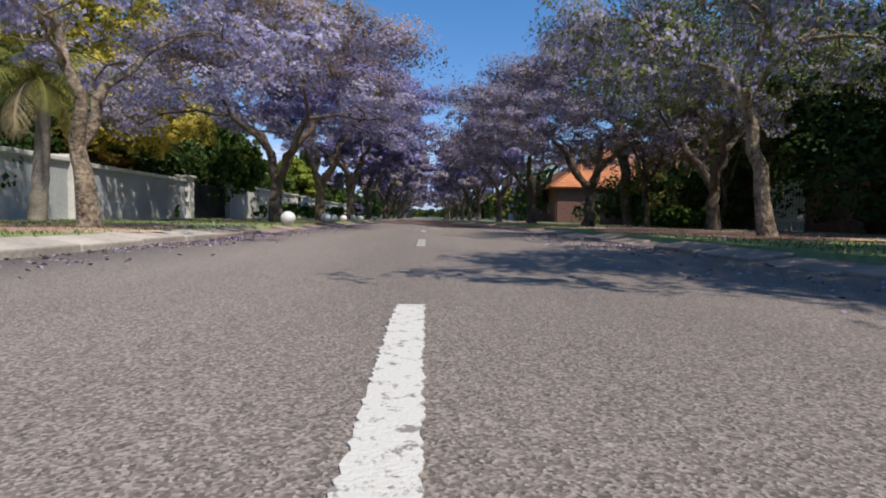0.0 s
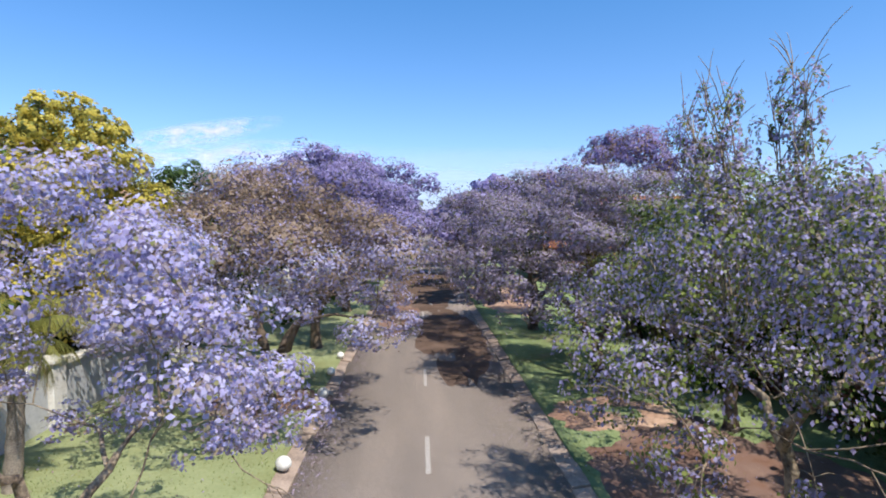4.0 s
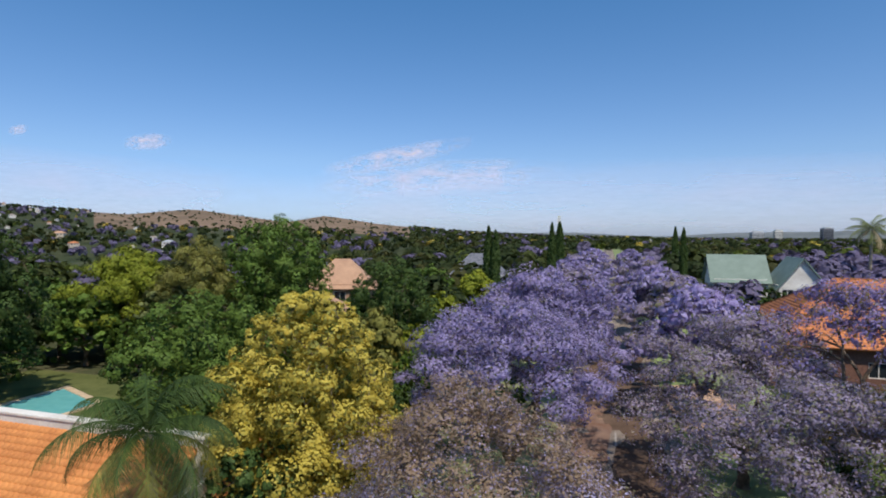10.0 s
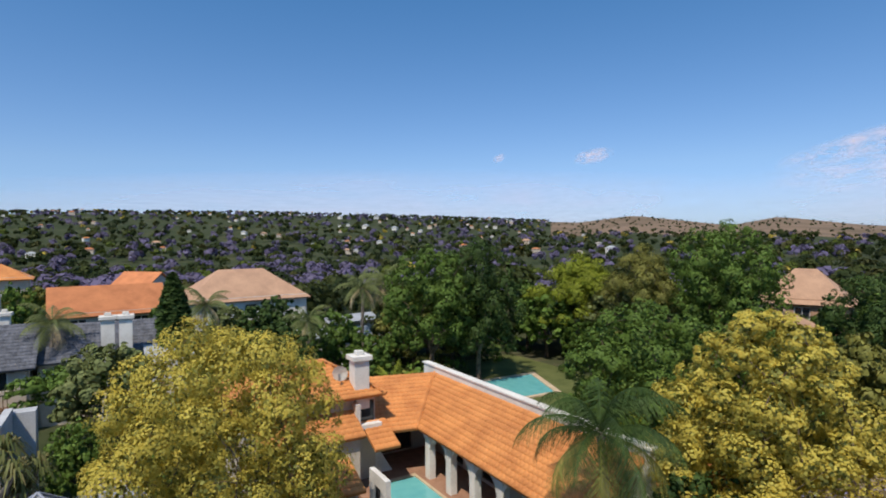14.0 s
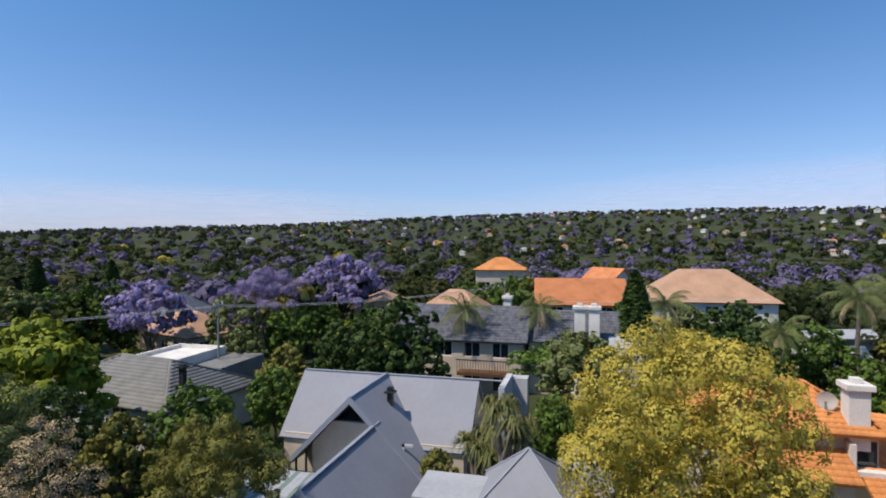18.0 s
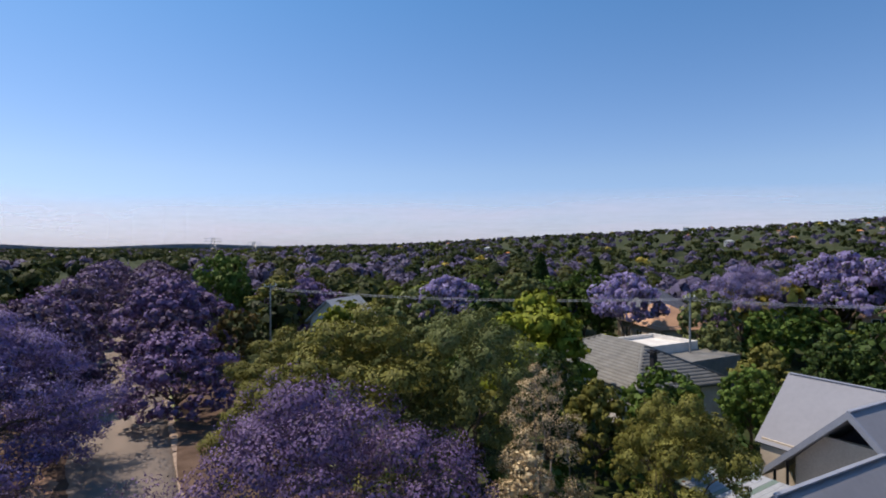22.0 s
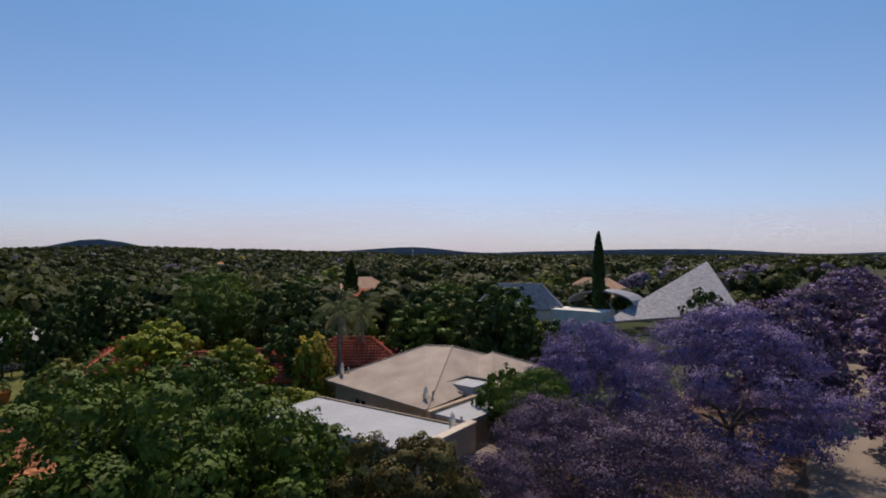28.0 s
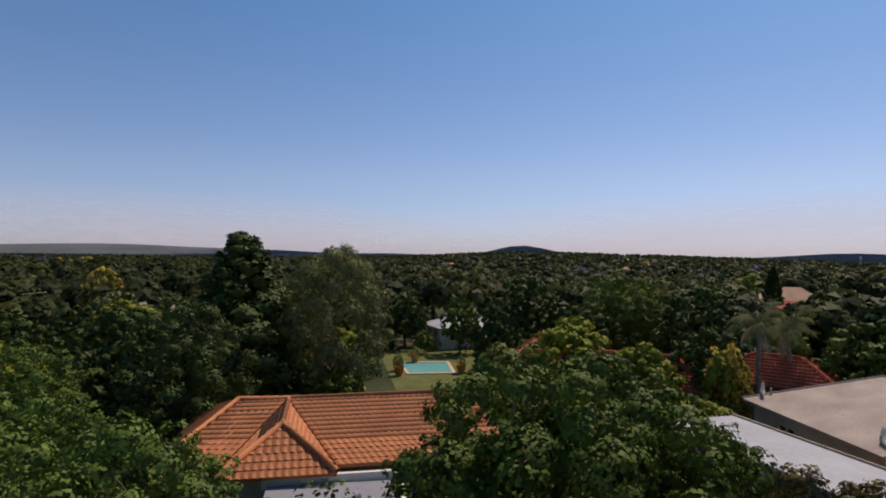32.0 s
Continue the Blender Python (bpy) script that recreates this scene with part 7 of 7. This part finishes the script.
def woods():
    """The sea of tree tops beyond the gardens, out to the hills."""
    rng = np.random.default_rng(31)
    rd = random.Random(37)
    bins = {k: [[], [], []] for k in ("far_dark", "far_green", "far_olive", "far_lime", "jac_far", "far_yellow")}
    sizes = {k: [] for k in bins}
    for r0, r1, count, quads, h0, h1 in ((58, 130, 900, 270, 4.6, 8.5), (130, 400, 3000, 84, 5.0, 9.0), (400, 1000, 7000, 24, 5, 9), (1000, 2300, 11000, 10, 6, 10)):
        for _ in range(count):
            r = r0 * (r1 / r0) ** rd.random()
            w = rd.uniform(-48, 312)
            x, y = -r * math.sin(radians(w)), r * math.cos(radians(w))
            if (abs(x) < 10 and r < 420) or (r < 140 and not clear_of(x, y, 2.0)):
                continue
            if 20 < w < 49 and r > 780 and rd.random() < (0.55 if r < 1500 else 0.88):
                continue
            if 45 < w < 175:
                pj = 0.24
            else:
                pj = 0.08 if w < 175 else 0.02
            cl = noise.noise(Vector((x * 0.012, y * 0.012, 1.7)))
            if street_near(x, y, 9) or rd.random() < pj + (0.35 if w < 200 else 0.1) * max(0, cl):
                k = "jac_far"
            else:
                k = "far_" + (rd.choice(("dark", "dark", "green", "green", "olive", "lime", "lime", "yellow")) if rd.random() < 0.18 else rd.choice(("dark", "green", "green", "dark", "olive", "dark")))
            # towards the sun: backlit darkness put in by picking darker leaf colours
            if w > 175 and k in ("far_lime", "far_olive", "far_yellow") and rd.random() < 0.75:
                k = "far_dark"
            if w > 205 and r < 200 and k in ("jac_far", "far_yellow"):
                k = "far_dark"
            if 20 < w < 49 and r > 780:
                k = "far_dark"
            h = rd.uniform(h0, h1) * (0.6 if 20 < w < 49 and r > 780 else 1.0)
            rad = h * rd.uniform(0.42, 0.62)
            z = float(terrain_z(x, y))
            lobes = [(x + rad * 0.45 * math.cos(i * 2.1 + r), y + rad * 0.45 * math.sin(i * 2.1 + r), z + h - rad * (0.75 + 0.16 * (i % 3)), rad * 0.62, rad * 0.62, rad * 0.62) for i in range(4)]
            pos, nor, out = scatter(rng, lobes, quads, 0.3, per=max(2, quads // 30), low=-0.3, jitter=0.1)
            bins[k][0].append(pos)
            bins[k][1].append(nor)
            bins[k][2].append(out)
            sizes[k].append(rng.uniform(0.75, 1.25, len(pos)) * math.sqrt(20.0 * rad * rad / quads) * 0.95)
    for k, (p, n_, o_) in bins.items():
        if p:
            pos = np.concatenate(p)
            tagged(obj("woodland", leaves_mesh("woodland", rng, pos, np.concatenate(n_), np.concatenate(sizes[k]), 0.8, np.concatenate(o_), 0.94), M[k]), "distant tree tops between the gardens and hills", "woodland", kind="stuff")


woods()


def far_houses():
    rd = random.Random(43)
    protos = []
    for rm, wm in (("terracotta", "plaster"), ("peach", "beige"), ("white_roof", "plaster"), ("slate", "plaster"), ("terracotta2", "beige"), ("sand_roof", "plaster")):
        t = root_at("house", 0, 0, "small pale hillside house among trees")
        block(t, 0, 0, 0, 14, 9, -3, 5.4, 8.0, M[rm], M[wm], over=0.6, tiles=False, wins=0, caps=False)
        for x in (-4.2, 0.0, 4.2):
            part("window", boxes((x - 0.9, x + 0.9, -4.72, -4.6, 2.6, 4.4)), M["glass"], t)
        protos.append((t, [False]))
    for i in range(190):
        if i < 150:
            w = rd.uniform(42, 128)
            r = rd.uniform(420, 1350)
        else:
            w = rd.uniform(-30, 300)
            r = rd.uniform(160, 800)
        x, y = -r * math.sin(radians(w)), r * math.cos(radians(w))
        z = float(terrain_z(x, y))
        if abs(x) < 20 or (20 < w < 49 and r > 760):
            continue
        t, used = protos[rd.randrange(len(protos))]
        face = math.degrees(math.atan2(-y, -x)) + 90 + rd.uniform(-35, 35)
        s = rd.uniform(0.4, 0.8)
        m = Matrix.LocRotScale((x, y, z + 1.2 + r * 0.0042), Euler((0, 0, radians(face))), (s, s, s))
        if used[0]:
            copy_thing(t, m)
        else:
            t.matrix_world = m
            used[0] = True


far_houses()


def far_ranges():
    """Low ranges on the horizon, with haze put into their blue-grey colour."""
    m = mat("far_range_haze", (0.155, 0.175, 0.190), (0.110, 0.130, 0.145), 0.002, 1.0, 0.0)
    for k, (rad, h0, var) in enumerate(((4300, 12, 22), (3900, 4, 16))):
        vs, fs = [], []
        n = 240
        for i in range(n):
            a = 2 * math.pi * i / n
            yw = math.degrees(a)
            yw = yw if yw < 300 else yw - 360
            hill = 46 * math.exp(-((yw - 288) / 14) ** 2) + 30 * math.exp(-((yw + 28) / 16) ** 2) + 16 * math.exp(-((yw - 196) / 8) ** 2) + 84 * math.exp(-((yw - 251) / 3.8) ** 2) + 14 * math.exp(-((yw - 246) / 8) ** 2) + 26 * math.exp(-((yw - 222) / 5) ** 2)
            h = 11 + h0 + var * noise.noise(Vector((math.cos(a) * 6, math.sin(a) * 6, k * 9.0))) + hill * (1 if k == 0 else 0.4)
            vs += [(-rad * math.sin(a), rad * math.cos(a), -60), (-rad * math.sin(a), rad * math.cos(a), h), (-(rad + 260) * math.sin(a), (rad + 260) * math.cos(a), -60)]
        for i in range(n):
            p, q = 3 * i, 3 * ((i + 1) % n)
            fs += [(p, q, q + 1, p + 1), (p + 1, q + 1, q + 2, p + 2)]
        tagged(smooth(obj("backdrop_range", raw_mesh("backdrop_range", np.array(vs), np.array(fs)), m)), "low range on the horizon, haze painted in as blue-grey", "hills", kind="structure")


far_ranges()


# --- clouds ---
def cloud_mat(name, low, high):
    m = bpy.data.materials.new(name)
    m.use_nodes = True
    n, l = m.node_tree.nodes, m.node_tree.links
    n.remove(n["Principled BSDF"])
    tc = n.new("ShaderNodeTexCoord")
    mp = n.new("ShaderNodeMapping")
    mp.inputs["Scale"].default_value = (3.0, 1.0, 2.2)
    nz = n.new("ShaderNodeTexNoise")
    nz.inputs["Scale"].default_value, nz.inputs["Detail"].default_value, nz.inputs["Roughness"].default_value = 1.7, 9.0, 0.62
    l.new(tc.outputs["Generated"], mp.inputs[0])
    l.new(mp.outputs[0], nz.inputs["Vector"])
    att = n.new("ShaderNodeAttribute")
    att.attribute_name = "soft"
    mul = n.new("ShaderNodeMath")
    mul.operation = "MULTIPLY"
    rp = n.new("ShaderNodeMapRange")
    rp.inputs["From Min"].default_value, rp.inputs["From Max"].default_value = low, high
    l.new(nz.outputs[0], rp.inputs[0])
    l.new(rp.outputs[0], mul.inputs[0])
    l.new(att.outputs["Fac"], mul.inputs[1])
    tr, d0, d1, df, mx = (n.new("ShaderNode" + k) for k in ("BsdfTransparent", "BsdfDiffuse", "BsdfTranslucent", "AddShader", "MixShader"))
    d0.inputs[0].default_value = d1.inputs[0].default_value = (0.47, 0.465, 0.57, 1)
    l.new(d0.outputs[0], df.inputs[0])
    l.new(d1.outputs[0], df.inputs[1])
    l.new(mul.outputs[0], mx.inputs[0])
    l.new(tr.outputs[0], mx.inputs[1])
    l.new(df.outputs[0], mx.inputs[2])
    l.new(mx.outputs[0], n["Material Output"].inputs[0])
    return m


def cloud(yaw0, el0, yaw1, el1, thick, dens, label="thin white streak of high cloud"):
    """A streak from one bearing and elevation to another, thick degrees high."""
    n, k, rad = 24, 8, 4700.0
    vs, so, fs = [], [], []
    for i in range(n + 1):
        f = i / n
        for j in range(k + 1):
            g = j / k
            yw = radians(yaw0 + (yaw1 - yaw0) * f)
            el = radians(el0 + (el1 - el0) * f + thick * (g - 0.5) * (0.5 + 0.5 * math.sin(math.pi * f)))
            vs.append((-rad * math.sin(yw), rad * math.cos(yw), 11 + rad * math.tan(el)))
            so.append(dens * math.sin(math.pi * g) * min(1, 4 * f, 4 * (1 - f)))
    for i in range(n):
        for j in range(k):
            p = i * (k + 1) + j
            fs.append((p, p + k + 1, p + k + 2, p + 1))
    me = raw_mesh("cloud", np.array(vs), np.array(fs))
    me.polygons.foreach_set("use_smooth", np.ones(len(fs), bool))
    me.normals_split_custom_set_from_vertices(np.tile(np.array((0.0, 0.0, 1.0), np.float32), (len(vs), 1)))
    at = me.attributes.new("soft", "FLOAT", "POINT")
    at.data.foreach_set("value", np.array(so, np.float32))
    o = obj("cloud", me, VEIL_MAT if label == VEIL else CLOUD)
    o.visible_shadow = False
    return tagged(o, label, "cloud", kind="structure")


VEIL = "pale veil of cloud along the horizon"
CLOUD, VEIL_MAT = cloud_mat("thin_cloud", 0.36, 0.75), cloud_mat("cloud_veil", 0.1, 0.9)
cloud(29, 6.3, 13.5, 9.6, 2.4, 1.8)
cloud(30, 5.0, 4, 6.6, 4.0, 1.3)
cloud(46.5, 8.0, 42.5, 8.6, 1.6, 1.9, "small white puff of cloud")
cloud(54.6, 8.2, 53.2, 8.6, 0.9, 1.7, "small white puff of cloud")
cloud(106, 2.6, 28, 3.4, 9.0, 0.9, VEIL)
cloud(38, 3.2, -45, 3.0, 9.0, 0.8, VEIL)
cloud(200, 1.6, 92, 2.2, 8.0, 0.95, VEIL)
cloud(272, 1.6, 170, 1.6, 9.5, 0.8, VEIL)
cloud(318, 1.6, 256, 1.6, 9.5, 0.8, VEIL)
cloud(187, 25, 181, 22.5, 2.2, 0.4)


# ---------------- garden walls, stones, fences ----------------
gwl = root_at("garden_wall", -9.5, 16, "rendered grey garden wall with white coping and pillars", "wall")
for y0, y1, h, mt in ((-6, 14.8, 1.62, "grey_plaster"), (15.4, 22.0, 1.55, "grey_plaster"), (27.0, 40.0, 1.7, "plaster"), (44, 70, 1.6, "plaster")):
    part_w("wall_panel", boxes((-9.62, -9.40, y0, y1, -0.2, h)), M[mt], gwl)
    part_w("coping", boxes((-9.70, -9.32, y0 - 0.02, y1 + 0.02, h, h + 0.12), bevel=0.02), M["plaster"], gwl)
for y in (15.1, 22.2, 26.8, 40.2, 43.8, 3.0, 9.0):
    part_w("pillar", boxes((-9.75, -9.27, y - 0.26, y + 0.26, -0.2, 1.72), (-9.82, -9.20, y - 0.33, y + 0.33, 1.72, 1.82), bevel=0.02), M["plaster"], gwl)
gate = root_at("drive_gate", -9.5, 24.5, "dark slatted metal drive gate between pillars", "gate")
part_w("gate_frame", boxes((-9.54, -9.46, 22.5, 26.5, 0.15, 0.23), (-9.54, -9.46, 22.5, 26.5, 1.5, 1.58)), M["dark_metal"], gate)
for k in range(33):
    part_w("slat", boxes((-9.52, -9.48, 22.52 + k * 0.12, 22.58 + k * 0.12, 0.23, 1.5)), M["dark_metal"], gate)


def ball(x, y, r, label):
    bm = bmesh.new()
    bmesh.ops.create_icosphere(bm, subdivisions=3, radius=r)
    for v in bm.verts:
        v.co *= 1 + 0.05 * noise.noise(v.co * 9 + Vector((x, y, 0)))
        v.co.z *= 0.94
    o = smooth(part("marker_stone", bm, M["stone"]))
    o.location = (x, y, 0.115 + r * 0.86)
    tagged(o, label, "stone", "white stones along the kerb")


for y in (12.3, 17.0, 19.4, 21.6, 24.5, 27.2):
    ball(-3.05 if y < 18 else -3.2, y, 0.165 if y < 18 else 0.14, "round whitewashed marker stone on the lawn edge")
fe = root_at("garden_fence", 10.4, 12, "brown rendered garden wall with a picket gate in deep shade", "fence")
for y0, y1 in ((-8, 14.9), (16.8, 33)):
    part_w("wall_panel", boxes((10.45, 10.65, y0, y1, -0.2, 1.75)), M["brick"], fe)
    part_w("coping", boxes((10.4, 10.7, y0, y1, 1.75, 1.83), bevel=0.01), M["brick"], fe)
for k in range(14):
    part_w("picket", boxes((10.53, 10.57, 14.98 + k * 0.13, 15.03 + k * 0.13, 0.1, 1.6)), M["cream"], fe)
part_w("gate_rail", boxes((10.50, 10.53, 14.95, 16.75, 0.4, 0.46), (10.50, 10.53, 14.95, 16.75, 1.3, 1.36)), M["cream"], fe)


def hedge(name, x0, x1, y0, y1, h0, h1, mt, seed, label, n=60, size=0.12, per=170):
    rng = np.random.default_rng(seed)
    rd = random.Random(seed)
    lobes = []
    for _ in range(n):
        h = rd.uniform(h0, h1)
        x, y = rd.uniform(x0, x1), rd.uniform(y0, y1)
        for zf in (0.35, 0.75):
            q = h * 0.34
            lobes.append((x + rd.uniform(-0.3, 0.3), y + rd.uniform(-0.3, 0.3), 0.1 + h * zf, q, q, h * 0.3))
    pos, nor, out = scatter(rng, lobes, len(lobes) * per, 0.3, per=14, low=-0.6)
    tagged(obj(name, leaves_mesh(name, rng, pos, nor, size * rng.uniform(0.7, 1.3, len(pos)), 0.8, out), M[mt]), label, "hedge", kind="stuff")


hedge("hedge", 9.7, 10.3, 3.0, 14.6, 1.5, 2.6, "dark", 76, "dark clipped hedge along the garden fence", 40, 0.12, 170)
hedge("hedge", 9.7, 10.3, 17.0, 30.0, 1.5, 2.6, "dark", 77, "dark clipped hedge along the garden fence", 40, 0.12, 130)
hedge("hedge", 11.0, 12.6, -4, 30, 2.6, 4.6, "dark", 71, "tall dark evergreen hedge behind the garden fence", 80, 0.16, 190)
hedge("hedge", -11.6, -10.2, 2, 40, 2.0, 4.2, "dark", 72, "dark evergreen hedge behind the garden wall", 70, 0.16, 150)
hedge("flower_bed", 8.0, 9.6, 16.5, 21, 0.4, 0.8, "bright", 73, "low bright green border plants", 30, 0.14, 60)
hedge("flower_bed", -8.6, -5.4, 26, 44, 0.4, 0.9, "bright", 74, "low green border plants along the lawn", 60, 0.16, 50)
hedge("hedge", 10.5, 14.0, -14, -4, 0.8, 2.2, "russet", 75, "russet garden shrubs at the verge", 40, 0.14, 110)


# --- poles, cables, masts, towers ---
def utility_pole(x, y, h, label="grey steel street pole with a short arm"):
    z = float(terrain_z(x, y))
    t = root_at("utility_pole", x, y, label, "pole")
    tb = Tubes()
    tb.add([(0, 0, z - 0.2), (0, 0, z + h * 0.6), (0, 0, z + h)], [0.09, 0.08, 0.06], 8)
    obj("post", tb.mesh("post"), M["steel"], t)
    part("arm", boxes((-0.6, 0.6, -0.04, 0.04, z + h - 0.35, z + h - 0.27)), M["steel"], t)
    for k in (-0.5, 0.0, 0.5):
        part("insulator", boxes((k - 0.04, k + 0.04, -0.04, 0.04, z + h - 0.27, z + h - 0.1), bevel=0.01), M["cream"], t)


utility_pole(-36.9, -26.4, 7.0)
utility_pole(-58, -8, 7.4)
utility_pole(-12, -52, 7.2)
utility_pole(34, 46, 7.0)


def cable(pts, r=0.02):
    tb = Tubes()
    for a, b in zip(pts[:-1], pts[1:]):
        a, b = np.array(a, float), np.array(b, float)
        s = np.linspace(0, 1, 24)[:, None]
        q = a + (b - a) * s
        q[:, 2] -= (4 * s * (1 - s))[:, 0] * 0.5
        tb.add(q, np.full(24, r), 5)
    tagged(obj("overhead_cable", tb.mesh("overhead_cable"), M["wire"]), "thin overhead cable slung between street poles", "cable")


cable([(-58, -8, 6.9), (-36.9, -26.4, 6.6), (-12, -52, 6.7)])
cable([(-58, -8.3, 6.75), (-37.0, -26.8, 6.45), (-12, -52.3, 6.55)])
cable([(34, 46, 6.6), (62, 30, 6.2)])


def lattice(x, y, h, w, label, arms=0):
    z = float(terrain_z(x, y))
    t = root_at("mast", x, y, label, "mast")
    tb = Tubes()
    for sx, sy in ((-1, -1), (1, -1), (1, 1), (-1, 1)):
        tb.add([(sx * w, sy * w, z), (sx * w * 0.25, sy * w * 0.25, z + h)], [0.22, 0.16], 4)
    for k in range(8):
        f, g = k / 8, (k + 1) / 8
        a, b = w * (1 - 0.75 * f), w * (1 - 0.75 * g)
        for (p, q), (u, v) in (((-1, -1), (1, -1)), ((1, -1), (1, 1)), ((1, 1), (-1, 1)), ((-1, 1), (-1, -1))):
            tb.add([(p * a, q * a, z + h * f), (u * b, v * b, z + h * g)], [0.12, 0.12], 4)
    obj("lattice", tb.mesh("lattice"), M["steel"], t)
    for k in range(arms):
        part("cross_arm", boxes((-w * 2.2, w * 2.2, -0.25, 0.25, z + h * (0.78 + 0.14 * k), z + h * (0.78 + 0.14 * k) + 0.4)), M["steel"], t)
    if not arms:
        for k in range(3):
            part("antenna", boxes((-0.9, 0.9, -0.6, 0.6, z + h * (0.8 + 0.07 * k), z + h * (0.8 + 0.07 * k) + 1.2)), M["cream"], t)


lattice(-25.2, 299, 22, 1.3, "slim lattice radio mast with antennas")
lattice(-78, -700, 22, 4.5, "steel lattice power pylon on the horizon", 2)
lattice(520, -580, 16, 1.2, "slim lattice radio mast on a low hill")
lattice(-132, -745, 18, 4.0, "steel lattice power pylon on the horizon", 2)


def tower(x, y, w, h, mt, label):
    t = root_at("tower_block", x, y, label, "tower block")
    part_w("wall", boxes((x - w / 2, x + w / 2, y - w / 2, y + w / 2, -5, h)), M[mt], t)
    part_w("roof", boxes((x - w / 3, x + w / 3, y - w / 3, y + w / 3, h, h + 2.5)), M["grey_plaster"], t)
    n = int(h / 3.4)
    for k in range(1, n):
        part_w("window_band", boxes((x - w / 2 - 0.15, x + w / 2 + 0.15, y - w / 2 - 0.15, y + w / 2 + 0.15, k * 3.4, k * 3.4 + 1.3)), M["glass"], t)


tower(930, 1170, 22, 34, "plaster", "white tower block on the far plain")
tower(465, 1420, 20, 30, "slate", "dark glass tower block on the far plain")
tower(345, 1500, 26, 22, "grey_plaster", "grey office block on the far plain")
tower(385, 1480, 16, 26, "plaster", "pale office block on the far plain")
tower(760, 1300, 60, 18, "brick", "long brick building on the far plain")
fp = copy_at(p2, 46, 121, -0.1, 40, 1.9, "tall palm rising above the tiled roofs")


def pot(x, y, h, r, label="terracotta plant pot with a clipped shrub by the pool"):
    t = thing("plant_pot", Matrix.Translation((x, y, float(terrain_z(x, y)) + 0.03)), label, "pot", "pots round the pool")
    tb = Tubes()
    tb.add([(0, 0, 0), (0, 0, h * 0.5), (0, 0, h * 0.88), (0, 0, h * 0.89), (0, 0, h)], [r * 0.62, r * 0.9, r, r * 1.12, r * 1.12], 12)
    smooth(obj("pot", tb.mesh("pot"), M["terracotta"], t))
    rng = np.random.default_rng(int(x * 10) % 97)
    pos, nor, out = scatter(rng, [(0, 0, h + r * 0.7, r * 1.1, r * 1.1, r * 1.2)], 240, 0.3, per=10, low=-0.7)
    obj("shrub", leaves_mesh("shrub", rng, pos, nor, rng.uniform(0.08, 0.16, len(pos))), M["green"], t)


for x, y in ((46.2, -4.4), (48.2, -4.5), (46.3, -9.9), (51.9, -6.6)):
    pot(x, y, 0.8, 0.42)
